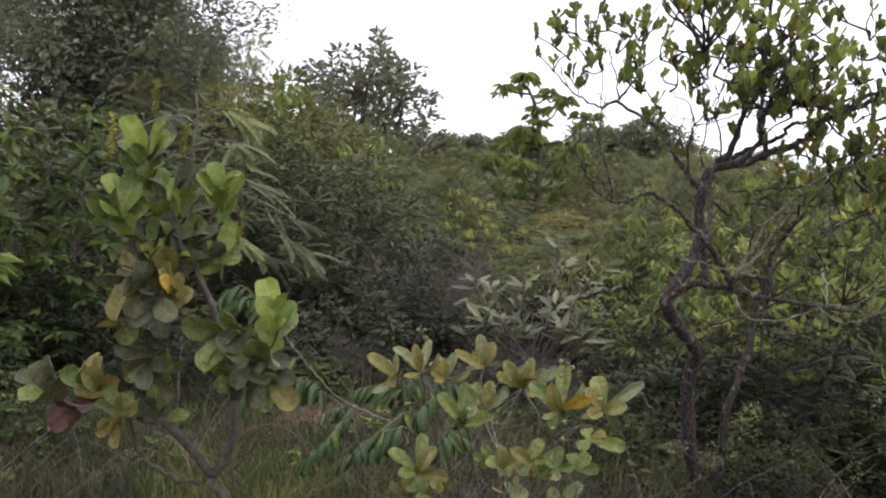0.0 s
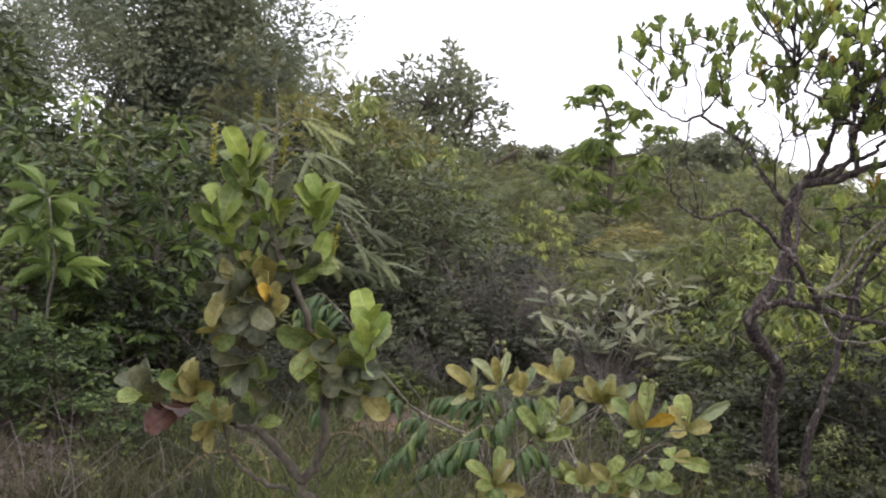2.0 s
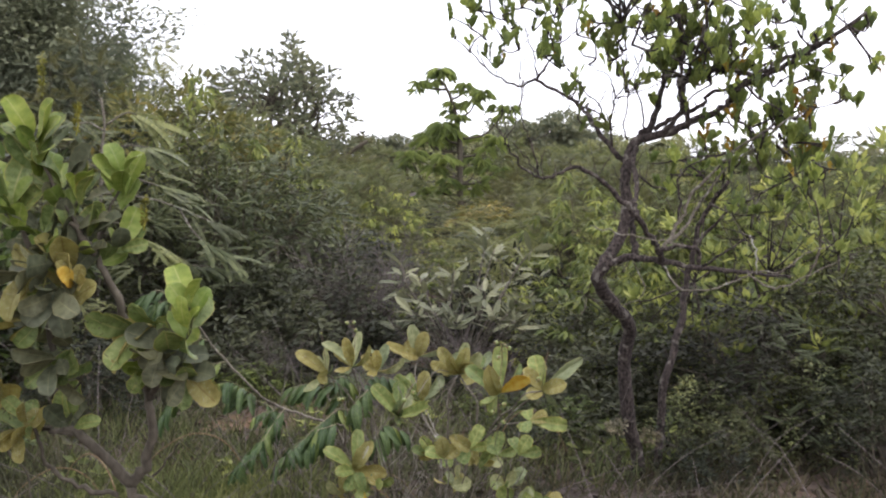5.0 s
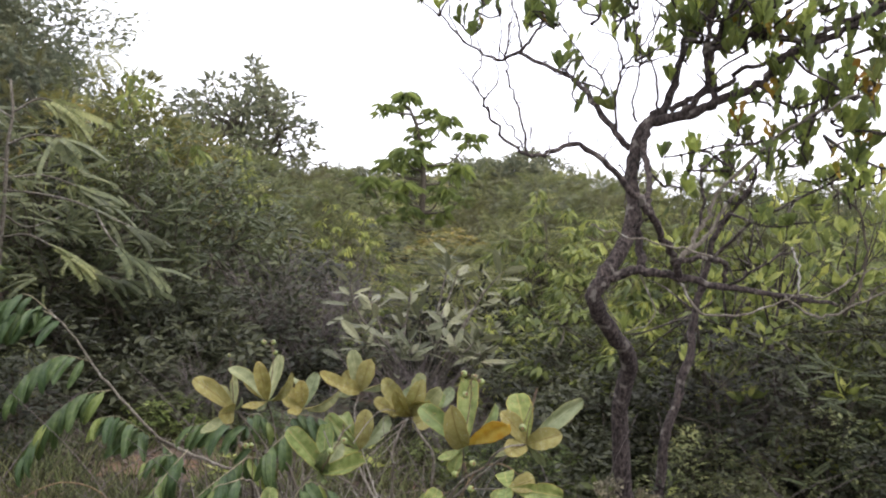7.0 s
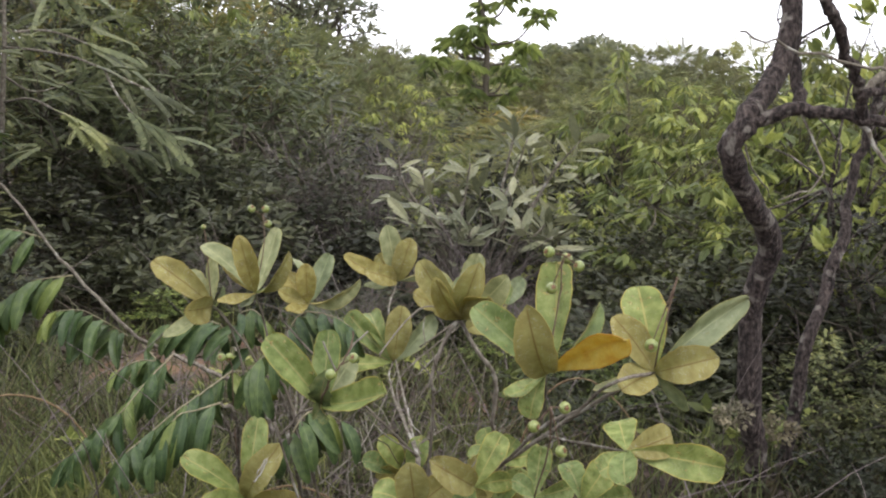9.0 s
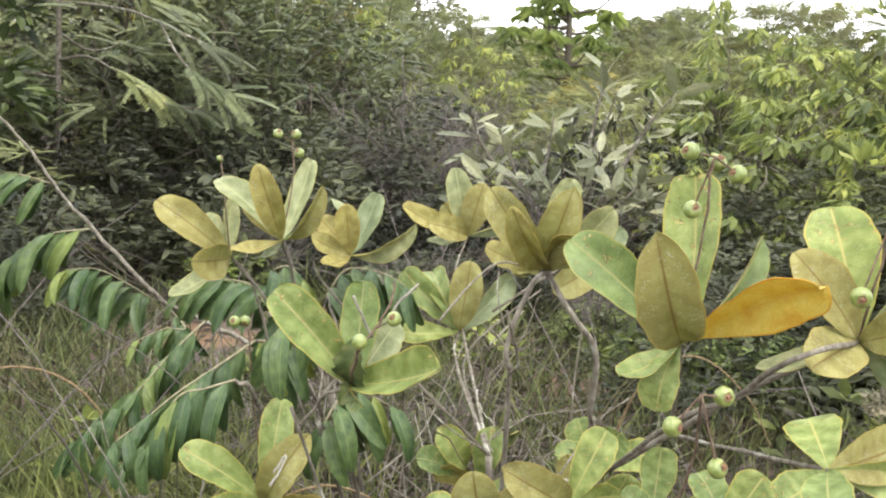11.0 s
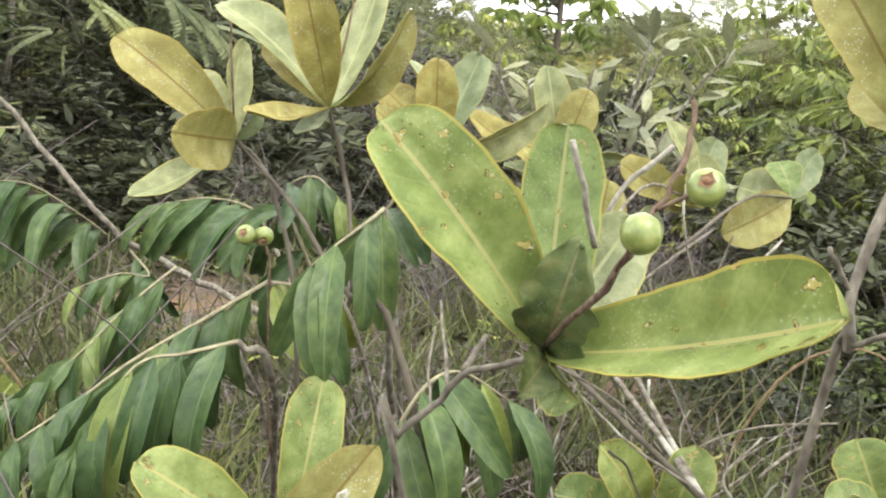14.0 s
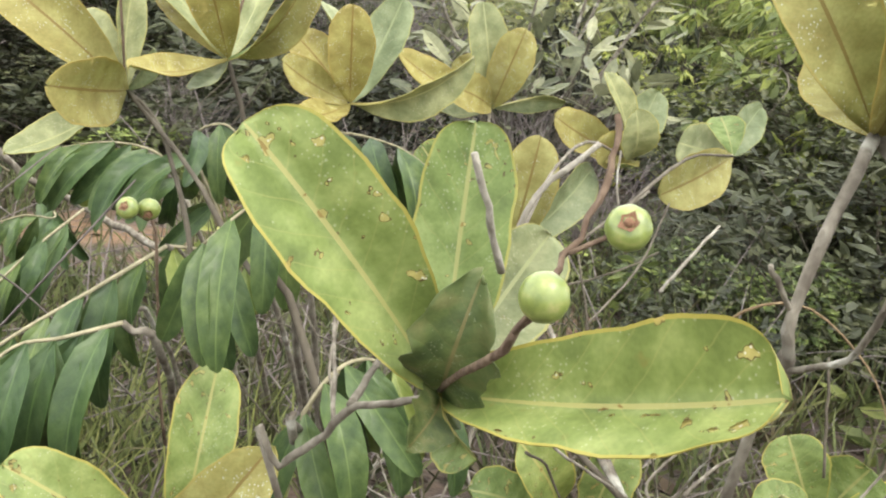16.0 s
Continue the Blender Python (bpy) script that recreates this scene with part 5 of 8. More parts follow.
# small tree with twisted limbs
def tuft_mesh(name, seed, kinds, count, size):
    """A tight whorl of upright leathery leaves, as one mesh."""
    g = np.random.default_rng(seed)
    rows = [(0, 0, 0), (0.09, 0.24, 0.03), (0.21, 0.58, 0.06), (0.20, 0.86, 0.05), (0, 0.97, 0.02), (-0.19, 0.88, 0.05), (-0.21, 0.58, 0.06), (-0.09, 0.24, 0.03), (0, 0.35, -0.03), (0, 0.7, -0.03)]
    faces = [(0, 1, 8, 8), (1, 2, 9, 8), (2, 3, 4, 9), (4, 5, 6, 9), (6, 7, 8, 9), (7, 0, 8, 8)]
    pos = g.normal(0, 1, (count, 3)) * (0.006, 0.006, 0.016)
    turn = 2.4 * np.arange(count) + g.normal(0, 0.3, count)
    out = np.column_stack([np.cos(turn), np.sin(turn), np.zeros(count)])
    along = unit(out * g.uniform(0.15, 0.7, (count, 1)) + (0, 0, 0.9))
    normal = unit((0, 0, 0.7) - out * 0.6 + g.normal(0, 0.5, (count, 3)))
    v, f = spread(np.array(rows), np.array(faces), pos, along, normal, size * g.uniform(0.7, 1.2, count), 1.0)
    f = [tuple(dict.fromkeys(one)) for one in f.tolist()]
    return mesh_of(name, v, f, kinds, True)


twisted_tree = tagged(new("twisted_tree"), "small tree with a crooked, furrowed dark trunk and sparse leafy tufts", "tree")
stem_part(twisted_tree, "trunk", [(1.300, 4.550, -0.120), (1.257, 4.430, 0.100), (1.190, 4.360, 0.280), (1.150, 4.300, 0.568), (1.138, 4.200, 0.758), (1.047, 4.100, 0.854), (0.949, 4.000, 0.971), (0.972, 3.980, 1.055), (1.022, 4.020, 1.117), (1.077, 4.060, 1.228), (1.075, 4.080, 1.385), (1.094, 4.100, 1.498), (1.134, 4.104, 1.567)], 0.0330, 0.0210, BARK, 0.003, 21, 16, 5, 0.05)
stem_part(twisted_tree, "limb", [(0.964, 3.980, 1.046), (1.073, 3.950, 1.079), (1.185, 3.900, 1.066), (1.353, 3.900, 1.036), (1.585, 3.950, 1.011), (1.769, 4.000, 0.987)], 0.0175, 0.0060, BARK, 0.003, 22, 7, 5, 0.07)
stem_part(twisted_tree, "limb", [(1.380, 4.600, -0.120), (1.400, 4.550, 0.100), (1.401, 4.500, 0.419), (1.483, 4.550, 0.672), (1.522, 4.600, 0.842), (1.559, 4.600, 1.065), (1.606, 4.600, 1.221), (1.700, 4.550, 1.379)], 0.0220, 0.0100, BARK, 0.004, 23, 9, 5, 0.07)
stem_part(twisted_tree, "limb", [(1.134, 4.104, 1.567), (1.219, 4.050, 1.578), (1.320, 4.000, 1.630), (1.427, 3.950, 1.685), (1.482, 3.900, 1.762), (1.626, 3.850, 1.841), (1.757, 3.800, 1.927), (1.916, 3.750, 2.046)], 0.0195, 0.0080, BARK, 0.004, 24, 7, 5, 0.07)
stem_part(twisted_tree, "limb", [(1.134, 4.104, 1.567), (1.185, 4.120, 1.615), (1.238, 4.150, 1.734), (1.278, 4.200, 1.876), (1.336, 4.200, 2.070), (1.342, 4.200, 2.297)], 0.0165, 0.0070, BARK, 0.004, 25, 7, 5, 0.07)
stem_part(twisted_tree, "limb", [(1.219, 4.050, 1.578), (1.279, 4.000, 1.682), (1.274, 3.950, 1.800), (1.314, 3.900, 1.934), (1.337, 3.850, 2.078)], 0.0130, 0.0060, BARK, 0.004, 26, 7, 5, 0.07)
stem_part(twisted_tree, "limb", [(1.087, 4.120, 1.466), (1.048, 4.120, 1.504), (0.971, 4.180, 1.612), (0.931, 4.300, 1.702), (0.911, 4.450, 1.752), (0.798, 4.700, 1.851), (0.737, 4.720, 1.827), (0.612, 4.720, 1.870), (0.487, 4.700, 1.981)], 0.0125, 0.0035, BARK, 0.004, 27, 7, 5, 0.1)
stem_part(twisted_tree, "limb", [(0.798, 4.700, 1.851), (0.857, 4.700, 1.930), (0.903, 4.700, 2.008), (1.000, 4.650, 2.102)], 0.0070, 0.0025, BARK, 0.004, 71, 7, 5, 0.1)
stem_part(twisted_tree, "twig", [(0.810, 4.700, 1.868), (0.779, 4.700, 2.000), (0.733, 4.700, 2.117)], 0.0045, 0.0020, BARK, 0.004, 72, 7, 5, 0.1)
stem_part(twisted_tree, "twig", [(0.975, 4.180, 1.617), (0.981, 4.150, 1.703), (0.935, 4.150, 1.740), (0.875, 4.150, 1.807), (0.813, 4.150, 1.890)], 0.0045, 0.0018, BARK, 0.003, 73, 7, 5, 0.1)
stem_part(twisted_tree, "twig", [(1.027, 4.120, 1.533), (1.012, 4.100, 1.634), (1.029, 4.100, 1.738), (0.993, 4.100, 1.824), (0.915, 4.100, 1.866)], 0.0050, 0.0020, BARK, 0.003, 74, 7, 5, 0.1)
stem_part(twisted_tree, "twig", [(1.030, 4.100, 1.729), (1.083, 4.100, 1.795), (1.132, 4.100, 1.880), (1.156, 4.100, 1.974)], 0.0040, 0.0020, BARK, 0.003, 75, 7, 5, 0.1)
stem_part(twisted_tree, "twig", [(1.030, 4.100, 1.729), (1.140, 4.050, 1.763), (1.210, 4.000, 1.800)], 0.0030, 0.0020, BARK, 0.003, 76, 7, 5, 0.1)
stem_part(twisted_tree, "twig", [(0.612, 4.720, 1.870), (0.618, 4.720, 1.951), (0.652, 4.720, 2.021), (0.591, 4.720, 2.164)], 0.0030, 0.0016, BARK, 0.003, 77, 7, 5, 0.1)
stem_part(twisted_tree, "twig", [(0.724, 4.720, 1.826), (0.725, 4.720, 1.958), (0.669, 4.720, 2.129)], 0.0030, 0.0016, BARK, 0.003, 78, 7, 5, 0.1)
stem_part(twisted_tree, "twig", [(0.903, 4.700, 2.008), (0.866, 4.700, 2.112), (0.872, 4.700, 2.245)], 0.0030, 0.0016, BARK, 0.003, 79, 7, 5, 0.1)
stem_part(twisted_tree, "limb", [(1.194, 3.900, 1.066), (1.144, 3.850, 1.133), (1.069, 3.780, 1.225), (1.002, 3.720, 1.290), (0.907, 3.700, 1.378), (0.782, 3.650, 1.446), (0.703, 3.620, 1.425), (0.624, 3.600, 1.409), (0.536, 3.580, 1.480), (0.499, 3.560, 1.537), (0.458, 3.550, 1.604)], 0.0135, 0.0020, BARK, 0.004, 28, 7, 5, 0.1)
stem_part(twisted_tree, "twig", [(0.624, 3.600, 1.411), (0.605, 3.580, 1.499), (0.566, 3.560, 1.578), (0.549, 3.550, 1.658), (0.552, 3.550, 1.755)], 0.0042, 0.0018, BARK, 0.004, 29, 7, 5, 0.1)
stem_part(twisted_tree, "twig", [(0.612, 3.600, 1.429), (0.569, 3.600, 1.499), (0.527, 3.620, 1.536)], 0.0030, 0.0014, BARK, 0.004, 50, 7, 5, 0.1)
stem_part(twisted_tree, "limb", [(1.136, 4.100, 1.567), (1.095, 4.020, 1.475), (1.076, 3.900, 1.364), (1.040, 3.800, 1.302), (1.044, 3.760, 1.253)], 0.0115, 0.0090, BARK, 0.004, 31, 7, 5, 0.1)
stem_part(twisted_tree, "limb", [(1.120, 4.060, 1.075), (1.126, 4.120, 1.181), (1.106, 4.140, 1.312), (1.080, 4.100, 1.404)], 0.0160, 0.0130, BARK, 0.004, 51, 7, 5, 0.1)
stem_part(twisted_tree, "limb", [(1.306, 4.000, 1.608), (1.284, 3.980, 1.716), (1.256, 3.960, 1.800), (1.261, 3.940, 1.938), (1.231, 3.900, 2.048)], 0.0120, 0.0070, BARK, 0.004, 55, 7, 5, 0.1)
stem_part(twisted_tree, "limb", [(1.268, 3.960, 1.775), (1.335, 3.930, 1.815), (1.431, 3.900, 1.834), (1.546, 3.870, 1.815), (1.624, 3.850, 1.866), (1.739, 3.800, 1.922), (1.848, 3.750, 1.990)], 0.0130, 0.0070, BARK, 0.004, 56, 7, 5, 0.1)
stem_part(twisted_tree, "limb", [(1.196, 4.080, 1.602), (1.309, 4.120, 1.667), (1.417, 4.150, 1.707), (1.458, 4.150, 1.762), (1.572, 4.150, 1.795), (1.681, 4.100, 1.885)], 0.0110, 0.0060, BARK, 0.004, 57, 7, 5, 0.1)
stem_part(twisted_tree, "twig", [(1.090, 4.100, 1.562), (1.055, 4.050, 1.620), (1.061, 4.000, 1.723), (1.036, 3.980, 1.825), (1.042, 3.950, 1.925)], 0.0040, 0.0020, BARK, 0.004, 58, 7, 5, 0.1)
stem_part(twisted_tree, "twig", [(1.160, 4.100, 1.594), (1.127, 4.050, 1.697), (1.099, 4.050, 1.786), (1.112, 4.000, 1.904)], 0.0050, 0.0020, BARK, 0.004, 59, 7, 5, 0.1)
stem_part(twisted_tree, "limb", [(1.153, 3.860, 1.110), (1.229, 3.860, 1.130), (1.324, 3.880, 1.118), (1.332, 3.900, 1.060)], 0.0100, 0.0080, BARK, 0.004, 60, 7, 5, 0.1)
stem_part(twisted_tree, "limb", [(1.175, 3.880, 1.106), (1.223, 3.900, 1.186), (1.265, 3.900, 1.249), (1.297, 3.900, 1.330), (1.392, 3.880, 1.445), (1.499, 3.850, 1.549), (1.597, 3.800, 1.610), (1.726, 3.750, 1.680)], 0.0090, 0.0030, TWIG, 0.004, 61, 7, 5, 0.1)
stem_part(twisted_tree, "limb", [(1.208, 3.900, 1.141), (1.297, 3.950, 1.213), (1.396, 4.000, 1.334), (1.526, 4.050, 1.470), (1.675, 4.050, 1.590)], 0.0080, 0.0030, TWIG, 0.004, 62, 7, 5, 0.1)
stem_part(twisted_tree, "limb", [(1.248, 3.900, 1.231), (1.249, 3.900, 1.328), (1.243, 3.900, 1.411), (1.334, 3.880, 1.477), (1.415, 3.860, 1.501)], 0.0060, 0.0020, BARK, 0.004, 63, 7, 5, 0.1)
stem_part(twisted_tree, "twig", [(1.334, 3.880, 1.477), (1.263, 3.850, 1.536), (1.222, 3.840, 1.568)], 0.0020, 0.0012, BARK, 0.004, 64, 7, 5, 0.1)
stem_part(twisted_tree, "twig", [(0.854, 3.750, 1.224), (0.946, 3.740, 1.200), (1.119, 3.740, 1.165), (1.233, 3.760, 1.143)], 0.0022, 0.0040, TWIG, 0.004, 65, 7, 5, 0.1)
stem_part(twisted_tree, "twig", [(1.352, 3.900, 1.048), (1.441, 3.860, 1.117), (1.529, 3.840, 1.174)], 0.0050, 0.0030, BARK, 0.004, 66, 7, 5, 0.1)
stem_part(twisted_tree, "twig", [(1.523, 3.840, 1.178), (1.545, 3.840, 1.122), (1.562, 3.860, 1.022)], 0.0035, 0.0030, TENDRIL, 0.004, 35, 7, 5, 0.1)
stem_part(twisted_tree, "twig", [(1.185, 3.900, 1.052), (1.244, 3.850, 0.967), (1.332, 3.800, 0.962), (1.456, 3.800, 1.001), (1.538, 3.840, 1.030)], 0.0050, 0.0020, TWIG, 0.004, 34, 7, 5, 0.1)
stem_part(twisted_tree, "twig", [(1.551, 3.920, 1.011), (1.659, 3.900, 0.959), (1.796, 3.880, 1.016), (1.913, 3.860, 1.080)], 0.0050, 0.0020, TWIG, 0.004, 67, 7, 5, 0.1)
stem_part(twisted_tree, "twig", [(1.585, 3.950, 1.015), (1.719, 3.950, 1.028), (1.812, 3.950, 1.096), (1.927, 3.950, 1.128)], 0.0040, 0.0020, TWIG, 0.004, 68, 7, 5, 0.1)
stem_part(twisted_tree, "twig", [(1.559, 4.600, 1.065), (1.686, 4.500, 1.238), (1.832, 4.400, 1.342), (2.009, 4.300, 1.473)], 0.0080, 0.0040, BARK, 0.004, 36, 7, 5, 0.1)
stem_part(twisted_tree, "twig", [(1.972, 4.300, 0.917), (2.037, 4.300, 1.084), (2.020, 4.300, 1.248), (1.970, 4.300, 1.338), (1.885, 4.300, 1.386)], 0.0060, 0.0030, TWIG_DARK, 0.004, 69, 7, 5, 0.1)
stem_part(twisted_tree, "twig", [(1.427, 3.950, 1.685), (1.520, 3.900, 1.615), (1.621, 3.850, 1.651), (1.756, 3.800, 1.688)], 0.0070, 0.0030, BARK, 0.004, 38, 7, 5, 0.1)
stem_part(twisted_tree, "twig", [(1.073, 3.950, 1.079), (1.119, 3.900, 0.943), (1.006, 3.850, 0.894)], 0.0030, 0.0015, TWIG, 0.004, 39, 7, 5, 0.1)
stem_part(twisted_tree, "twig", [(0.961, 4.000, 1.035), (0.986, 3.980, 0.965), (1.037, 3.980, 0.885)], 0.0030, 0.0015, TWIG, 0.004, 70, 7, 5, 0.1)
TUFTS = [tuft_mesh("leaf_tuft", s, LEAF_CERRADO, 10, 0.054) for s in (1, 2, 3, 4, 5)] + [tuft_mesh("leaf_tuft", 9, LEAF_AGED, 5, 0.047)]


def tree_tuft(place, seed):
    """Two or three leafy tufts on a twig that springs from the nearest limb."""
    g = np.random.default_rng(seed + 300)
    p = np.array(place)
    near = BOUGH_POINTS[np.argmin(np.linalg.norm((BOUGH_POINTS - p) * (1, 0.7, 1), axis=1) + 0.15 * np.maximum(0, BOUGH_POINTS[:, 2] - p[2] + 0.02))]
    knee = near * 0.4 + p * 0.6 + g.normal(0, 0.012, 3) + (0, 0, -0.015)
    for i in range(2 + int(g.integers(0, 2))):
        end = p + (g.normal(0, 0.055, 3) * (1, 1.6, 0.9) if i else 0)
        ob = new("leaf_tuft", TUFTS[int(g.integers(0, 5)) if g.uniform() > 0.11 else 5])
        ob.parent = twisted_tree
        ob.matrix_basis = Matrix.LocRotScale(Vector(end), Euler((g.normal(0, 0.25), g.normal(0, 0.25), g.uniform(0, 6.28))), [g.uniform(0.8, 1.15)] * 3)
        line = smooth_path([near, knee, end] if i == 0 else [knee, (knee + end) / 2 + g.normal(0, 0.01, 3), end], 4)
        v, f = tube(line, np.linspace(0.006 if i == 0 else 0.0045, 0.003, len(line)), 5)
        part("twig", mesh_of("twig", v, f, BARK, True), twisted_tree)


# crooked side twigs, some forked, along the limbs
w_rng = np.random.default_rng(66)
for line, r0, r1 in list(TREE_LINES):
    steps_ = np.linalg.norm(np.diff(line, axis=0), axis=1)
    if r0 > 0.025 or line[-1][2] < 1.25:
        continue
    spots = w_rng.permutation(np.arange(len(line) // 4, len(line)))
    for k in spots[:int(steps_.sum() / 0.085)]:
        o = line[k]
        d = unit(w_rng.normal(0, 0.8, 3) + (0, 0, 0.75))
        long = w_rng.uniform(0.05, 0.19)
        knee = o + d * long * 0.5 + w_rng.normal(0, 0.014, 3)
        tip = o + d * long + w_rng.normal(0, 0.02, 3) + (0, 0, 0.02)
        thick = min(0.5 * r0, w_rng.uniform(0.0016, 0.0034))
        twig = stem_part(twisted_tree, "twig", [o, knee, tip], thick, thick * 0.45, BARK, 0.003, int(w_rng.integers(1, 9999)), 5, 3, 0.1)
        if w_rng.uniform() < 0.5:
            end = knee + unit(d + w_rng.normal(0, 0.6, 3)) * long * 0.5
            stem_part(twisted_tree, "twig", [knee, (knee + end) / 2 + w_rng.normal(0, 0.006, 3), end], thick * 0.7, thick * 0.35, BARK, 0.002, int(w_rng.integers(1, 9999)), 5, 2, 0.1)

BOUGH_POINTS = np.vstack([np.array([v.co for v in o.data.vertices])[::5] for o in twisted_tree.children])
tree_tuft((0.460, 4.596, 2.201), 0)
tree_tuft((0.518, 4.620, 2.173), 1)
tree_tuft((0.565, 4.618, 2.228), 2)
tree_tuft((0.643, 4.679, 2.202), 3)
tree_tuft((0.642, 4.561, 2.135), 4)
tree_tuft((0.729, 4.689, 2.195), 5)
tree_tuft((0.786, 4.643, 2.232), 6)
tree_tuft((0.875, 4.754, 2.273), 7)
tree_tuft((0.927, 4.757, 2.216), 8)
tree_tuft((0.919, 4.784, 2.165), 9)
tree_tuft((0.702, 4.746, 2.107), 10)
tree_tuft((0.788, 4.697, 2.093), 11)
tree_tuft((0.489, 4.752, 2.094), 12)
tree_tuft((0.492, 4.790, 2.022), 13)
tree_tuft((0.642, 4.661, 2.028), 14)
tree_tuft((0.721, 4.737, 2.026), 15)
tree_tuft((0.642, 4.697, 1.951), 16)
tree_tuft((0.851, 4.786, 2.039), 17)
tree_tuft((0.846, 4.650, 2.079), 18)
tree_tuft((0.907, 4.682, 2.060), 19)
tree_tuft((0.831, 4.722, 1.965), 20)
tree_tuft((0.926, 4.300, 1.756), 21)
tree_tuft((0.898, 4.400, 1.770), 22)
tree_tuft((0.932, 4.300, 1.695), 23)
tree_tuft((0.814, 4.150, 1.874), 24)
tree_tuft((0.920, 4.100, 2.051), 25)
tree_tuft((0.939, 4.100, 1.972), 26)
tree_tuft((0.990, 4.100, 1.917), 27)
tree_tuft((1.048, 4.100, 2.025), 28)
tree_tuft((1.064, 4.100, 1.980), 29)
tree_tuft((1.006, 4.100, 1.987), 30)
tree_tuft((1.044, 4.100, 1.839), 31)
tree_tuft((1.073, 4.100, 1.783), 32)
tree_tuft((1.003, 4.600, 2.084), 33)
tree_tuft((0.842, 4.046, 2.245), 34)
tree_tuft((0.794, 3.705, 2.219), 35)
tree_tuft((0.918, 4.065, 2.207), 36)
tree_tuft((0.945, 3.979, 2.163), 37)
tree_tuft((0.978, 3.957, 2.217), 38)
tree_tuft((1.029, 3.972, 2.189), 39)
tree_tuft((1.099, 4.039, 2.236), 40)
tree_tuft((1.022, 3.673, 2.207), 41)
tree_tuft((1.297, 4.279, 2.284), 42)
tree_tuft((1.204, 3.845, 2.192), 43)
tree_tuft((1.048, 3.597, 2.106), 44)
tree_tuft((1.113, 3.985, 2.051), 45)
tree_tuft((1.225, 4.262, 2.016), 46)
tree_tuft((1.197, 3.907, 2.048), 47)
tree_tuft((1.369, 4.279, 2.050), 48)
tree_tuft((1.432, 4.280, 2.126), 49)
tree_tuft((1.261, 3.845, 2.152), 50)
tree_tuft((1.058, 3.556, 1.882), 51)
tree_tuft((1.236, 3.778, 1.867), 52)
tree_tuft((1.301, 4.214, 1.815), 53)
tree_tuft((1.313, 3.853, 1.790), 54)
tree_tuft((1.009, 3.728, 2.101), 55)
tree_tuft((0.942, 3.759, 2.237), 56)
tree_tuft((1.132, 4.000, 2.343), 57)
tree_tuft((1.241, 3.995, 2.326), 58)
tree_tuft((0.981, 4.157, 2.282), 59)
tree_tuft((1.399, 4.178, 2.298), 60)
tree_tuft((1.350, 3.832, 2.156), 61)
tree_tuft((1.437, 3.972, 2.048), 62)
tree_tuft((1.342, 3.796, 1.918), 63)
tree_tuft((1.450, 4.013, 2.275), 64)
tree_tuft((1.441, 3.793, 2.135), 65)
tree_tuft((1.474, 3.784, 1.989), 66)
tree_tuft((1.407, 4.382, 2.476), 67)
tree_tuft((1.412, 4.006, 2.404), 68)
tree_tuft((1.114, 4.116, 2.431), 69)
tree_tuft((1.042, 4.457, 2.470), 70)
tree_tuft((1.603, 4.141, 2.372), 71)
tree_tuft((1.213, 3.979, 2.134), 72)
tree_tuft((1.308, 4.010, 1.954), 73)
tree_tuft((1.232, 4.000, 1.841), 74)
tree_tuft((1.236, 3.950, 1.894), 75)
tree_tuft((1.356, 3.950, 1.911), 76)
tree_tuft((1.403, 3.900, 1.835), 77)
tree_tuft((1.379, 3.950, 1.785), 78)
tree_tuft((1.472, 3.900, 1.819), 79)
tree_tuft((1.532, 3.880, 1.826), 80)
tree_tuft((1.608, 4.100, 1.787), 81)
tree_tuft((1.584, 3.850, 1.657), 82)
tree_tuft((1.567, 3.880, 1.589), 83)
tree_tuft((1.552, 4.100, 1.728), 84)
tree_tuft((1.426, 3.950, 1.632), 85)
tree_tuft((1.654, 3.830, 1.806), 86)
tree_tuft((1.729, 3.800, 1.797), 87)
tree_tuft((1.340, 3.900, 1.531), 88)
tree_tuft((1.446, 3.880, 1.521), 89)
tree_tuft((1.316, 4.200, 1.479), 90)
tree_tuft((1.305, 4.200, 1.413), 91)
tree_tuft((1.405, 3.950, 1.502), 92)
tree_tuft((1.584, 4.000, 1.550), 93)
tree_tuft((1.587, 3.900, 1.509), 94)
tree_tuft((1.645, 3.850, 1.579), 95)
tree_tuft((1.684, 3.850, 1.546), 96)
tree_tuft((1.760, 3.900, 1.464), 97)
tree_tuft((1.527, 4.050, 1.454), 98)
tree_tuft((1.671, 4.100, 1.447), 99)
tree_tuft((1.793, 4.200, 1.377), 100)
tree_tuft((1.874, 4.300, 1.300), 101)
tree_tuft((1.957, 4.300, 1.344), 102)
tree_tuft((1.498, 4.100, 1.401), 103)
tree_tuft((1.627, 4.300, 1.249), 104)
tree_tuft((1.707, 4.300, 1.232), 105)
tree_tuft((1.369, 4.000, 1.448), 106)
tree_tuft((1.773, 4.100, 1.490), 107)
tree_tuft((1.796, 3.900, 1.501), 108)
tree_tuft((1.744, 3.800, 1.601), 109)
tree_tuft((2.014, 4.300, 1.391), 110)
tree_tuft((1.822, 3.800, 1.536), 111)
tree_tuft((1.911, 3.900, 1.439), 112)
tree_tuft((1.274, 4.300, 1.358), 113)
tree_tuft((1.637, 3.850, 1.686), 114)
tree_tuft((1.753, 3.800, 1.722), 115)
tree_tuft((1.504, 3.950, 1.654), 116)
tree_tuft((1.363, 4.100, 1.921), 117)
tree_tuft((1.473, 4.000, 1.919), 118)
tree_tuft((1.233, 4.100, 1.995), 119)
tree_tuft((1.276, 4.000, 1.913), 120)
tree_tuft((1.337, 3.950, 2.004), 121)
tree_tuft((1.419, 3.900, 1.935), 122)
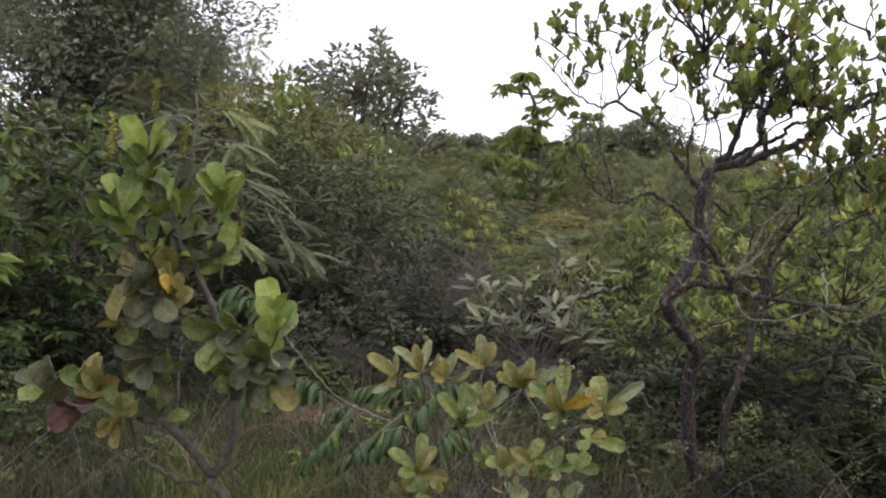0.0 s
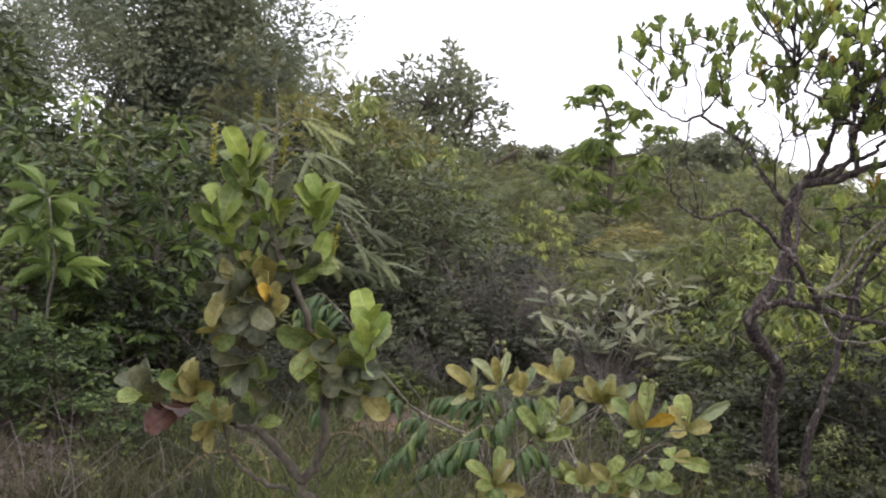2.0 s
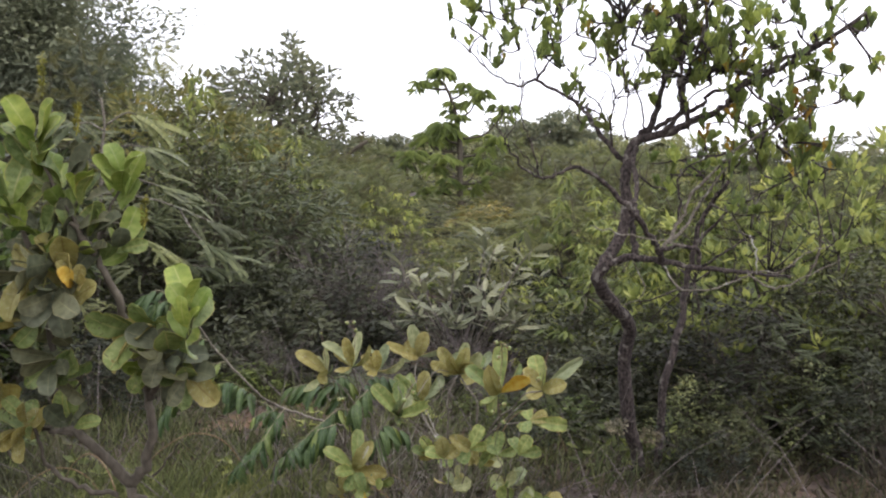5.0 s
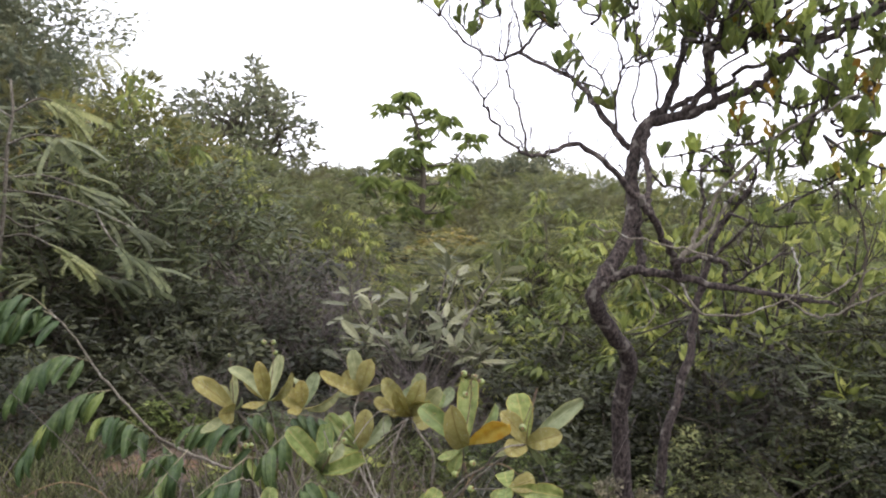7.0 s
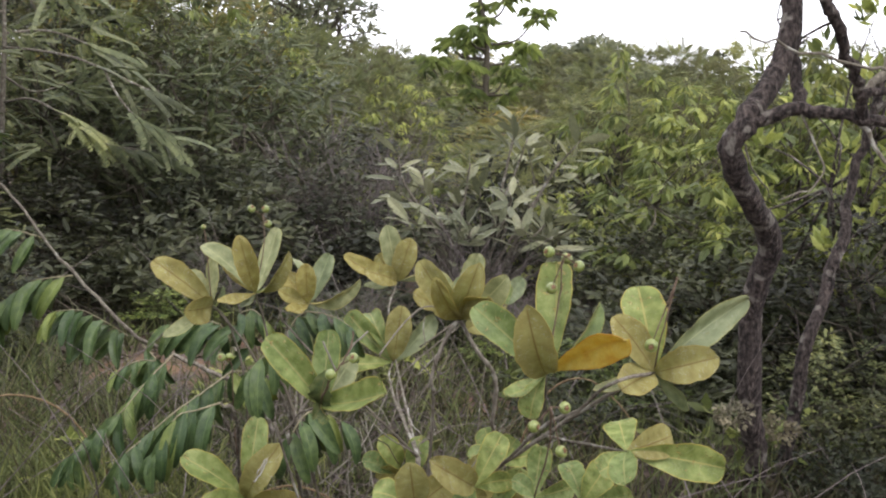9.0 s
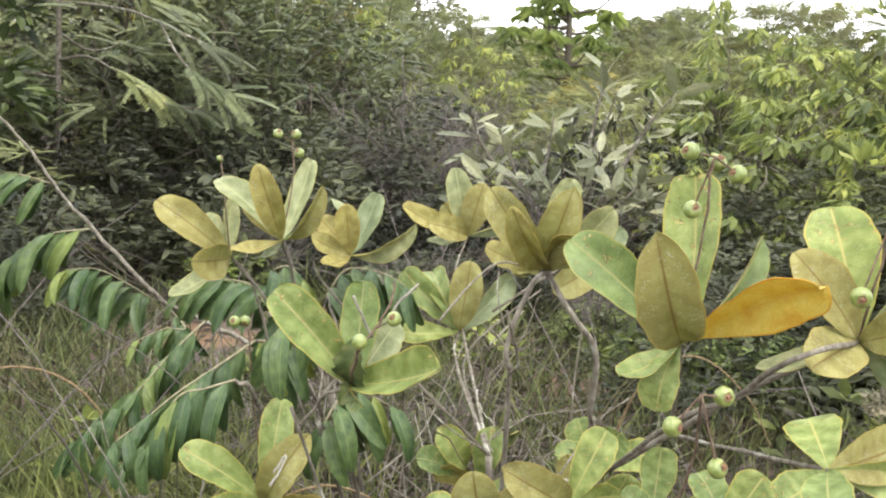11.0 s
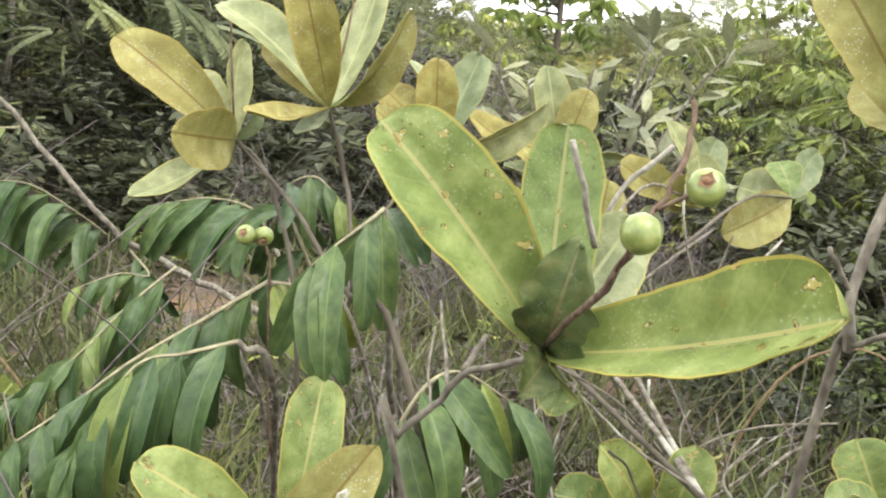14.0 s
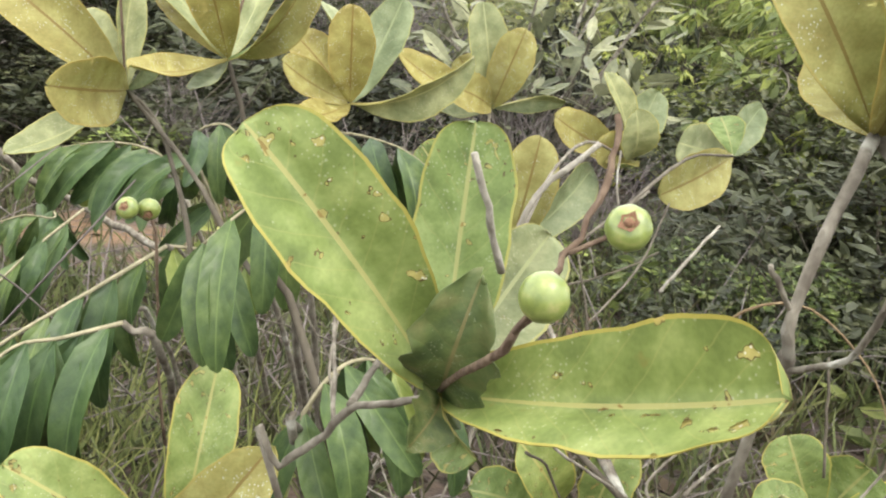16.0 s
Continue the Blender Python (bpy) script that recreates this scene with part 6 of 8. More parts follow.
tree_tuft((1.506, 3.900, 2.008), 123)
tree_tuft((1.211, 4.000, 1.825), 124)
tree_tuft((1.314, 3.950, 1.780), 125)
tree_tuft((1.404, 3.900, 1.828), 126)
tree_tuft((1.518, 3.850, 1.863), 127)
tree_tuft((1.605, 3.800, 1.926), 128)
tree_tuft((1.690, 3.800, 1.998), 129)
tree_tuft((1.784, 3.750, 1.910), 130)
tree_tuft((1.457, 3.900, 1.714), 131)
tree_tuft((1.550, 3.850, 1.737), 132)
tree_tuft((1.647, 3.800, 1.667), 133)
tree_tuft((1.735, 3.800, 1.707), 134)
tree_tuft((1.748, 3.800, 1.823), 135)
tree_tuft((1.845, 3.750, 1.719), 136)
tree_tuft((1.522, 3.900, 1.608), 137)
tree_tuft((1.639, 3.850, 1.618), 138)
tree_tuft((1.241, 4.100, 2.179), 139)
tree_tuft((1.372, 4.000, 2.168), 140)
tree_tuft((1.517, 3.900, 2.179), 141)
tree_tuft((1.657, 3.850, 2.133), 142)
tree_tuft((1.797, 3.800, 2.066), 143)
tree_tuft((1.959, 3.800, 2.007), 144)
tree_tuft((1.968, 3.750, 1.852), 145)
tree_tuft((1.316, 4.000, 2.321), 146)
tree_tuft((1.483, 3.900, 2.329), 147)
tree_tuft((1.689, 3.900, 2.315), 148)
tree_tuft((1.327, 4.100, 1.952), 149)
tree_tuft((1.216, 4.200, 1.911), 150)
tree_tuft((1.596, 3.900, 2.029), 151)
tree_tuft((1.473, 4.000, 2.059), 152)
tree_tuft((1.425, 4.100, 1.921), 153)
tree_tuft((1.528, 4.050, 1.885), 154)
tree_tuft((1.287, 4.000, 2.042), 155)
tree_tuft((1.171, 4.150, 2.010), 156)
tree_tuft((1.701, 3.900, 1.867), 157)
tree_tuft((1.895, 3.800, 1.962), 158)
tree_tuft((1.300, 4.150, 1.886), 159)
tree_tuft((1.622, 4.000, 1.952), 160)
tree_tuft((1.786, 3.900, 1.958), 161)
tree_tuft((1.311, 3.900, 1.843), 162)
tree_tuft((1.374, 3.850, 1.982), 163)
tree_tuft((1.155, 3.950, 2.042), 164)

# shrub with round dusty leaves
round_leaved_shrub = tagged(new("round_leaved_shrub"), "open shrub with large round grey-green and lime leaves", "shrub")
stem_part(round_leaved_shrub, "trunk", [(-0.440, 2.160, -0.080), (-0.452, 2.160, 0.619), (-0.502, 2.158, 0.782)], 0.0150, 0.0120, TWIG_DARK, 0.003, 1, 7, 5, 0.12)
stem_part(round_leaved_shrub, "branch", [(-0.502, 2.158, 0.782), (-0.545, 2.120, 0.857), (-0.616, 2.120, 0.924), (-0.633, 2.120, 0.986), (-0.633, 2.080, 1.104), (-0.648, 2.050, 1.248), (-0.667, 2.040, 1.352)], 0.0120, 0.0050, TWIG_DARK, 0.003, 2, 7, 5, 0.12)
stem_part(round_leaved_shrub, "branch", [(-0.610, 2.120, 0.906), (-0.678, 2.130, 0.921), (-0.739, 2.135, 0.950), (-0.823, 2.140, 0.978), (-0.920, 2.150, 1.011)], 0.0062, 0.0034, TWIG_DARK, 0.003, 3, 7, 5, 0.12)
stem_part(round_leaved_shrub, "branch", [(-0.529, 2.150, 0.762), (-0.608, 2.130, 0.793), (-0.664, 2.120, 0.849), (-0.680, 2.100, 0.929)], 0.0062, 0.0034, TWIG_DARK, 0.003, 4, 7, 5, 0.12)
stem_part(round_leaved_shrub, "branch", [(-0.502, 2.158, 0.782), (-0.467, 2.150, 0.836), (-0.450, 2.140, 0.921), (-0.451, 2.130, 0.986), (-0.385, 2.050, 1.066), (-0.338, 1.960, 1.165)], 0.0120, 0.0055, TWIG_DARK, 0.003, 5, 7, 5, 0.12)
stem_part(round_leaved_shrub, "branch", [(-0.451, 2.130, 0.974), (-0.482, 2.100, 1.102), (-0.487, 2.060, 1.181), (-0.524, 2.050, 1.263), (-0.560, 2.040, 1.332), (-0.598, 2.040, 1.359)], 0.0105, 0.0045, TWIG_DARK, 0.003, 6, 7, 5, 0.12)
stem_part(round_leaved_shrub, "branch", [(-0.549, 2.040, 1.315), (-0.571, 2.040, 1.360), (-0.639, 2.035, 1.504)], 0.0062, 0.0034, TWIG_DARK, 0.003, 7, 7, 5, 0.12)
stem_part(round_leaved_shrub, "branch", [(-0.529, 2.050, 1.274), (-0.514, 2.060, 1.354), (-0.485, 2.080, 1.423)], 0.0040, 0.0025, TWIG_DARK, 0.003, 8, 7, 5, 0.12)
stem_part(round_leaved_shrub, "branch", [(-0.453, 2.140, 0.807), (-0.413, 2.120, 0.852), (-0.388, 2.100, 0.890)], 0.0030, 0.0020, TWIG_DARK, 0.003, 9, 7, 5, 0.12)
stem_part(round_leaved_shrub, "branch", [(-0.615, 2.100, 0.979), (-0.586, 2.080, 1.015), (-0.560, 2.050, 1.049)], 0.0030, 0.0020, TWIG_DARK, 0.003, 10, 7, 5, 0.12)
stem_part(round_leaved_shrub, "branch", [(-0.781, 2.200, 0.855), (-0.739, 2.200, 0.810), (-0.716, 2.200, 0.726)], 0.0030, 0.0020, TWIG_DARK, 0.003, 11, 7, 5, 0.12)
leaf_whorl(round_leaved_shrub, ROUND, (-0.637, 2.035, 1.507), 90, 6, 0.085, ("lime", "lime", "green"), 1.00, 100)
leaf_whorl(round_leaved_shrub, ROUND, (-0.688, 2.030, 1.408), 100, 7, 0.085, ("lime", "green", "lime"), 1.60, 101)
leaf_whorl(round_leaved_shrub, ROUND, (-0.592, 2.060, 1.432), 90, 8, 0.085, ("grey", "lime", "green", "grey"), 2.40, 102)
leaf_whorl(round_leaved_shrub, ROUND, (-0.550, 2.050, 1.411), 60, 5, 0.075, ("grey", "lime", "green", "grey"), 2.20, 103)
leaf_whorl(round_leaved_shrub, ROUND, (-0.484, 2.080, 1.440), 80, 5, 0.072, ("lime", "lime", "lime"), 1.40, 104)
leaf_whorl(round_leaved_shrub, ROUND, (-0.635, 2.050, 1.335), 120, 8, 0.075, ("green", "grey", "lime"), 2.80, 105)
leaf_whorl(round_leaved_shrub, ROUND, (-0.534, 2.050, 1.331), 30, 5, 0.070, ("grey", "green", "lime"), 2.40, 106)
leaf_whorl(round_leaved_shrub, ROUND, (-0.486, 2.060, 1.303), 20, 4, 0.070, ("grey", "green", "lime"), 1.60, 107)
leaf_whorl(round_leaved_shrub, ROUND, (-0.334, 1.950, 1.195), 85, 5, 0.080, ("lime", "lime", "green"), 1.50, 108)
leaf_whorl(round_leaved_shrub, ROUND, (-0.583, 2.040, 1.262), 80, 5, 0.085, ("grey", "ochre"), 2.00, 109)
leaf_whorl(round_leaved_shrub, ROUND, (-0.654, 2.000, 1.254), 250, 5, 0.085, ("grey", "grey", "ochre"), 2.40, 110)
leaf_whorl(round_leaved_shrub, ROUND, (-0.600, 2.000, 1.210), 270, 5, 0.080, ("grey", "grey", "green"), 2.20, 111)
leaf_whorl(round_leaved_shrub, ROUND, (-0.561, 2.000, 1.234), 60, 2, 0.060, ("yellow", "ochre"), 1.00, 112)
leaf_whorl(round_leaved_shrub, ROUND, (-0.657, 2.040, 1.157), 240, 4, 0.070, ("ochre", "grey", "green"), 2.00, 113)
leaf_whorl(round_leaved_shrub, ROUND, (-0.622, 2.050, 1.074), 260, 5, 0.085, ("grey", "grey", "green"), 1.60, 114)
leaf_whorl(round_leaved_shrub, ROUND, (-0.614, 2.060, 1.037), 300, 3, 0.070, ("green", "grey"), 1.60, 115)
leaf_whorl(round_leaved_shrub, ROUND, (-0.463, 2.030, 1.134), 210, 5, 0.085, ("grey", "green", "ochre"), 2.40, 116)
leaf_whorl(round_leaved_shrub, ROUND, (-0.401, 2.000, 1.106), 250, 6, 0.080, ("grey", "grey", "green"), 3.00, 117)
leaf_whorl(round_leaved_shrub, ROUND, (-0.356, 1.970, 1.118), 20, 6, 0.080, ("grey", "lime", "green", "grey"), 2.80, 118)
leaf_whorl(round_leaved_shrub, ROUND, (-0.350, 2.000, 1.049), 280, 5, 0.085, ("grey", "green", "ochre"), 2.00, 119)
leaf_whorl(round_leaved_shrub, ROUND, (-0.456, 2.100, 1.042), 260, 4, 0.060, ("lime", "green"), 1.80, 120)
leaf_whorl(round_leaved_shrub, ROUND, (-0.768, 2.120, 0.996), 140, 5, 0.085, ("green", "grey", "ochre"), 2.20, 121)
leaf_whorl(round_leaved_shrub, ROUND, (-0.810, 2.135, 0.930), 200, 4, 0.085, ("rust", "rust"), 1.80, 122)
leaf_whorl(round_leaved_shrub, ROUND, (-0.882, 2.140, 0.977), 150, 5, 0.080, ("grey", "green", "grey"), 2.20, 123)
leaf_whorl(round_leaved_shrub, ROUND, (-0.692, 2.100, 0.941), 90, 4, 0.065, ("green", "ochre"), 1.80, 124)
leaf_whorl(round_leaved_shrub, ROUND, (-0.604, 2.100, 0.942), 60, 4, 0.070, ("green", "grey"), 2.00, 125)
leaf_whorl(round_leaved_shrub, ROUND, (-0.704, 2.100, 0.917), 260, 2, 0.060, ("ochre",), 1.00, 126)

# yellow-green flower spikes above the upper leaves
SPIKE = foliage("yellow_green_flower_buds", [(0.150, 0.165, 0.030), (0.230, 0.235, 0.045), (0.300, 0.270, 0.060)], 0.6, 0.3, 30.0)
k_rng = np.random.default_rng(17)
for kx, ky, kz, long in [(-0.623, 2.04, 1.590, 0.085), (-0.714, 2.04, 1.500, 0.095), (-0.437, 2.04, 1.335, 0.065), (-0.566, 2.06, 1.520, 0.060)]:
    top = np.array([kx + 0.004, ky, kz + long])
    spike = stem_part(round_leaved_shrub, "flower_spike", [(kx, ky, kz), (kx + 0.006, ky, kz + long * 0.5), tuple(top)], 0.0016, 0.0009, SPIKE, sides=5, steps=3)
    q = k_rng.uniform(0.15, 1.0, 90)[:, None]
    d = unit(k_rng.normal(0, 1, (90, 3)))
    v, f = spread(CHIP_V, CHIP_F, np.array([kx, ky, kz]) + q * (0.004, 0, long) + d * 0.002, unit(d + (0, 0, 0.5)), unit(k_rng.normal(0, 1, (90, 3))), k_rng.uniform(0.005, 0.010, 90), 1.6)
    part("blossom", mesh_of("blossom", v, f, SPIKE), spike)

# shrub with hanging pinnate leaves
LEAFLETS = [blade_mesh("leaflet", k, k, a, fo, wv, 0.36, s, 11, 4, 0.42) for k, a, fo, wv, s in [("leaflet", 1.6, 0.25, 0.3, 31), ("leaflet", 2.2, 0.3, 0.4, 32), ("leaflet", 1.2, 0.2, 0.4, 33), ("leaflet_young", 1.8, 0.25, 0.3, 34)]]
pinnate_shrub = tagged(new("pinnate_shrub"), "slender shrub with arching stems and hanging pinnate leaves", "shrub")


def hanging_frond(thing, points, pairs, length, seed, droop):
    """A pinnate leaf: a bent rachis from which paired leaflets hang."""
    g = np.random.default_rng(seed + 70)
    near = points[0][1] < 4.0
    pairs = round(pairs * (0.88 if near else 1.0))
    line = smooth_path(points, 6)
    v, f = tube(line, np.linspace(0.0022, 0.0009, len(line)), 5)
    rib = part("frond", mesh_of("frond", v, f, FROND_RIB, True), thing)
    way = unit(np.gradient(line, axis=0))
    for i in range(pairs):
        s = (0.08 + 0.92 * i / (pairs - 1)) * (len(line) - 1)
        k = min(int(s), len(line) - 2)
        p = Vector(line[k] * (1 - s + k) + line[k + 1] * (s - k))
        w = Vector(way[k])
        side = w.cross(Vector((0, 0, 1))).normalized()
        young = g.uniform() < 0.02 + 0.3 * (i > pairs - 2)
        for sign in (-1, 1):
            d = (Vector((0, 0, -1.0)) * droop + side * sign * g.uniform(0.15, 0.55) + w * (g.uniform(0.15, 0.4) if near else g.uniform(0.45, 0.8)) + Vector(g.normal(0, 0.13, 3))).normalized()
            long = 1.28 * length * g.uniform(0.85, 1.15) * (0.72 + 0.28 * math.sin(math.pi * min(1.0, 0.2 + i / pairs)))
            face = Vector((g.normal(0, 0.22) + 0.15 * sign, -1.0, g.uniform(0.1, 0.5)))
            ob = new("leaflet", LEAFLETS[3 if young or g.uniform() < 0.03 else int(g.integers(0, 3))])
            ob.parent = rib
            ob.matrix_basis = blade_pose(p, p + d * long, face, long * (g.uniform(0.23, 0.275) if near else g.uniform(0.21, 0.26)))


FROND_RIB = bark("pale_rachis", (0.150, 0.135, 0.085), (0.290, 0.262, 0.170), 120, 0.1)
stem_part(pinnate_shrub, "stem", [(-0.050, 4.500, -0.080), (-0.135, 4.420, 0.237), (-0.271, 4.500, 0.284), (-0.413, 4.600, 0.310), (-0.505, 4.510, 0.398), (-0.644, 4.500, 0.551), (-0.720, 4.480, 0.655), (-0.758, 4.470, 0.724), (-0.860, 4.460, 0.835)], 0.0075, 0.0030, TWIG, 0.002, 41, 7, 5, 0.08)
hanging_frond(pinnate_shrub, [(-0.861, 4.460, 0.834), (-0.929, 4.440, 0.889), (-0.989, 4.420, 0.856), (-1.027, 4.400, 0.815)], 7, 0.080, 17, 0.95)
hanging_frond(pinnate_shrub, [(-0.800, 4.470, 0.777), (-0.867, 4.450, 0.829), (-0.937, 4.420, 0.834), (-0.999, 4.400, 0.792), (-1.055, 4.380, 0.717)], 11, 0.095, 16, 0.95)
hanging_frond(pinnate_shrub, [(-0.119, 3.860, 0.491), (-0.166, 3.800, 0.465), (-0.215, 3.740, 0.438), (-0.250, 3.700, 0.411), (-0.285, 3.660, 0.387)], 11, 0.085, 1, 1.00)
hanging_frond(pinnate_shrub, [(-0.372, 4.450, 0.351), (-0.417, 4.350, 0.307), (-0.462, 4.250, 0.250), (-0.520, 4.200, 0.208), (-0.543, 4.150, 0.182)], 10, 0.105, 2, 0.95)
hanging_frond(pinnate_shrub, [(-0.123, 3.880, 0.485), (-0.089, 3.900, 0.478), (-0.053, 3.920, 0.461)], 5, 0.085, 3, 1.00)
hanging_frond(pinnate_shrub, [(-0.177, 4.200, 0.463), (-0.206, 4.200, 0.503), (-0.262, 4.200, 0.512), (-0.324, 4.200, 0.499)], 9, 0.090, 4, 0.95)
hanging_frond(pinnate_shrub, [(-0.644, 4.500, 0.551), (-0.752, 4.470, 0.531), (-0.847, 4.440, 0.444), (-0.908, 4.400, 0.339)], 12, 0.105, 5, 0.95)
hanging_frond(pinnate_shrub, [(-0.719, 4.480, 0.654), (-0.807, 4.450, 0.677), (-0.888, 4.420, 0.635), (-0.944, 4.400, 0.557)], 11, 0.100, 6, 0.95)
hanging_frond(pinnate_shrub, [(-0.003, 3.750, 0.594), (-0.011, 3.720, 0.589), (-0.035, 3.700, 0.570), (-0.054, 3.680, 0.553)], 5, 0.085, 7, 1.00)
hanging_frond(pinnate_shrub, [(-0.521, 4.550, 0.372), (-0.554, 4.500, 0.416), (-0.612, 4.450, 0.465), (-0.662, 4.400, 0.474)], 9, 0.105, 8, 0.95)
hanging_frond(pinnate_shrub, [(-0.482, 4.560, 0.344), (-0.431, 4.500, 0.319), (-0.463, 4.450, 0.331), (-0.508, 4.400, 0.318)], 7, 0.070, 9, 1.00)
hanging_frond(pinnate_shrub, [(0.026, 3.650, 0.429), (0.049, 3.660, 0.468), (0.077, 3.680, 0.474), (0.120, 3.700, 0.446)], 7, 0.085, 10, 1.00)
hanging_frond(pinnate_shrub, [(-0.106, 4.100, 0.449), (-0.145, 4.100, 0.541), (-0.109, 4.080, 0.571), (-0.075, 4.060, 0.550)], 6, 0.080, 11, 1.00)
hanging_frond(pinnate_shrub, [(-0.019, 4.000, 0.541), (0.015, 4.000, 0.587), (0.082, 3.980, 0.586), (0.123, 3.960, 0.568)], 7, 0.085, 12, 1.00)
hanging_frond(pinnate_shrub, [(-0.115, 3.700, 0.477), (-0.153, 3.680, 0.469), (-0.189, 3.660, 0.461), (-0.222, 3.620, 0.408)], 8, 0.090, 13, 1.00)
hanging_frond(pinnate_shrub, [(-0.251, 4.100, 0.307), (-0.302, 4.000, 0.305), (-0.362, 3.950, 0.245)], 6, 0.080, 14, 1.00)
stem_part(pinnate_shrub, "stem", [(-0.050, 4.500, -0.080), (-0.070, 4.200, 0.261), (-0.100, 4.000, 0.419), (-0.121, 3.870, 0.488)], 0.0050, 0.0030, TWIG, 0.002, 42, 7, 5, 0.08)
stem_part(pinnate_shrub, "stem", [(0.050, 4.200, -0.080), (0.013, 3.800, 0.425), (0.007, 3.760, 0.550), (-0.003, 3.750, 0.594)], 0.0040, 0.0030, TWIG, 0.002, 43, 7, 5, 0.08)
stem_part(pinnate_shrub, "stem", [(0.050, 4.300, -0.080), (-0.036, 4.100, 0.351), (-0.106, 4.100, 0.449)], 0.0040, 0.0030, TWIG, 0.002, 44, 7, 5, 0.08)
stem_part(pinnate_shrub, "stem", [(0.050, 4.100, -0.080), (0.028, 3.650, 0.413), (0.026, 3.650, 0.429)], 0.0040, 0.0030, TWIG, 0.002, 45, 7, 5, 0.08)
stem_part(pinnate_shrub, "stem", [(0.050, 4.200, -0.080), (0.009, 3.950, 0.449), (-0.019, 4.000, 0.541)], 0.0040, 0.0030, TWIG, 0.002, 46, 7, 5, 0.08)
stem_part(pinnate_shrub, "stem", [(-0.150, 4.200, -0.080), (-0.088, 3.750, 0.407), (-0.115, 3.700, 0.477)], 0.0040, 0.0030, TWIG, 0.002, 47, 7, 5, 0.08)
stem_part(pinnate_shrub, "stem", [(-0.150, 4.400, -0.080), (-0.191, 4.150, 0.296), (-0.251, 4.100, 0.307)], 0.0040, 0.0030, TWIG, 0.002, 48, 7, 5, 0.08)
stem_part(pinnate_shrub, "stem", [(-0.050, 4.400, -0.080), (-0.147, 4.200, 0.385), (-0.177, 4.200, 0.463)], 0.0040, 0.0030, TWIG, 0.002, 49, 7, 5, 0.08)

# fruiting shrub with large obovate leaves
fruiting_shrub = tagged(new("fruiting_shrub"), "shrub with large leathery green and ochre leaves and round green berries", "shrub")
rosette(fruiting_shrub, LONG, (0.103, 3.374, 0.592), [
    ("green", (0.013, 3.374, 0.698), 0.050, (0.30, -0.90, 0.25), 0),
    ("green", (0.108, 3.424, 0.701), 0.044, (-0.00, -0.91, 0.42), 1),
    ("green", (0.204, 3.274, 0.646), 0.050, (-0.64, -0.48, 0.62), 2),
    ("pale", (0.148, 3.419, 0.655), 0.045, (0.19, -0.86, 0.47), 1),
    ("spent", (0.111, 3.354, 0.652), 0.036, (-0.25, -0.95, -0.15), 0),
    ("green", (0.118, 3.345, 0.577), 0.026, (-0.55, -0.75, -0.25), 3),
    ("spent", (0.090, 3.350, 0.577), 0.022, (0.30, -0.80, 0.50), 0),
])
rosette(fruiting_shrub, OBOVATE, (-0.063, 3.800, 0.675), [
    ("ochre", (-0.089, 3.750, 0.797), 0.043, (0.24, -0.92, -0.33), 0),
    ("pale", (-0.033, 3.900, 0.792), 0.037, (0.01, -0.76, 0.65), 1),
    ("ochre", (0.004, 3.770, 0.766), 0.032, (0.43, -0.72, -0.55), 2),
    ("pale", (-0.178, 3.850, 0.759), 0.043, (0.23, -0.67, 0.71), 0),
    ("ochre", (-0.123, 3.730, 0.669), 0.033, (0.17, -0.23, 0.96), 1),
    ("ochre", (-0.130, 3.860, 0.731), 0.037, (-0.29, -0.81, 0.51), 0),
    ("pale", (-0.085, 3.770, 0.651), 0.028, (-0.39, -0.38, 0.84), 1),
])
rosette(fruiting_shrub, OBOVATE, (-0.161, 3.870, 0.629), [
    ("ochre", (-0.282, 3.870, 0.720), 0.055, (0.29, -0.87, 0.39), 0),
    ("pale", (-0.227, 3.930, 0.685), 0.045, (-0.08, -0.72, 0.69), 0),
    ("ochre", (-0.193, 3.760, 0.643), 0.058, (0.95, -0.29, -0.09), 0),
    ("pale", (-0.249, 3.820, 0.572), 0.035, (-0.17, -0.60, 0.78), 1),
    ("pale", (-0.169, 3.920, 0.727), 0.028, (0.66, -0.64, 0.38), 1),
    ("pale", (-0.142, 3.890, 0.665), 0.028, (0.90, -0.35, -0.27), 0),
])
rosette(fruiting_shrub, OBOVATE, (0.036, 3.870, 0.640), [
    ("ochre", (0.032, 3.850, 0.727), 0.041, (0.04, -0.97, -0.22), 0),
    ("pale", (0.075, 3.930, 0.735), 0.042, (-0.01, -0.84, 0.54), 1),
    ("pale", (-0.001, 3.920, 0.724), 0.033, (0.74, -0.38, 0.55), 0),
    ("pale", (0.142, 3.870, 0.694), 0.037, (0.28, -0.78, -0.55), 2),
    ("ochre", (-0.023, 3.840, 0.674), 0.033, (0.58, -0.72, 0.38), 1),
    ("ochre", (0.002, 3.810, 0.636), 0.033, (0.28, -0.21, 0.94), 1),
    ("ochre", (-0.024, 3.920, 0.692), 0.037, (-0.05, -0.75, 0.66), 0),
])
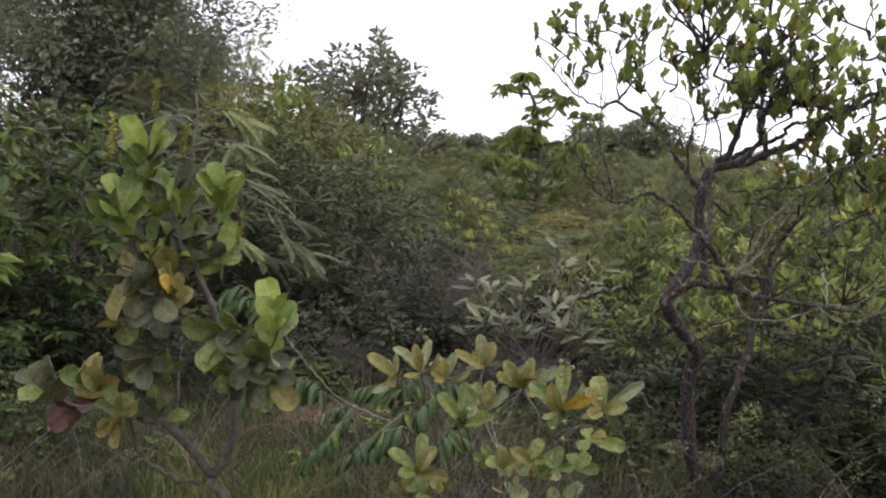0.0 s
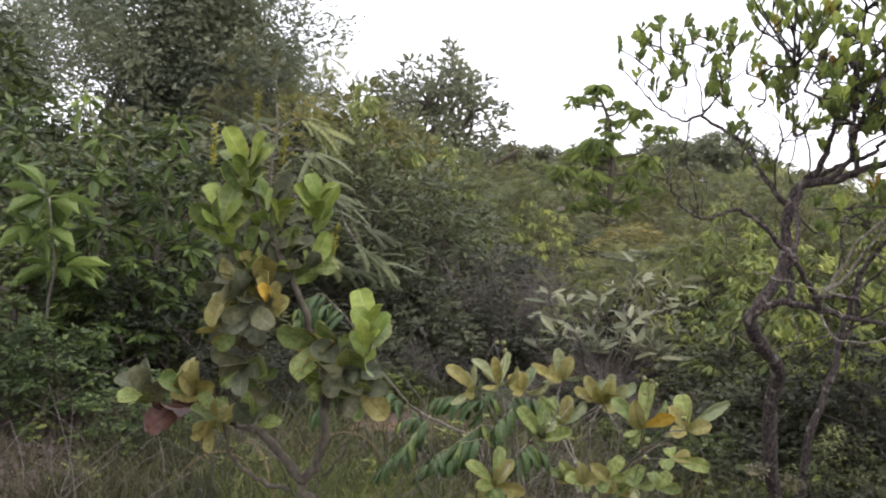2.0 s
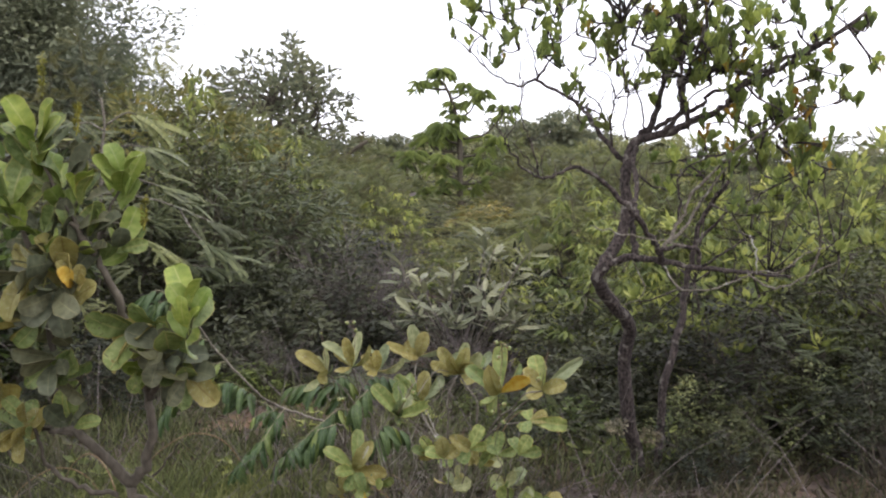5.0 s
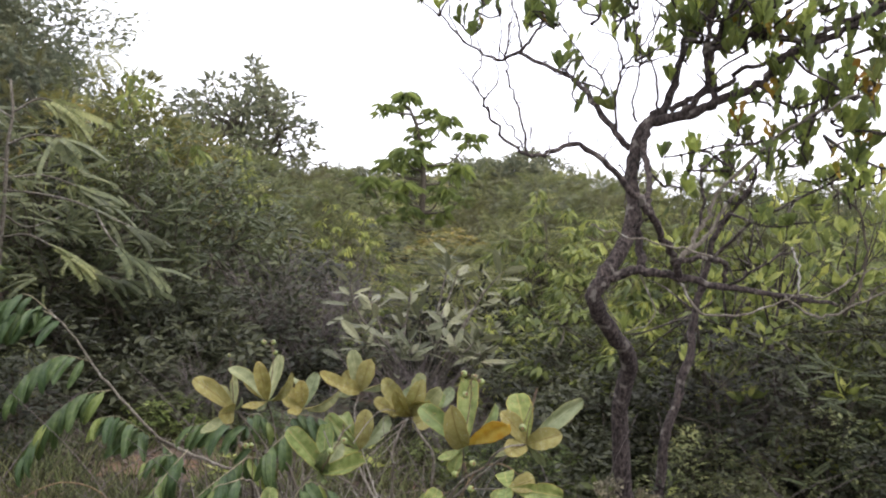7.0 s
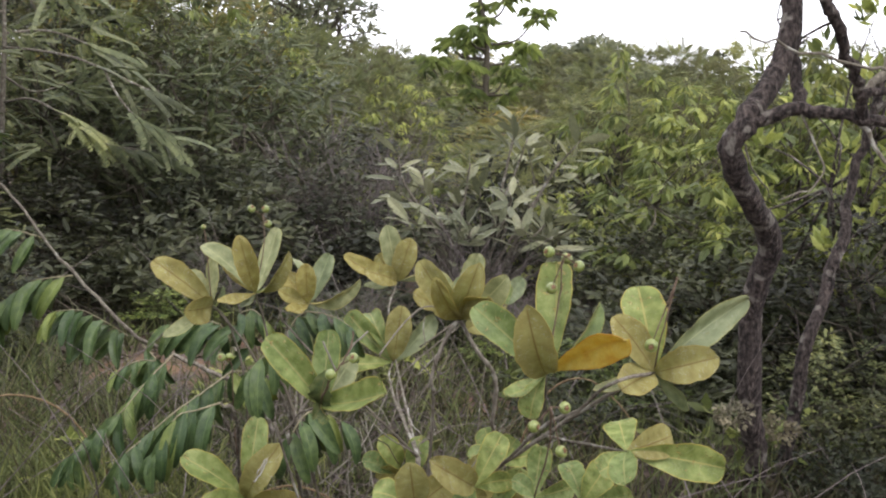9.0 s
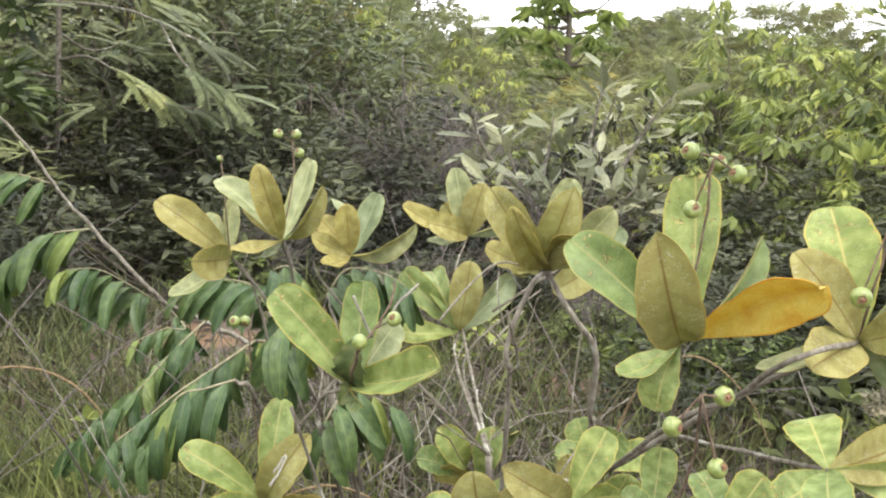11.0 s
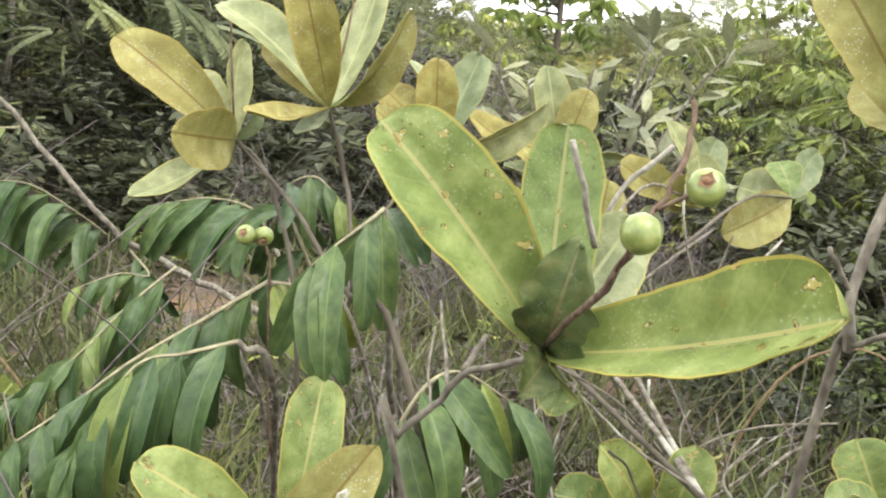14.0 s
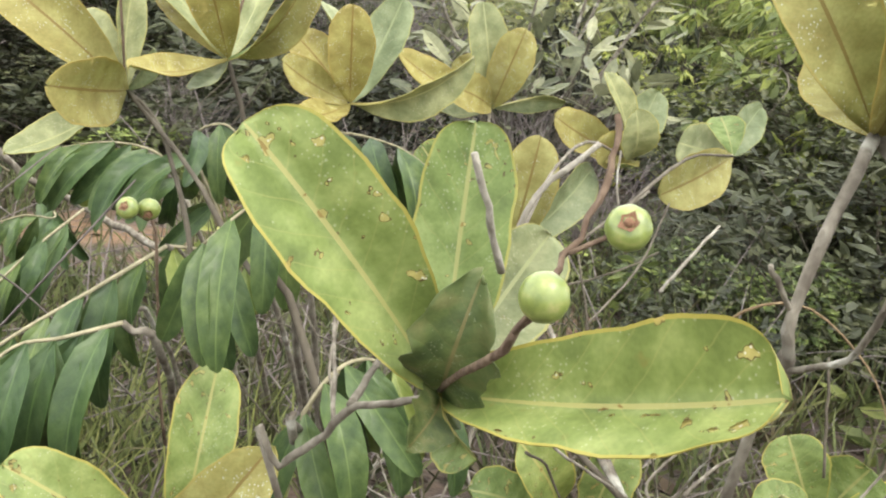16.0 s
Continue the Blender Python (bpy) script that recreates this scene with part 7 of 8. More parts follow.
rosette(fruiting_shrub, OBOVATE, (0.226, 4.420, 0.577), [
    ("pale", (0.194, 4.420, 0.728), 0.058, (0.09, -1.00, 0.02), 0),
    ("ochre", (0.259, 4.400, 0.698), 0.061, (-0.18, -0.98, -0.11), 0),
    ("ochre", (0.082, 4.420, 0.643), 0.047, (0.26, -0.78, 0.57), 1),
    ("ochre", (0.139, 4.370, 0.613), 0.056, (0.56, -0.80, 0.24), 2),
    ("pale", (0.142, 4.370, 0.573), 0.037, (0.13, -0.30, 0.94), 1),
    ("pale", (0.344, 4.470, 0.592), 0.033, (0.37, -0.70, -0.61), 1),
    ("ochre", (0.172, 4.450, 0.645), 0.056, (-0.07, -0.93, 0.36), 1),
])
rosette(fruiting_shrub, OBOVATE, (0.355, 4.080, 0.582), [
    ("ochre", (0.261, 4.080, 0.622), 0.047, (0.18, -0.88, 0.43), 1),
    ("pale", (0.311, 4.080, 0.677), 0.033, (0.59, -0.76, 0.27), 0),
    ("pale", (0.385, 4.120, 0.659), 0.047, (0.12, -0.90, 0.42), 1),
    ("ochre", (0.309, 4.050, 0.604), 0.047, (0.49, -0.86, -0.16), 0),
    ("pale", (0.344, 4.050, 0.643), 0.047, (0.32, -0.87, -0.37), 2),
    ("ochre", (0.327, 4.020, 0.585), 0.037, (-0.04, 0.06, 1.00), 1),
])
rosette(fruiting_shrub, OBOVATE, (0.482, 4.100, 0.596), [
    ("pale", (0.427, 4.140, 0.599), 0.065, (-0.51, -0.75, 0.41), 1),
    ("ochre", (0.385, 4.040, 0.552), 0.061, (0.40, -0.87, 0.29), 0),
    ("green", (0.468, 4.130, 0.637), 0.047, (0.04, -0.80, 0.60), 0),
    ("pale", (0.524, 4.150, 0.653), 0.042, (0.39, -0.81, 0.43), 1),
])
rosette(fruiting_shrub, OBOVATE, (0.325, 3.490, 0.708), [
    ("ochre", (0.253, 3.494, 0.807), 0.047, (-0.35, -0.86, 0.37), 0),
    ("ochre", (0.276, 3.384, 0.800), 0.035, (-0.05, -0.81, -0.58), 0),
    ("pale", (0.353, 3.514, 0.819), 0.042, (-0.21, -0.70, 0.69), 1),
    ("ochre", (0.348, 3.434, 0.818), 0.047, (-0.19, -0.98, 0.06), 2),
    ("ochre", (0.358, 3.384, 0.772), 0.045, (-0.20, -0.74, -0.64), 1),
    ("pale", (0.399, 3.464, 0.791), 0.047, (0.32, -0.95, 0.04), 0),
    ("ochre", (0.318, 3.554, 0.747), 0.047, (-0.48, -0.14, 0.87), 1),
])
rosette(fruiting_shrub, OBOVATE, (0.422, 3.168, 0.715), [
    ("green", (0.320, 3.188, 0.802), 0.047, (0.09, -0.95, 0.32), 0),
    ("ochre", (0.379, 3.098, 0.826), 0.054, (-0.03, -0.84, -0.54), 2),
    ("green", (0.439, 3.238, 0.859), 0.058, (-0.56, -0.72, 0.41), 1),
    ("green", (0.504, 3.228, 0.802), 0.028, (0.59, -0.80, -0.01), 0),
    ("yellow", (0.502, 3.058, 0.795), 0.045, (-0.55, -0.71, -0.43), 1),
    ("green", (0.365, 3.138, 0.692), 0.028, (-0.17, -0.39, 0.91), 1),
    ("green", (0.401, 3.148, 0.657), 0.037, (-0.52, -0.73, 0.45), 2),
])
rosette(fruiting_shrub, OBOVATE, (0.559, 3.120, 0.735), [
    ("green", (0.538, 3.160, 0.843), 0.058, (-0.11, -0.94, 0.33), 0),
    ("pale", (0.704, 3.190, 0.825), 0.039, (0.28, -0.92, 0.27), 1),
    ("ochre", (0.629, 3.080, 0.770), 0.048, (-0.55, -0.82, 0.16), 2),
    ("ochre", (0.498, 3.120, 0.810), 0.042, (0.24, -0.95, 0.19), 0),
    ("pale", (0.602, 3.100, 0.690), 0.028, (-0.71, -0.54, -0.45), 1),
    ("pale", (0.485, 3.150, 0.700), 0.028, (-0.47, -0.13, 0.87), 1),
    ("ochre", (0.503, 3.070, 0.726), 0.047, (0.30, -0.47, 0.83), 0),
])
rosette(fruiting_shrub, OBOVATE, (0.498, 3.000, 0.671), [
    ("green", (0.613, 2.980, 0.660), 0.045, (-0.15, -0.97, 0.18), 1),
    ("ochre", (0.558, 3.020, 0.685), 0.042, (0.22, -0.91, 0.34), 0),
    ("green", (0.498, 3.050, 0.692), 0.042, (-0.34, -0.37, 0.86), 0),
    ("green", (0.486, 2.950, 0.649), 0.037, (-0.46, -0.27, 0.85), 2),
    ("green", (0.465, 3.000, 0.644), 0.037, (-0.51, -0.57, 0.64), 1),
])
rosette(fruiting_shrub, OBOVATE, (-0.052, 3.620, 0.319), [
    ("green", (-0.164, 3.590, 0.412), 0.051, (0.56, -0.69, 0.46), 0),
    ("green", (-0.037, 3.670, 0.462), 0.048, (0.12, -0.94, 0.32), 0),
    ("ochre", (0.014, 3.600, 0.437), 0.054, (-0.31, -0.95, 0.01), 2),
    ("ochre", (0.069, 3.560, 0.329), 0.051, (-0.45, -0.89, 0.11), 1),
    ("green", (-0.075, 3.540, 0.270), 0.047, (0.13, -0.54, 0.83), 1),
    ("green", (-0.119, 3.520, 0.344), 0.047, (0.75, -0.37, 0.54), 0),
])
rosette(fruiting_shrub, OBOVATE, (0.218, 4.000, 0.480), [
    ("ochre", (0.235, 4.000, 0.609), 0.058, (-0.05, -1.00, 0.01), 0),
    ("green", (0.112, 4.040, 0.579), 0.051, (0.07, -0.90, 0.44), 1),
    ("green", (0.099, 3.970, 0.486), 0.047, (0.20, -0.66, 0.72), 1),
    ("pale", (0.313, 4.080, 0.568), 0.047, (0.46, -0.85, 0.27), 0),
    ("green", (0.162, 4.120, 0.561), 0.047, (-0.28, -0.62, 0.73), 2),
])
rosette(fruiting_shrub, OBOVATE, (0.345, 3.300, 0.490), [
    ("green", (0.387, 3.330, 0.566), 0.042, (-0.09, -0.91, 0.41), 0),
    ("green", (0.402, 3.300, 0.503), 0.037, (0.02, -0.99, -0.10), 1),
    ("ochre", (0.271, 3.250, 0.552), 0.047, (0.55, -0.83, -0.01), 2),
    ("green", (0.309, 3.250, 0.460), 0.047, (0.07, -0.56, 0.82), 0),
])
rosette(fruiting_shrub, OBOVATE, (0.447, 3.350, 0.453), [
    ("green", (0.459, 3.380, 0.528), 0.042, (-0.16, -0.91, 0.39), 1),
    ("green", (0.514, 3.370, 0.465), 0.037, (0.25, -0.95, 0.16), 0),
    ("green", (0.409, 3.350, 0.481), 0.037, (0.42, -0.71, 0.56), 2),
])
rosette(fruiting_shrub, OBOVATE, (0.514, 3.300, 0.468), [
    ("green", (0.552, 3.300, 0.534), 0.047, (-0.34, -0.92, 0.19), 0),
    ("green", (0.494, 3.350, 0.512), 0.042, (0.01, -0.66, 0.75), 2),
    ("green", (0.586, 3.270, 0.492), 0.042, (-0.43, -0.88, 0.17), 1),
])
rosette(fruiting_shrub, OBOVATE, (0.253, 3.250, 0.477), [
    ("ochre", (0.241, 3.220, 0.560), 0.051, (0.08, -0.94, -0.33), 0),
    ("ochre", (0.307, 3.270, 0.514), 0.047, (0.12, -0.94, 0.33), 1),
    ("green", (0.189, 3.250, 0.502), 0.047, (0.25, -0.74, 0.63), 2),
])
rosette(fruiting_shrub, OBOVATE, (0.420, 3.620, 0.399), [
    ("green", (0.394, 3.640, 0.461), 0.047, (-0.33, -0.93, 0.16), 0),
    ("green", (0.452, 3.620, 0.449), 0.051, (-0.40, -0.88, 0.25), 1),
    ("green", (0.360, 3.600, 0.420), 0.042, (0.43, -0.53, 0.73), 2),
    ("green", (0.503, 3.620, 0.421), 0.047, (-0.15, -0.81, 0.56), 0),
])
stem_part(fruiting_shrub, "branch", [(0.220, 3.620, -0.080), (0.269, 3.608, 0.217), (0.268, 3.600, 0.415)], 0.0059, 0.0045, TWIG, 0.0004, 1, 7, 4, 0.12)
stem_part(fruiting_shrub, "branch", [(0.270, 3.640, -0.080), (0.323, 3.450, 0.406), (0.382, 3.400, 0.474), (0.450, 3.300, 0.577), (0.498, 3.200, 0.663), (0.559, 3.120, 0.735)], 0.0050, 0.0023, TWIG, 0.0004, 2, 7, 4, 0.12)
stem_part(fruiting_shrub, "branch", [(0.268, 3.600, 0.415), (0.213, 3.900, 0.459), (0.218, 4.000, 0.480)], 0.0034, 0.0018, TWIG, 0.0004, 3, 7, 4, 0.12)
stem_part(fruiting_shrub, "branch", [(0.268, 3.600, 0.415), (0.227, 3.900, 0.449), (0.276, 3.950, 0.505), (0.361, 4.000, 0.563)], 0.0025, 0.0016, TWIG, 0.0004, 4, 7, 4, 0.12)
stem_part(fruiting_shrub, "branch", [(0.240, 3.620, -0.080), (0.381, 3.500, 0.461), (0.388, 3.480, 0.526), (0.387, 3.460, 0.617), (0.354, 3.450, 0.665), (0.325, 3.490, 0.708)], 0.0036, 0.0036, TWIG, 0.0004, 34, 7, 4, 0.12)
stem_part(fruiting_shrub, "branch", [(0.280, 3.600, -0.080), (0.284, 3.470, 0.534), (0.285, 3.445, 0.588), (0.279, 3.440, 0.623), (0.304, 3.460, 0.690), (0.325, 3.490, 0.708)], 0.0032, 0.0034, TWIG, 0.0004, 5, 7, 4, 0.12)
stem_part(fruiting_shrub, "branch", [(0.284, 3.445, 0.589), (0.291, 3.400, 0.615), (0.281, 3.360, 0.663), (0.273, 3.350, 0.691)], 0.0018, 0.0015, TWIG, 0.0004, 6, 7, 4, 0.12)
stem_part(fruiting_shrub, "branch", [(0.278, 3.440, 0.623), (0.258, 3.430, 0.648)], 0.0017, 0.0014, TWIG, 0.0004, 7, 7, 4, 0.12)
stem_part(fruiting_shrub, "branch", [(0.180, 3.620, -0.080), (0.032, 3.440, 0.497), (0.033, 3.430, 0.518), (0.050, 3.415, 0.542), (0.067, 3.400, 0.569), (0.083, 3.388, 0.578), (0.101, 3.374, 0.590)], 0.0023, 0.0017, TWIG, 0.0004, 8, 7, 4, 0.12)
stem_part(fruiting_shrub, "branch", [(0.065, 3.400, 0.570), (0.078, 3.440, 0.578)], 0.0019, 0.0014, TWIG, 0.0004, 9, 7, 4, 0.12)
stem_part(fruiting_shrub, "branch", [(0.058, 3.410, 0.556), (0.051, 3.500, 0.580)], 0.0013, 0.0009, TWIG, 0.0004, 10, 7, 4, 0.12)
stem_part(fruiting_shrub, "branch", [(0.190, 3.650, -0.080), (0.031, 3.680, 0.468), (-0.024, 3.740, 0.514), (-0.059, 3.780, 0.542), (-0.088, 3.800, 0.578), (-0.161, 3.870, 0.629)], 0.0038, 0.0020, TWIG_DARK, 0.0004, 11, 7, 4, 0.12)
stem_part(fruiting_shrub, "branch", [(-0.023, 3.740, 0.509), (-0.039, 3.790, 0.598), (-0.063, 3.800, 0.675)], 0.0025, 0.0020, TWIG_DARK, 0.0004, 12, 7, 4, 0.12)
stem_part(fruiting_shrub, "branch", [(-0.068, 3.750, 0.416), (-0.089, 3.800, 0.527), (-0.126, 3.840, 0.606), (-0.161, 3.870, 0.629)], 0.0025, 0.0018, TWIG_DARK, 0.0004, 13, 7, 4, 0.12)
stem_part(fruiting_shrub, "branch", [(0.268, 3.600, 0.415), (-0.013, 3.840, 0.610), (0.036, 3.870, 0.640)], 0.0025, 0.0018, TWIG_DARK, 0.0004, 14, 7, 4, 0.12)
stem_part(fruiting_shrub, "branch", [(0.268, 3.600, 0.415), (0.206, 4.200, 0.522), (0.226, 4.420, 0.577)], 0.0025, 0.0018, TWIG, 0.0004, 15, 7, 4, 0.12)
stem_part(fruiting_shrub, "branch", [(0.189, 3.750, 0.567), (0.233, 3.900, 0.589), (0.285, 4.000, 0.609), (0.355, 4.080, 0.582)], 0.0017, 0.0018, TWIG, 0.0004, 16, 7, 4, 0.12)
stem_part(fruiting_shrub, "branch", [(0.271, 3.800, 0.572), (0.394, 4.000, 0.602), (0.482, 4.100, 0.596)], 0.0021, 0.0014, TWIG_DARK, 0.0004, 17, 7, 4, 0.12)
stem_part(fruiting_shrub, "branch", [(0.123, 3.385, 0.645), (0.111, 3.370, 0.676), (0.103, 3.365, 0.698)], 0.0017, 0.0015, TWIG_PALE, 0.0004, 18, 7, 4, 0.12)
stem_part(fruiting_shrub, "branch", [(0.132, 3.440, 0.630), (0.144, 3.450, 0.665), (0.171, 3.450, 0.694)], 0.0017, 0.0015, TWIG_PALE, 0.0004, 19, 7, 4, 0.12)
stem_part(fruiting_shrub, "branch", [(0.263, 3.600, 0.576), (0.285, 3.620, 0.596), (0.309, 3.640, 0.616)], 0.0013, 0.0011, TWIG_PALE, 0.0004, 20, 7, 4, 0.12)
stem_part(fruiting_shrub, "branch", [(0.395, 3.400, 0.482), (0.427, 3.200, 0.626), (0.467, 3.150, 0.670), (0.478, 3.100, 0.711), (0.499, 3.050, 0.747), (0.559, 3.120, 0.735)], 0.0029, 0.0023, TWIG, 0.0004, 21, 7, 4, 0.12)
stem_part(fruiting_shrub, "branch", [(0.427, 3.200, 0.626), (0.425, 3.180, 0.675), (0.422, 3.168, 0.715)], 0.0021, 0.0018, TWIG_DARK, 0.0004, 22, 7, 4, 0.12)
stem_part(fruiting_shrub, "branch", [(0.446, 3.300, 0.577), (0.487, 3.100, 0.638), (0.498, 3.000, 0.671)], 0.0021, 0.0018, TWIG, 0.0004, 23, 7, 4, 0.12)
stem_part(fruiting_shrub, "branch", [(0.140, 3.620, -0.080), (-0.022, 3.640, 0.169), (-0.052, 3.620, 0.319)], 0.0029, 0.0018, TWIG, 0.0004, 24, 7, 4, 0.12)
stem_part(fruiting_shrub, "branch", [(0.220, 3.620, -0.080), (0.325, 3.300, 0.390), (0.345, 3.300, 0.490)], 0.0025, 0.0014, TWIG, 0.0004, 25, 7, 4, 0.12)
stem_part(fruiting_shrub, "branch", [(0.220, 3.620, -0.080), (0.447, 3.370, 0.353), (0.447, 3.350, 0.453)], 0.0025, 0.0014, TWIG, 0.0004, 26, 7, 4, 0.12)
stem_part(fruiting_shrub, "branch", [(0.270, 3.620, -0.080), (0.514, 3.320, 0.368), (0.514, 3.300, 0.468)], 0.0025, 0.0014, TWIG, 0.0004, 27, 7, 4, 0.12)
stem_part(fruiting_shrub, "branch", [(0.220, 3.620, -0.080), (0.273, 3.300, 0.377), (0.253, 3.250, 0.477)], 0.0025, 0.0014, TWIG, 0.0004, 28, 7, 4, 0.12)
stem_part(fruiting_shrub, "branch", [(0.280, 3.620, -0.080), (0.420, 3.640, 0.299), (0.420, 3.620, 0.399)], 0.0025, 0.0014, TWIG, 0.0004, 29, 7, 4, 0.12)
stem_part(fruiting_shrub, "branch", [(0.214, 3.600, 0.469), (0.182, 3.595, 0.496), (0.117, 3.630, 0.516)], 0.0013, 0.0009, TWIG_DARK, 0.0004, 40, 7, 4, 0.12)
stem_part(fruiting_shrub, "branch", [(0.257, 3.600, 0.426), (0.209, 3.611, 0.451), (0.171, 3.630, 0.479)], 0.0013, 0.0009, TWIG, 0.0004, 41, 7, 4, 0.12)
stem_part(fruiting_shrub, "branch", [(0.271, 3.550, 0.441), (0.267, 3.563, 0.453), (0.296, 3.580, 0.478)], 0.0013, 0.0009, TWIG, 0.0004, 42, 7, 4, 0.12)
stem_part(fruiting_shrub, "branch", [(0.227, 3.750, 0.377), (0.263, 3.767, 0.459), (0.245, 3.780, 0.546)], 0.0013, 0.0009, TWIG_DARK, 0.0004, 43, 7, 4, 0.12)
stem_part(fruiting_shrub, "branch", [(0.361, 3.450, 0.528), (0.364, 3.460, 0.575), (0.372, 3.480, 0.639)], 0.0013, 0.0009, TWIG, 0.0004, 44, 7, 4, 0.12)
stem_part(fruiting_shrub, "branch", [(0.345, 3.500, 0.415), (0.381, 3.519, 0.466), (0.423, 3.530, 0.521)], 0.0013, 0.0009, TWIG, 0.0004, 45, 7, 4, 0.12)
stem_part(fruiting_shrub, "branch", [(0.256, 3.900, 0.476), (0.316, 3.913, 0.495), (0.361, 3.930, 0.515)], 0.0013, 0.0009, TWIG_DARK, 0.0004, 46, 7, 4, 0.12)
stem_part(fruiting_shrub, "branch", [(0.279, 3.850, 0.457), (0.325, 3.869, 0.513), (0.347, 3.880, 0.578)], 0.0013, 0.0009, TWIG, 0.0004, 47, 7, 4, 0.12)
stem_part(fruiting_shrub, "branch", [(0.241, 3.700, 0.388), (0.329, 3.719, 0.430), (0.419, 3.730, 0.441)], 0.0013, 0.0009, TWIG, 0.0004, 48, 7, 4, 0.12)
stem_part(fruiting_shrub, "branch", [(0.407, 3.600, 0.449), (0.404, 3.613, 0.497), (0.405, 3.630, 0.530)], 0.0013, 0.0009, TWIG_DARK, 0.0004, 49, 7, 4, 0.12)
stem_part(fruiting_shrub, "branch", [(0.291, 3.800, 0.545), (0.278, 3.813, 0.595), (0.279, 3.830, 0.631)], 0.0013, 0.0009, TWIG, 0.0004, 50, 7, 4, 0.12)
stem_part(fruiting_shrub, "branch", [(-0.082, 4.000, 0.379), (0.000, 4.016, 0.360), (0.074, 4.030, 0.330)], 0.0013, 0.0009, TWIG, 0.0004, 51, 7, 4, 0.12)
stem_part(fruiting_shrub, "branch", [(-0.055, 4.050, 0.320), (-0.026, 4.073, 0.352), (0.049, 4.080, 0.399)], 0.0013, 0.0009, TWIG_DARK, 0.0004, 52, 7, 4, 0.12)
stem_part(fruiting_shrub, "branch", [(-0.126, 4.200, 0.294), (-0.051, 4.217, 0.270), (0.050, 4.230, 0.234)], 0.0013, 0.0009, TWIG, 0.0004, 53, 7, 4, 0.12)
stem_part(fruiting_shrub, "branch", [(0.053, 3.600, 0.471), (0.048, 3.606, 0.499), (0.051, 3.630, 0.526)], 0.0013, 0.0009, TWIG, 0.0004, 54, 7, 4, 0.12)
stem_part(fruiting_shrub, "branch", [(0.190, 3.600, 0.449), (0.211, 3.626, 0.426), (0.232, 3.630, 0.390)], 0.0013, 0.0009, TWIG_DARK, 0.0004, 55, 7, 4, 0.12)
stem_part(fruiting_shrub, "branch", [(0.268, 3.500, 0.481), (0.294, 3.524, 0.490), (0.316, 3.530, 0.503)], 0.0013, 0.0009, TWIG, 0.0004, 56, 7, 4, 0.12)
stem_part(fruiting_shrub, "branch", [(0.282, 3.700, 0.394), (0.276, 3.720, 0.422), (0.285, 3.730, 0.441)], 0.0013, 0.0009, TWIG, 0.0004, 57, 7, 4, 0.12)
stem_part(fruiting_shrub, "dry_tendril", [(-0.020, 3.500, 0.404), (-0.007, 3.500, 0.424), (0.001, 3.500, 0.445), (-0.005, 3.500, 0.441), (-0.015, 3.500, 0.420)], 0.0016, 0.0010, TENDRIL, 0.001, 71, 5, 4, 0.2)
stem_part(fruiting_shrub, "dry_tendril", [(0.250, 3.750, 0.459), (0.258, 3.750, 0.426), (0.278, 3.750, 0.403), (0.299, 3.750, 0.353)], 0.0014, 0.0008, TENDRIL, 0.001, 72, 5, 4, 0.2)
rosette(fruiting_shrub, OBOVATE, (-0.014, 3.300, 0.351), [
    ("yellow", (0.000, 3.280, 0.249), 0.028, (-0.15, -0.97, 0.17), 1),
])
stem_part(fruiting_shrub, "fruit_stalk", [(0.101, 3.374, 0.592), (0.116, 3.290, 0.654), (0.134, 3.310, 0.677), (0.149, 3.330, 0.703), (0.150, 3.340, 0.722)], 0.0017, 0.0012, STALK, 0.0008, 61, 6, 5, 0.2)
fruit(fruiting_shrub, (0.121, 3.275, 0.672), 0.0165, (0.450, 0.600, -0.100), (0.116, 3.290, 0.654))
fruit(fruiting_shrub, (0.153, 3.310, 0.688), 0.0165, (-0.250, -0.800, 0.500), (0.134, 3.310, 0.677))
fruit(fruiting_shrub, (-0.109, 3.680, 0.574), 0.0165, (-0.086, -0.600, 0.265), (-0.098, 3.690, 0.564))
fruit(fruiting_shrub, (-0.096, 3.690, 0.572), 0.0165, (0.092, -0.600, -0.248), (-0.098, 3.690, 0.564))
stem_part(fruiting_shrub, "fruit_stalk", [(-0.083, 3.720, 0.365), (-0.092, 3.720, 0.446), (-0.091, 3.690, 0.555), (-0.098, 3.690, 0.564)], 0.0013, 0.0010, STALK, 0.0008, 62, 6, 4, 0.2)
fruit(fruiting_shrub, (-0.082, 3.870, 0.834), 0.0165, (0.276, -0.600, 0.647), (-0.059, 3.870, 0.821))
fruit(fruiting_shrub, (-0.055, 3.880, 0.833), 0.0165, (-0.656, -0.600, 0.518), (-0.059, 3.870, 0.821))
fruit(fruiting_shrub, (-0.048, 3.870, 0.804), 0.0165, (-0.386, -0.600, 0.727), (-0.059, 3.870, 0.821))
stem_part(fruiting_shrub, "fruit_stalk", [(-0.063, 3.800, 0.675), (-0.051, 3.830, 0.762), (-0.059, 3.870, 0.821)], 0.0013, 0.0010, STALK, 0.0008, 62, 6, 4, 0.2)
fruit(fruiting_shrub, (0.413, 3.150, 0.888), 0.0160, (-0.814, -0.600, 0.226), (0.434, 3.150, 0.884))
fruit(fruiting_shrub, (0.439, 3.160, 0.878), 0.0160, (0.284, -0.600, 0.847), (0.434, 3.150, 0.884))
fruit(fruiting_shrub, (0.454, 3.150, 0.870), 0.0160, (-0.863, -0.600, 0.351), (0.434, 3.150, 0.884))
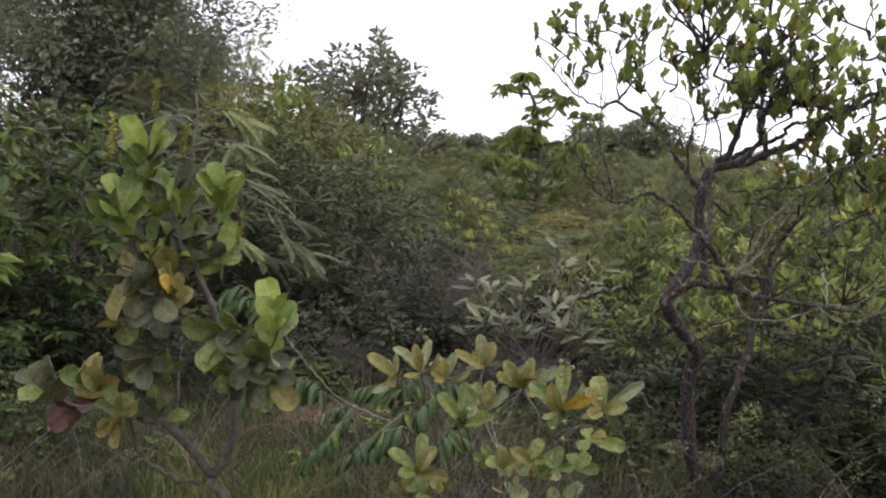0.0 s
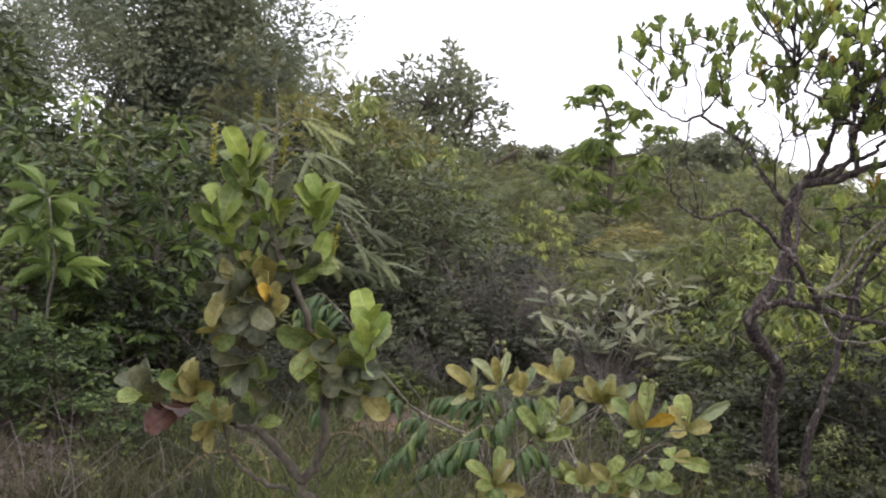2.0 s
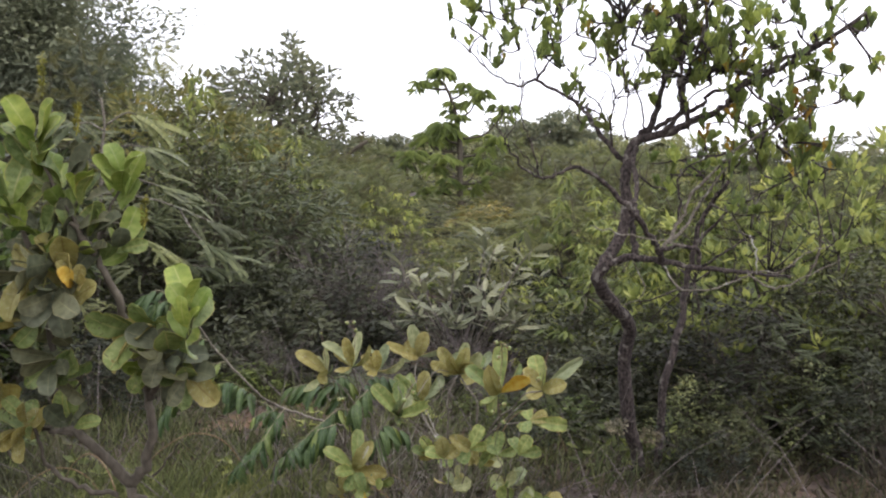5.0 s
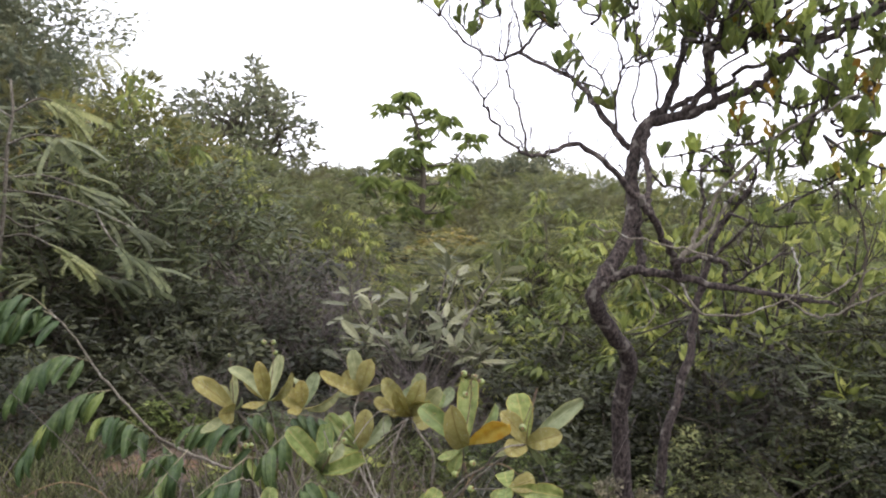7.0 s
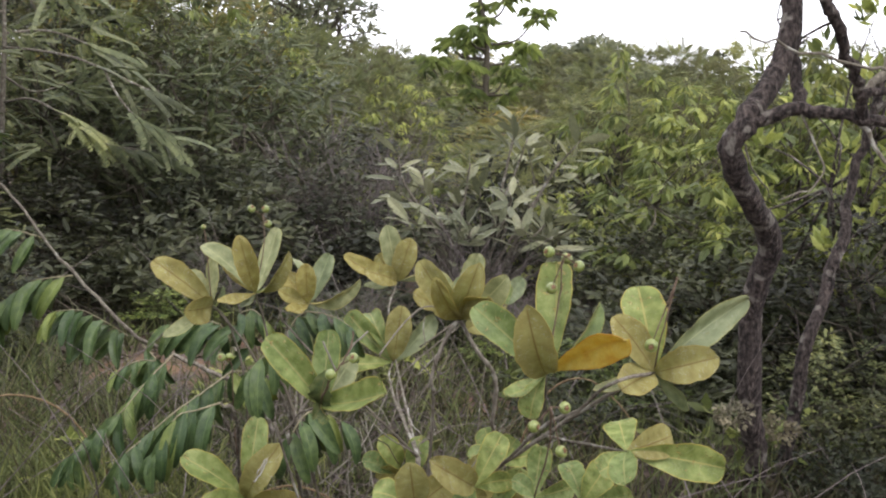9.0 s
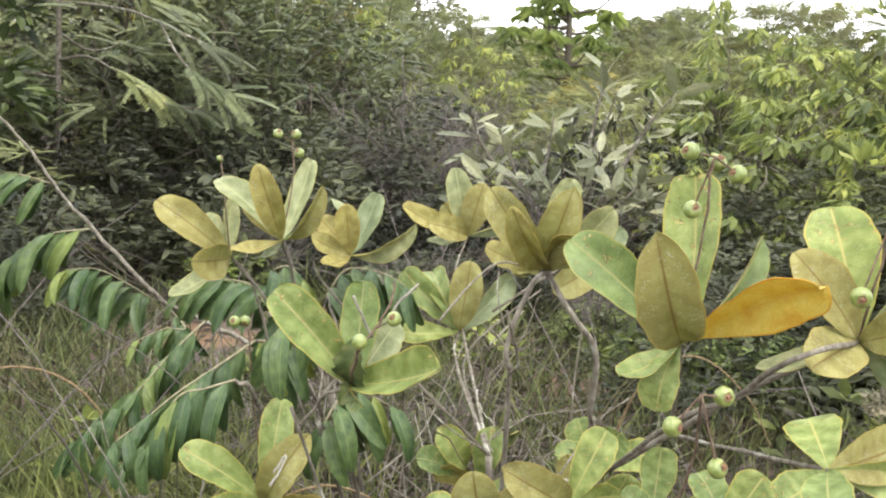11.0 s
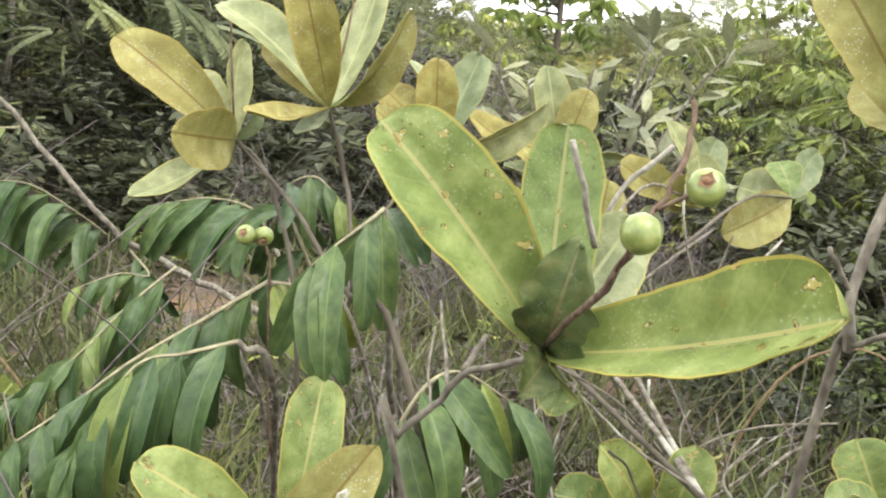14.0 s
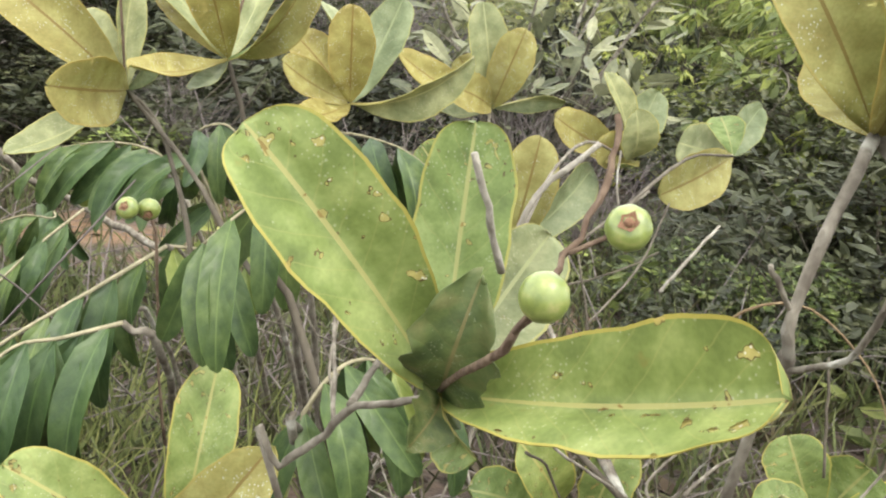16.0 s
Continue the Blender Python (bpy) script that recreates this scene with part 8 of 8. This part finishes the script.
fruit(fruiting_shrub, (0.421, 3.160, 0.837), 0.0160, (0.131, -0.600, 0.317), (0.434, 3.150, 0.884))
stem_part(fruiting_shrub, "fruit_stalk", [(0.422, 3.168, 0.715), (0.432, 3.160, 0.823), (0.431, 3.150, 0.863), (0.434, 3.150, 0.884)], 0.0013, 0.0010, STALK, 0.0008, 62, 6, 4, 0.2)
fruit(fruiting_shrub, (0.382, 3.000, 0.700), 0.0155, (0.636, -0.600, 0.143), (0.401, 3.000, 0.725))
fruit(fruiting_shrub, (0.420, 3.010, 0.721), 0.0155, (0.142, -0.600, 0.185), (0.401, 3.000, 0.725))
fruit(fruiting_shrub, (0.417, 3.000, 0.669), 0.0155, (0.562, -0.600, 0.494), (0.401, 3.000, 0.725))
stem_part(fruiting_shrub, "fruit_stalk", [(0.405, 3.100, 0.565), (0.410, 3.050, 0.649), (0.401, 3.000, 0.725)], 0.0013, 0.0010, STALK, 0.0008, 62, 6, 4, 0.2)
fruit(fruiting_shrub, (0.540, 3.080, 0.783), 0.0175, (-0.149, -0.600, -0.015), (0.573, 3.100, 0.870))
stem_part(fruiting_shrub, "fruit_stalk", [(0.559, 3.120, 0.735), (0.557, 3.100, 0.787), (0.573, 3.100, 0.870)], 0.0013, 0.0010, STALK, 0.0008, 62, 6, 4, 0.2)
fruit(fruiting_shrub, (-0.185, 3.900, 0.788), 0.0110, (0.673, -0.600, 0.726), (-0.183, 3.900, 0.782))
stem_part(fruiting_shrub, "fruit_stalk", [(-0.161, 3.870, 0.629), (-0.172, 3.880, 0.719), (-0.183, 3.900, 0.782)], 0.0013, 0.0010, STALK, 0.0008, 62, 6, 4, 0.2)
stem_part(fruiting_shrub, "branch", [(0.194, 3.933, -0.070), (0.273, 3.955, 0.156), (0.358, 3.940, 0.271)], 0.0018, 0.0010, TWIG_DARK, 0.0004, 120, 7, 4, 0.12)
stem_part(fruiting_shrub, "branch", [(0.324, 3.946, 0.225), (0.238, 3.912, 0.235)], 0.0011, 0.0007, TWIG_DARK, 0.0004, 150, 7, 4, 0.12)
stem_part(fruiting_shrub, "branch", [(0.093, 3.463, -0.070), (0.157, 3.288, 0.046), (0.267, 3.143, 0.129)], 0.0022, 0.0010, TWIG, 0.0004, 121, 7, 4, 0.12)
stem_part(fruiting_shrub, "branch", [(0.223, 3.201, 0.096), (0.153, 3.249, 0.132)], 0.0011, 0.0007, TWIG, 0.0004, 151, 7, 4, 0.12)
stem_part(fruiting_shrub, "branch", [(-0.040, 3.663, -0.070), (0.129, 3.600, 0.050), (0.309, 3.500, 0.211)], 0.0020, 0.0010, TWIG_DARK, 0.0004, 122, 7, 4, 0.12)
stem_part(fruiting_shrub, "branch", [(0.237, 3.540, 0.147), (0.375, 3.496, 0.216)], 0.0011, 0.0007, TWIG_DARK, 0.0004, 152, 7, 4, 0.12)
stem_part(fruiting_shrub, "branch", [(0.264, 4.039, -0.070), (0.302, 3.985, 0.152), (0.342, 3.902, 0.318)], 0.0013, 0.0010, TWIG, 0.0004, 123, 7, 4, 0.12)
stem_part(fruiting_shrub, "branch", [(0.326, 3.935, 0.251), (0.389, 3.979, 0.263)], 0.0011, 0.0007, TWIG, 0.0004, 153, 7, 4, 0.12)
stem_part(fruiting_shrub, "branch", [(0.497, 3.852, -0.070), (0.362, 3.963, 0.073), (0.215, 3.970, 0.280)], 0.0017, 0.0010, TWIG_DARK, 0.0004, 124, 7, 4, 0.12)
stem_part(fruiting_shrub, "branch", [(0.274, 3.967, 0.197), (0.380, 3.915, 0.262)], 0.0011, 0.0007, TWIG_DARK, 0.0004, 154, 7, 4, 0.12)
stem_part(fruiting_shrub, "branch", [(0.175, 3.786, -0.070), (0.318, 3.788, 0.079), (0.392, 3.779, 0.185)], 0.0013, 0.0010, TWIG, 0.0004, 125, 7, 4, 0.12)
stem_part(fruiting_shrub, "branch", [(0.362, 3.783, 0.143), (0.385, 3.773, 0.150)], 0.0011, 0.0007, TWIG, 0.0004, 155, 7, 4, 0.12)
stem_part(fruiting_shrub, "branch", [(-0.086, 3.805, -0.070), (-0.309, 3.809, 0.064), (-0.450, 3.806, 0.165)], 0.0018, 0.0010, TWIG_DARK, 0.0004, 126, 7, 4, 0.12)
stem_part(fruiting_shrub, "branch", [(-0.394, 3.807, 0.124), (-0.449, 3.833, 0.183)], 0.0011, 0.0007, TWIG_DARK, 0.0004, 156, 7, 4, 0.12)
stem_part(fruiting_shrub, "branch", [(0.633, 3.487, -0.070), (0.699, 3.509, 0.072), (0.710, 3.430, 0.218)], 0.0014, 0.0010, TWIG, 0.0004, 127, 7, 4, 0.12)
stem_part(fruiting_shrub, "branch", [(0.706, 3.461, 0.160), (0.688, 3.435, 0.235)], 0.0011, 0.0007, TWIG, 0.0004, 157, 7, 4, 0.12)
stem_part(fruiting_shrub, "branch", [(-0.123, 3.587, -0.070), (-0.024, 3.568, 0.066), (0.105, 3.568, 0.233)], 0.0016, 0.0010, TWIG_DARK, 0.0004, 128, 7, 4, 0.12)
stem_part(fruiting_shrub, "branch", [(0.054, 3.568, 0.166), (0.120, 3.542, 0.206)], 0.0011, 0.0007, TWIG_DARK, 0.0004, 158, 7, 4, 0.12)
stem_part(fruiting_shrub, "branch", [(-0.186, 3.870, -0.070), (-0.302, 3.825, 0.085), (-0.370, 3.822, 0.363)], 0.0014, 0.0010, TWIG, 0.0004, 129, 7, 4, 0.12)
stem_part(fruiting_shrub, "branch", [(-0.342, 3.823, 0.252), (-0.329, 3.860, 0.306)], 0.0011, 0.0007, TWIG, 0.0004, 159, 7, 4, 0.12)
stem_part(fruiting_shrub, "branch", [(0.144, 4.208, -0.070), (0.339, 4.204, 0.016), (0.486, 4.139, 0.119)], 0.0022, 0.0010, TWIG_DARK, 0.0004, 130, 7, 4, 0.12)
stem_part(fruiting_shrub, "branch", [(0.427, 4.165, 0.078), (0.593, 4.141, 0.139)], 0.0011, 0.0007, TWIG_DARK, 0.0004, 160, 7, 4, 0.12)
stem_part(fruiting_shrub, "branch", [(-0.045, 4.007, -0.070), (-0.095, 3.955, 0.047), (-0.193, 3.960, 0.197)], 0.0014, 0.0010, TWIG, 0.0004, 131, 7, 4, 0.12)
stem_part(fruiting_shrub, "branch", [(-0.154, 3.958, 0.137), (-0.124, 3.953, 0.178)], 0.0011, 0.0007, TWIG, 0.0004, 161, 7, 4, 0.12)
stem_part(fruiting_shrub, "branch", [(0.018, 4.072, -0.070), (0.088, 3.963, 0.111), (0.317, 3.973, 0.291)], 0.0015, 0.0010, TWIG_DARK, 0.0004, 132, 7, 4, 0.12)
stem_part(fruiting_shrub, "branch", [(0.225, 3.969, 0.219), (0.045, 3.942, 0.294)], 0.0011, 0.0007, TWIG_DARK, 0.0004, 162, 7, 4, 0.12)
stem_part(fruiting_shrub, "branch", [(0.066, 4.084, -0.070), (0.077, 4.217, 0.148), (0.130, 4.225, 0.275)], 0.0022, 0.0010, TWIG, 0.0004, 133, 7, 4, 0.12)
stem_part(fruiting_shrub, "branch", [(0.109, 4.222, 0.224), (0.126, 4.223, 0.241)], 0.0011, 0.0007, TWIG, 0.0004, 163, 7, 4, 0.12)
stem_part(fruiting_shrub, "branch", [(0.731, 3.921, -0.070), (0.827, 3.902, 0.136), (0.963, 3.970, 0.314)], 0.0014, 0.0010, TWIG_DARK, 0.0004, 134, 7, 4, 0.12)
stem_part(fruiting_shrub, "branch", [(0.909, 3.943, 0.243), (0.975, 3.909, 0.308)], 0.0011, 0.0007, TWIG_DARK, 0.0004, 164, 7, 4, 0.12)
stem_part(fruiting_shrub, "branch", [(-0.018, 3.711, -0.070), (0.158, 3.734, 0.014), (0.314, 3.657, 0.163)], 0.0020, 0.0010, TWIG, 0.0004, 135, 7, 4, 0.12)
stem_part(fruiting_shrub, "branch", [(0.252, 3.688, 0.103), (0.206, 3.629, 0.174)], 0.0011, 0.0007, TWIG, 0.0004, 165, 7, 4, 0.12)
stem_part(fruiting_shrub, "branch", [(0.249, 3.621, -0.070), (0.112, 3.754, -0.001), (-0.034, 3.909, 0.065)], 0.0021, 0.0010, TWIG_DARK, 0.0004, 136, 7, 4, 0.12)
stem_part(fruiting_shrub, "branch", [(0.024, 3.847, 0.039), (-0.065, 3.862, 0.113)], 0.0011, 0.0007, TWIG_DARK, 0.0004, 166, 7, 4, 0.12)
stem_part(fruiting_shrub, "branch", [(-0.030, 4.071, -0.070), (0.159, 4.118, -0.044), (0.344, 4.209, 0.150)], 0.0022, 0.0010, TWIG, 0.0004, 137, 7, 4, 0.12)
stem_part(fruiting_shrub, "branch", [(0.270, 4.172, 0.072), (0.287, 4.221, 0.103)], 0.0011, 0.0007, TWIG, 0.0004, 167, 7, 4, 0.12)
stem_part(fruiting_shrub, "branch", [(0.105, 4.242, -0.070), (-0.032, 4.195, 0.138), (-0.195, 4.203, 0.319)], 0.0016, 0.0010, TWIG_DARK, 0.0004, 138, 7, 4, 0.12)
stem_part(fruiting_shrub, "branch", [(-0.130, 4.200, 0.247), (-0.202, 4.220, 0.334)], 0.0011, 0.0007, TWIG_DARK, 0.0004, 168, 7, 4, 0.12)
stem_part(fruiting_shrub, "branch", [(-0.227, 3.647, -0.070), (-0.211, 3.648, 0.047), (-0.135, 3.644, 0.220)], 0.0016, 0.0010, TWIG, 0.0004, 139, 7, 4, 0.12)
stem_part(fruiting_shrub, "branch", [(-0.166, 3.646, 0.151), (-0.211, 3.717, 0.199)], 0.0011, 0.0007, TWIG, 0.0004, 169, 7, 4, 0.12)
stem_part(fruiting_shrub, "branch", [(-0.090, 3.929, -0.070), (-0.215, 3.930, -0.006), (-0.412, 3.855, 0.094)], 0.0012, 0.0010, TWIG_DARK, 0.0004, 140, 7, 4, 0.12)
stem_part(fruiting_shrub, "branch", [(-0.333, 3.885, 0.054), (-0.229, 3.872, 0.069)], 0.0011, 0.0007, TWIG_DARK, 0.0004, 170, 7, 4, 0.12)
stem_part(fruiting_shrub, "branch", [(0.180, 3.776, -0.070), (0.160, 3.968, 0.050), (0.145, 4.010, 0.177)], 0.0015, 0.0010, TWIG, 0.0004, 141, 7, 4, 0.12)
stem_part(fruiting_shrub, "branch", [(0.151, 3.993, 0.126), (0.087, 3.909, 0.198)], 0.0011, 0.0007, TWIG, 0.0004, 171, 7, 4, 0.12)
t_rng = np.random.default_rng(404)
for i in range(46):
    foot = np.array([t_rng.uniform(-0.02, 0.42), t_rng.uniform(3.65, 4.05), t_rng.uniform(-0.03, 0.22)])
    tip = foot + (t_rng.normal(0.01, 0.11), t_rng.normal(0, 0.08), t_rng.uniform(0.10, 0.30))
    knee = (foot + tip) / 2 + t_rng.normal(0, 0.022, 3)
    stem_part(fruiting_shrub, "twig", [tuple(foot), tuple(knee), tuple(tip)], t_rng.uniform(0.0012, 0.0026), 0.0008, (TWIG, TWIG_PALE, TWIG)[i % 3], 0.0008, 500 + i, 5, 3, 0.12)
    if i % 2:
        end = knee + t_rng.normal(0, 0.05, 3) + (0, 0, 0.05)
        stem_part(fruiting_shrub, "twig", [tuple(knee), tuple((knee + end) / 2 + t_rng.normal(0, 0.008, 3)), tuple(end)], 0.0012, 0.0006, (TWIG_PALE, TWIG)[i % 4 // 2], 0.0006, 600 + i, 5, 3, 0.12)
leaf_tuft(fruiting_shrub, OBOVATE, (0.020, 3.450, 0.300), 110, 5, 0.085, ("green", "ochre", "green", "pale"), 1.8, 200)
stem_part(fruiting_shrub, "branch", [(0.140, 3.620, -0.080), (0.120, 3.535, 0.080), (0.020, 3.450, 0.300)], 0.0021, 0.0014, TWIG_DARK, 0.0004, 80, 7, 4, 0.12)
leaf_tuft(fruiting_shrub, OBOVATE, (0.300, 3.350, 0.330), 80, 5, 0.085, ("green", "ochre", "green", "pale"), 1.8, 201)
stem_part(fruiting_shrub, "branch", [(0.160, 3.620, -0.080), (0.260, 3.485, 0.095), (0.300, 3.350, 0.330)], 0.0021, 0.0014, TWIG_DARK, 0.0004, 81, 7, 4, 0.12)
leaf_tuft(fruiting_shrub, OBOVATE, (0.480, 3.300, 0.300), 60, 5, 0.085, ("green", "ochre", "green", "pale"), 1.8, 202)
stem_part(fruiting_shrub, "branch", [(0.180, 3.620, -0.080), (0.350, 3.460, 0.080), (0.480, 3.300, 0.300)], 0.0021, 0.0014, TWIG_DARK, 0.0004, 82, 7, 4, 0.12)
leaf_tuft(fruiting_shrub, OBOVATE, (0.160, 3.300, 0.220), 95, 5, 0.085, ("green", "ochre", "green", "pale"), 1.8, 203)
stem_part(fruiting_shrub, "branch", [(0.200, 3.620, -0.080), (0.190, 3.460, 0.040), (0.160, 3.300, 0.220)], 0.0021, 0.0014, TWIG_DARK, 0.0004, 83, 7, 4, 0.12)
leaf_tuft(fruiting_shrub, OBOVATE, (0.400, 3.550, 0.360), 70, 5, 0.085, ("green", "ochre", "green", "pale"), 1.8, 204)
stem_part(fruiting_shrub, "branch", [(0.220, 3.620, -0.080), (0.310, 3.585, 0.110), (0.400, 3.550, 0.360)], 0.0021, 0.0014, TWIG_DARK, 0.0004, 84, 7, 4, 0.12)
leaf_tuft(fruiting_shrub, OBOVATE, (-0.080, 3.600, 0.220), 120, 5, 0.085, ("green", "ochre", "green", "pale"), 1.8, 205)
stem_part(fruiting_shrub, "branch", [(0.240, 3.620, -0.080), (0.070, 3.610, 0.040), (-0.080, 3.600, 0.220)], 0.0021, 0.0014, TWIG_DARK, 0.0004, 85, 7, 4, 0.12)
leaf_tuft(fruiting_shrub, OBOVATE, (0.600, 3.350, 0.260), 50, 5, 0.085, ("green", "ochre", "green", "pale"), 1.8, 206)
stem_part(fruiting_shrub, "branch", [(0.260, 3.620, -0.080), (0.410, 3.485, 0.060), (0.600, 3.350, 0.260)], 0.0021, 0.0014, TWIG_DARK, 0.0004, 86, 7, 4, 0.12)
leaf_tuft(fruiting_shrub, OBOVATE, (0.250, 3.700, 0.340), 90, 5, 0.085, ("green", "ochre", "green", "pale"), 1.8, 207)
stem_part(fruiting_shrub, "branch", [(0.280, 3.620, -0.080), (0.235, 3.660, 0.100), (0.250, 3.700, 0.340)], 0.0021, 0.0014, TWIG_DARK, 0.0004, 87, 7, 4, 0.12)
leaf_tuft(fruiting_shrub, OBOVATE, (0.520, 3.600, 0.220), 70, 5, 0.085, ("green", "ochre", "green", "pale"), 1.8, 208)
stem_part(fruiting_shrub, "branch", [(0.300, 3.620, -0.080), (0.370, 3.610, 0.040), (0.520, 3.600, 0.220)], 0.0021, 0.0014, TWIG_DARK, 0.0004, 88, 7, 4, 0.12)


# ---- grass ----
def grass(seed, count, area, height, thin=0.004):
    """Bent blades scattered over a stretch of ground."""
    g = np.random.default_rng(seed)
    x0, x1, y0, y1 = area
    t = np.array([(-1, 0, 0), (1, 0, 0), (-0.8, 0.4, 0.02), (0.8, 0.4, 0.02), (-0.5, 0.75, 0.12), (0.5, 0.75, 0.12), (0, 1, 0.3)])
    tf = np.array([(0, 1, 3, 2), (2, 3, 5, 4), (4, 5, 6, 6)])
    tuft = g.uniform((x0, y0), (x1, y1), (count // 9, 2))
    # the red patch of soil stays bare
    tuft = tuft[((tuft[:, 0] + 0.62) / 0.27) ** 2 + ((tuft[:, 1] - 5.5) / 0.36) ** 2 > 1]
    p = np.repeat(tuft, 9, 0) + g.normal(0, 0.035, (len(tuft) * 9, 2))
    z = np.array([ground_height(x, y) - 0.01 for x, y in p])
    pos = np.column_stack([p, z])
    along = unit(g.normal(0, 0.6, pos.shape) * (1, 1, 0.1) + (0, 0, 1))
    normal = unit(g.normal(0, 1, pos.shape) * (1, 1, 0.2))
    s = height * g.uniform(0.45, 1.25, len(pos))
    v, f = spread(t, tf, pos, along, normal, s, thin / s)
    return v, [tuple(dict.fromkeys(one)) for one in f.tolist()]


meadow = new("grass", mesh_of("grass", *join([grass(1, 6000, (-3.4, 0.9, 3.6, 6.6), 0.14), grass(2, 3000, (0.3, 2.4, 3.6, 6.0), 0.15), grass(4, 5400, (-7, 7, -6, 3.0), 0.2, 0.007), grass(3, 900, (-2.2, 0.6, 3.2, 5.2), 0.36, 0.0026), grass(5, 1800, (-2.0, -1.2, 3.4, 4.6), 0.24, 0.0035)]), GRASS))
soft = new("grass", mesh_of("green_grass", *join([grass(6, 3300, (-0.8, 1.5, 4.3, 6.4), 0.22, 0.0034), grass(7, 2200, (-2.0, -0.5, 4.0, 6.0), 0.20, 0.0036)]), GRASS_GREEN))
fresh = new("grass", mesh_of("fresh_grass", *join([grass(8, 5000, (-1.75, -0.25, 3.75, 4.65), 0.14, 0.0030), grass(9, 700, (-1.3, 0.1, 3.7, 4.4), 0.26, 0.0026)]), GRASS_FRESH))
tagged(fresh, "fresh yellow-green grass on the open patch of soil", "grass", kind="stuff")
tagged(soft, "soft green grass among twigs below the shrubs", "grass", kind="stuff")
tagged(meadow, "tall dry green and straw-coloured grass on sandy soil", "grass", kind="stuff")

# dead stalks and fallen leaves on the soil
LITTER = foliage("dry_fallen_leaves", [(0.024, 0.016, 0.012), (0.052, 0.035, 0.026), (0.086, 0.062, 0.045), (0.140, 0.112, 0.088)], 0.8, 0.1, 2.0)
l_rng = np.random.default_rng(91)
l_n = 5200
l_xy = l_rng.uniform((-3.2, 2.6), (2.8, 8.0), (l_n, 2))
l_pos = np.column_stack([l_xy, [ground_height(x, y) + 0.008 for x, y in l_xy]])
l_v, l_f = spread(LEAF_V, LEAF_F, l_pos, unit(l_rng.normal(0, 1, (l_n, 3)) * (1, 1, 0.2)), unit(l_rng.normal(0, 0.45, (l_n, 3)) + (0, 0, 1)), l_rng.uniform(0.03, 0.10, l_n), 1.3)
tagged(new("leaf_litter", mesh_of("leaf_litter", l_v, l_f, LITTER)), "dry brown fallen leaves scattered on the soil", "leaf litter", kind="stuff")
sticks = []
for i in range(900):
    x, y = l_rng.uniform((-3.0, 3.0), (2.4, 7.6)) if i < 380 else l_rng.uniform((-0.6, 3.9), (1.3, 6.0)) if i < 640 else l_rng.uniform((-2.0, 2.9), (0.3, 5.0))
    a, long = l_rng.uniform(0, 6.283), l_rng.uniform(0.12, 0.6)
    up = l_rng.uniform(-0.02, 0.25) * long if l_rng.uniform() < 0.7 else l_rng.uniform(0.5, 1.1) * long
    p0 = np.array([x, y, ground_height(x, y) - 0.004])
    p1 = p0 + (long * math.cos(a), long * math.sin(a), up)
    stick = smooth_path([p0, (p0 + p1) / 2 + l_rng.normal(0, 0.05 * long, 3) + (0, 0, 0.03), p1], 3)
    sticks.append(tube(stick, np.linspace(l_rng.uniform(0.0012, 0.003), 0.0008, len(stick)), 4))
tagged(new("dead_stalks", mesh_of("dead_stalks", *join(sticks), TWIG_PURPLE, True)), "bleached dead stalks and twigs among the grass", "dry stalks", kind="stuff")

# pale crusty lichen on the foot of the crooked trunk
LICHEN = foliage("pale_crusty_lichen", [(0.10, 0.092, 0.068), (0.16, 0.145, 0.108), (0.235, 0.215, 0.165)], 0.9, 0.1, 8.0)
for lx, ly, lz, size in [(1.105, 4.240, 0.290, 0.050), (1.307, 4.420, 0.186, 0.055)]:
    clump = new("lichen_clump")
    k = 260
    d = unit(l_rng.normal(0, 1, (k, 3)) * (1, 0.8, 0.8))
    v, f = spread(LEAF_V, LEAF_F, np.array([lx, ly, lz]) + d * size * l_rng.uniform(0.3, 1.0, (k, 1)) * (1, 0.8, 0.75), unit(d + l_rng.normal(0, 0.5, (k, 3))), unit(l_rng.normal(0, 1, (k, 3)) + (0, 0, 0.6)), l_rng.uniform(0.006, 0.017, k), 2.2)
    part("thallus", mesh_of("thallus", v, f, LICHEN), clump)
    tagged(clump, "pale beige crusty lichen clump on the tree trunk", "lichen")

# arching dead stalks in front of the soil
STRAW = bark("brown_dry_straw", (0.10, 0.065, 0.035), (0.26, 0.19, 0.11), 90, 0.2)
for sx, sy, reach, top, turn in [(-0.22, 3.75, 0.42, 0.30, 10), (-0.15, 3.70, 0.30, 0.27, -15), (-0.95, 3.90, 0.35, 0.32, 150), (-1.05, 4.10, -0.40, 0.25, 20), (0.55, 4.50, 0.40, 0.35, -30), (-0.50, 4.40, 0.50, 0.30, 200)]:
    stalk = new("dry_grass_stalk")
    a = radians(turn)
    p = np.array([(0, 0, -0.02), (0.25 * reach, 0, 0.75 * top), (0.55 * reach, 0, top), (0.85 * reach, 0, 0.8 * top), (reach, 0, 0.5 * top)])
    p = np.column_stack([sx + p[:, 0] * math.cos(a), sy + p[:, 0] * math.sin(a), p[:, 2] + ground_height(sx, sy)])
    line = smooth_path(p, 5)
    part("stem", mesh_of("stem", *tube(line, np.linspace(0.0035, 0.0012, len(line)), 5), STRAW, True), stalk)
    tagged(stalk, "arching brown dead grass stalk over the soil", "dry stalk", "dead stalks")
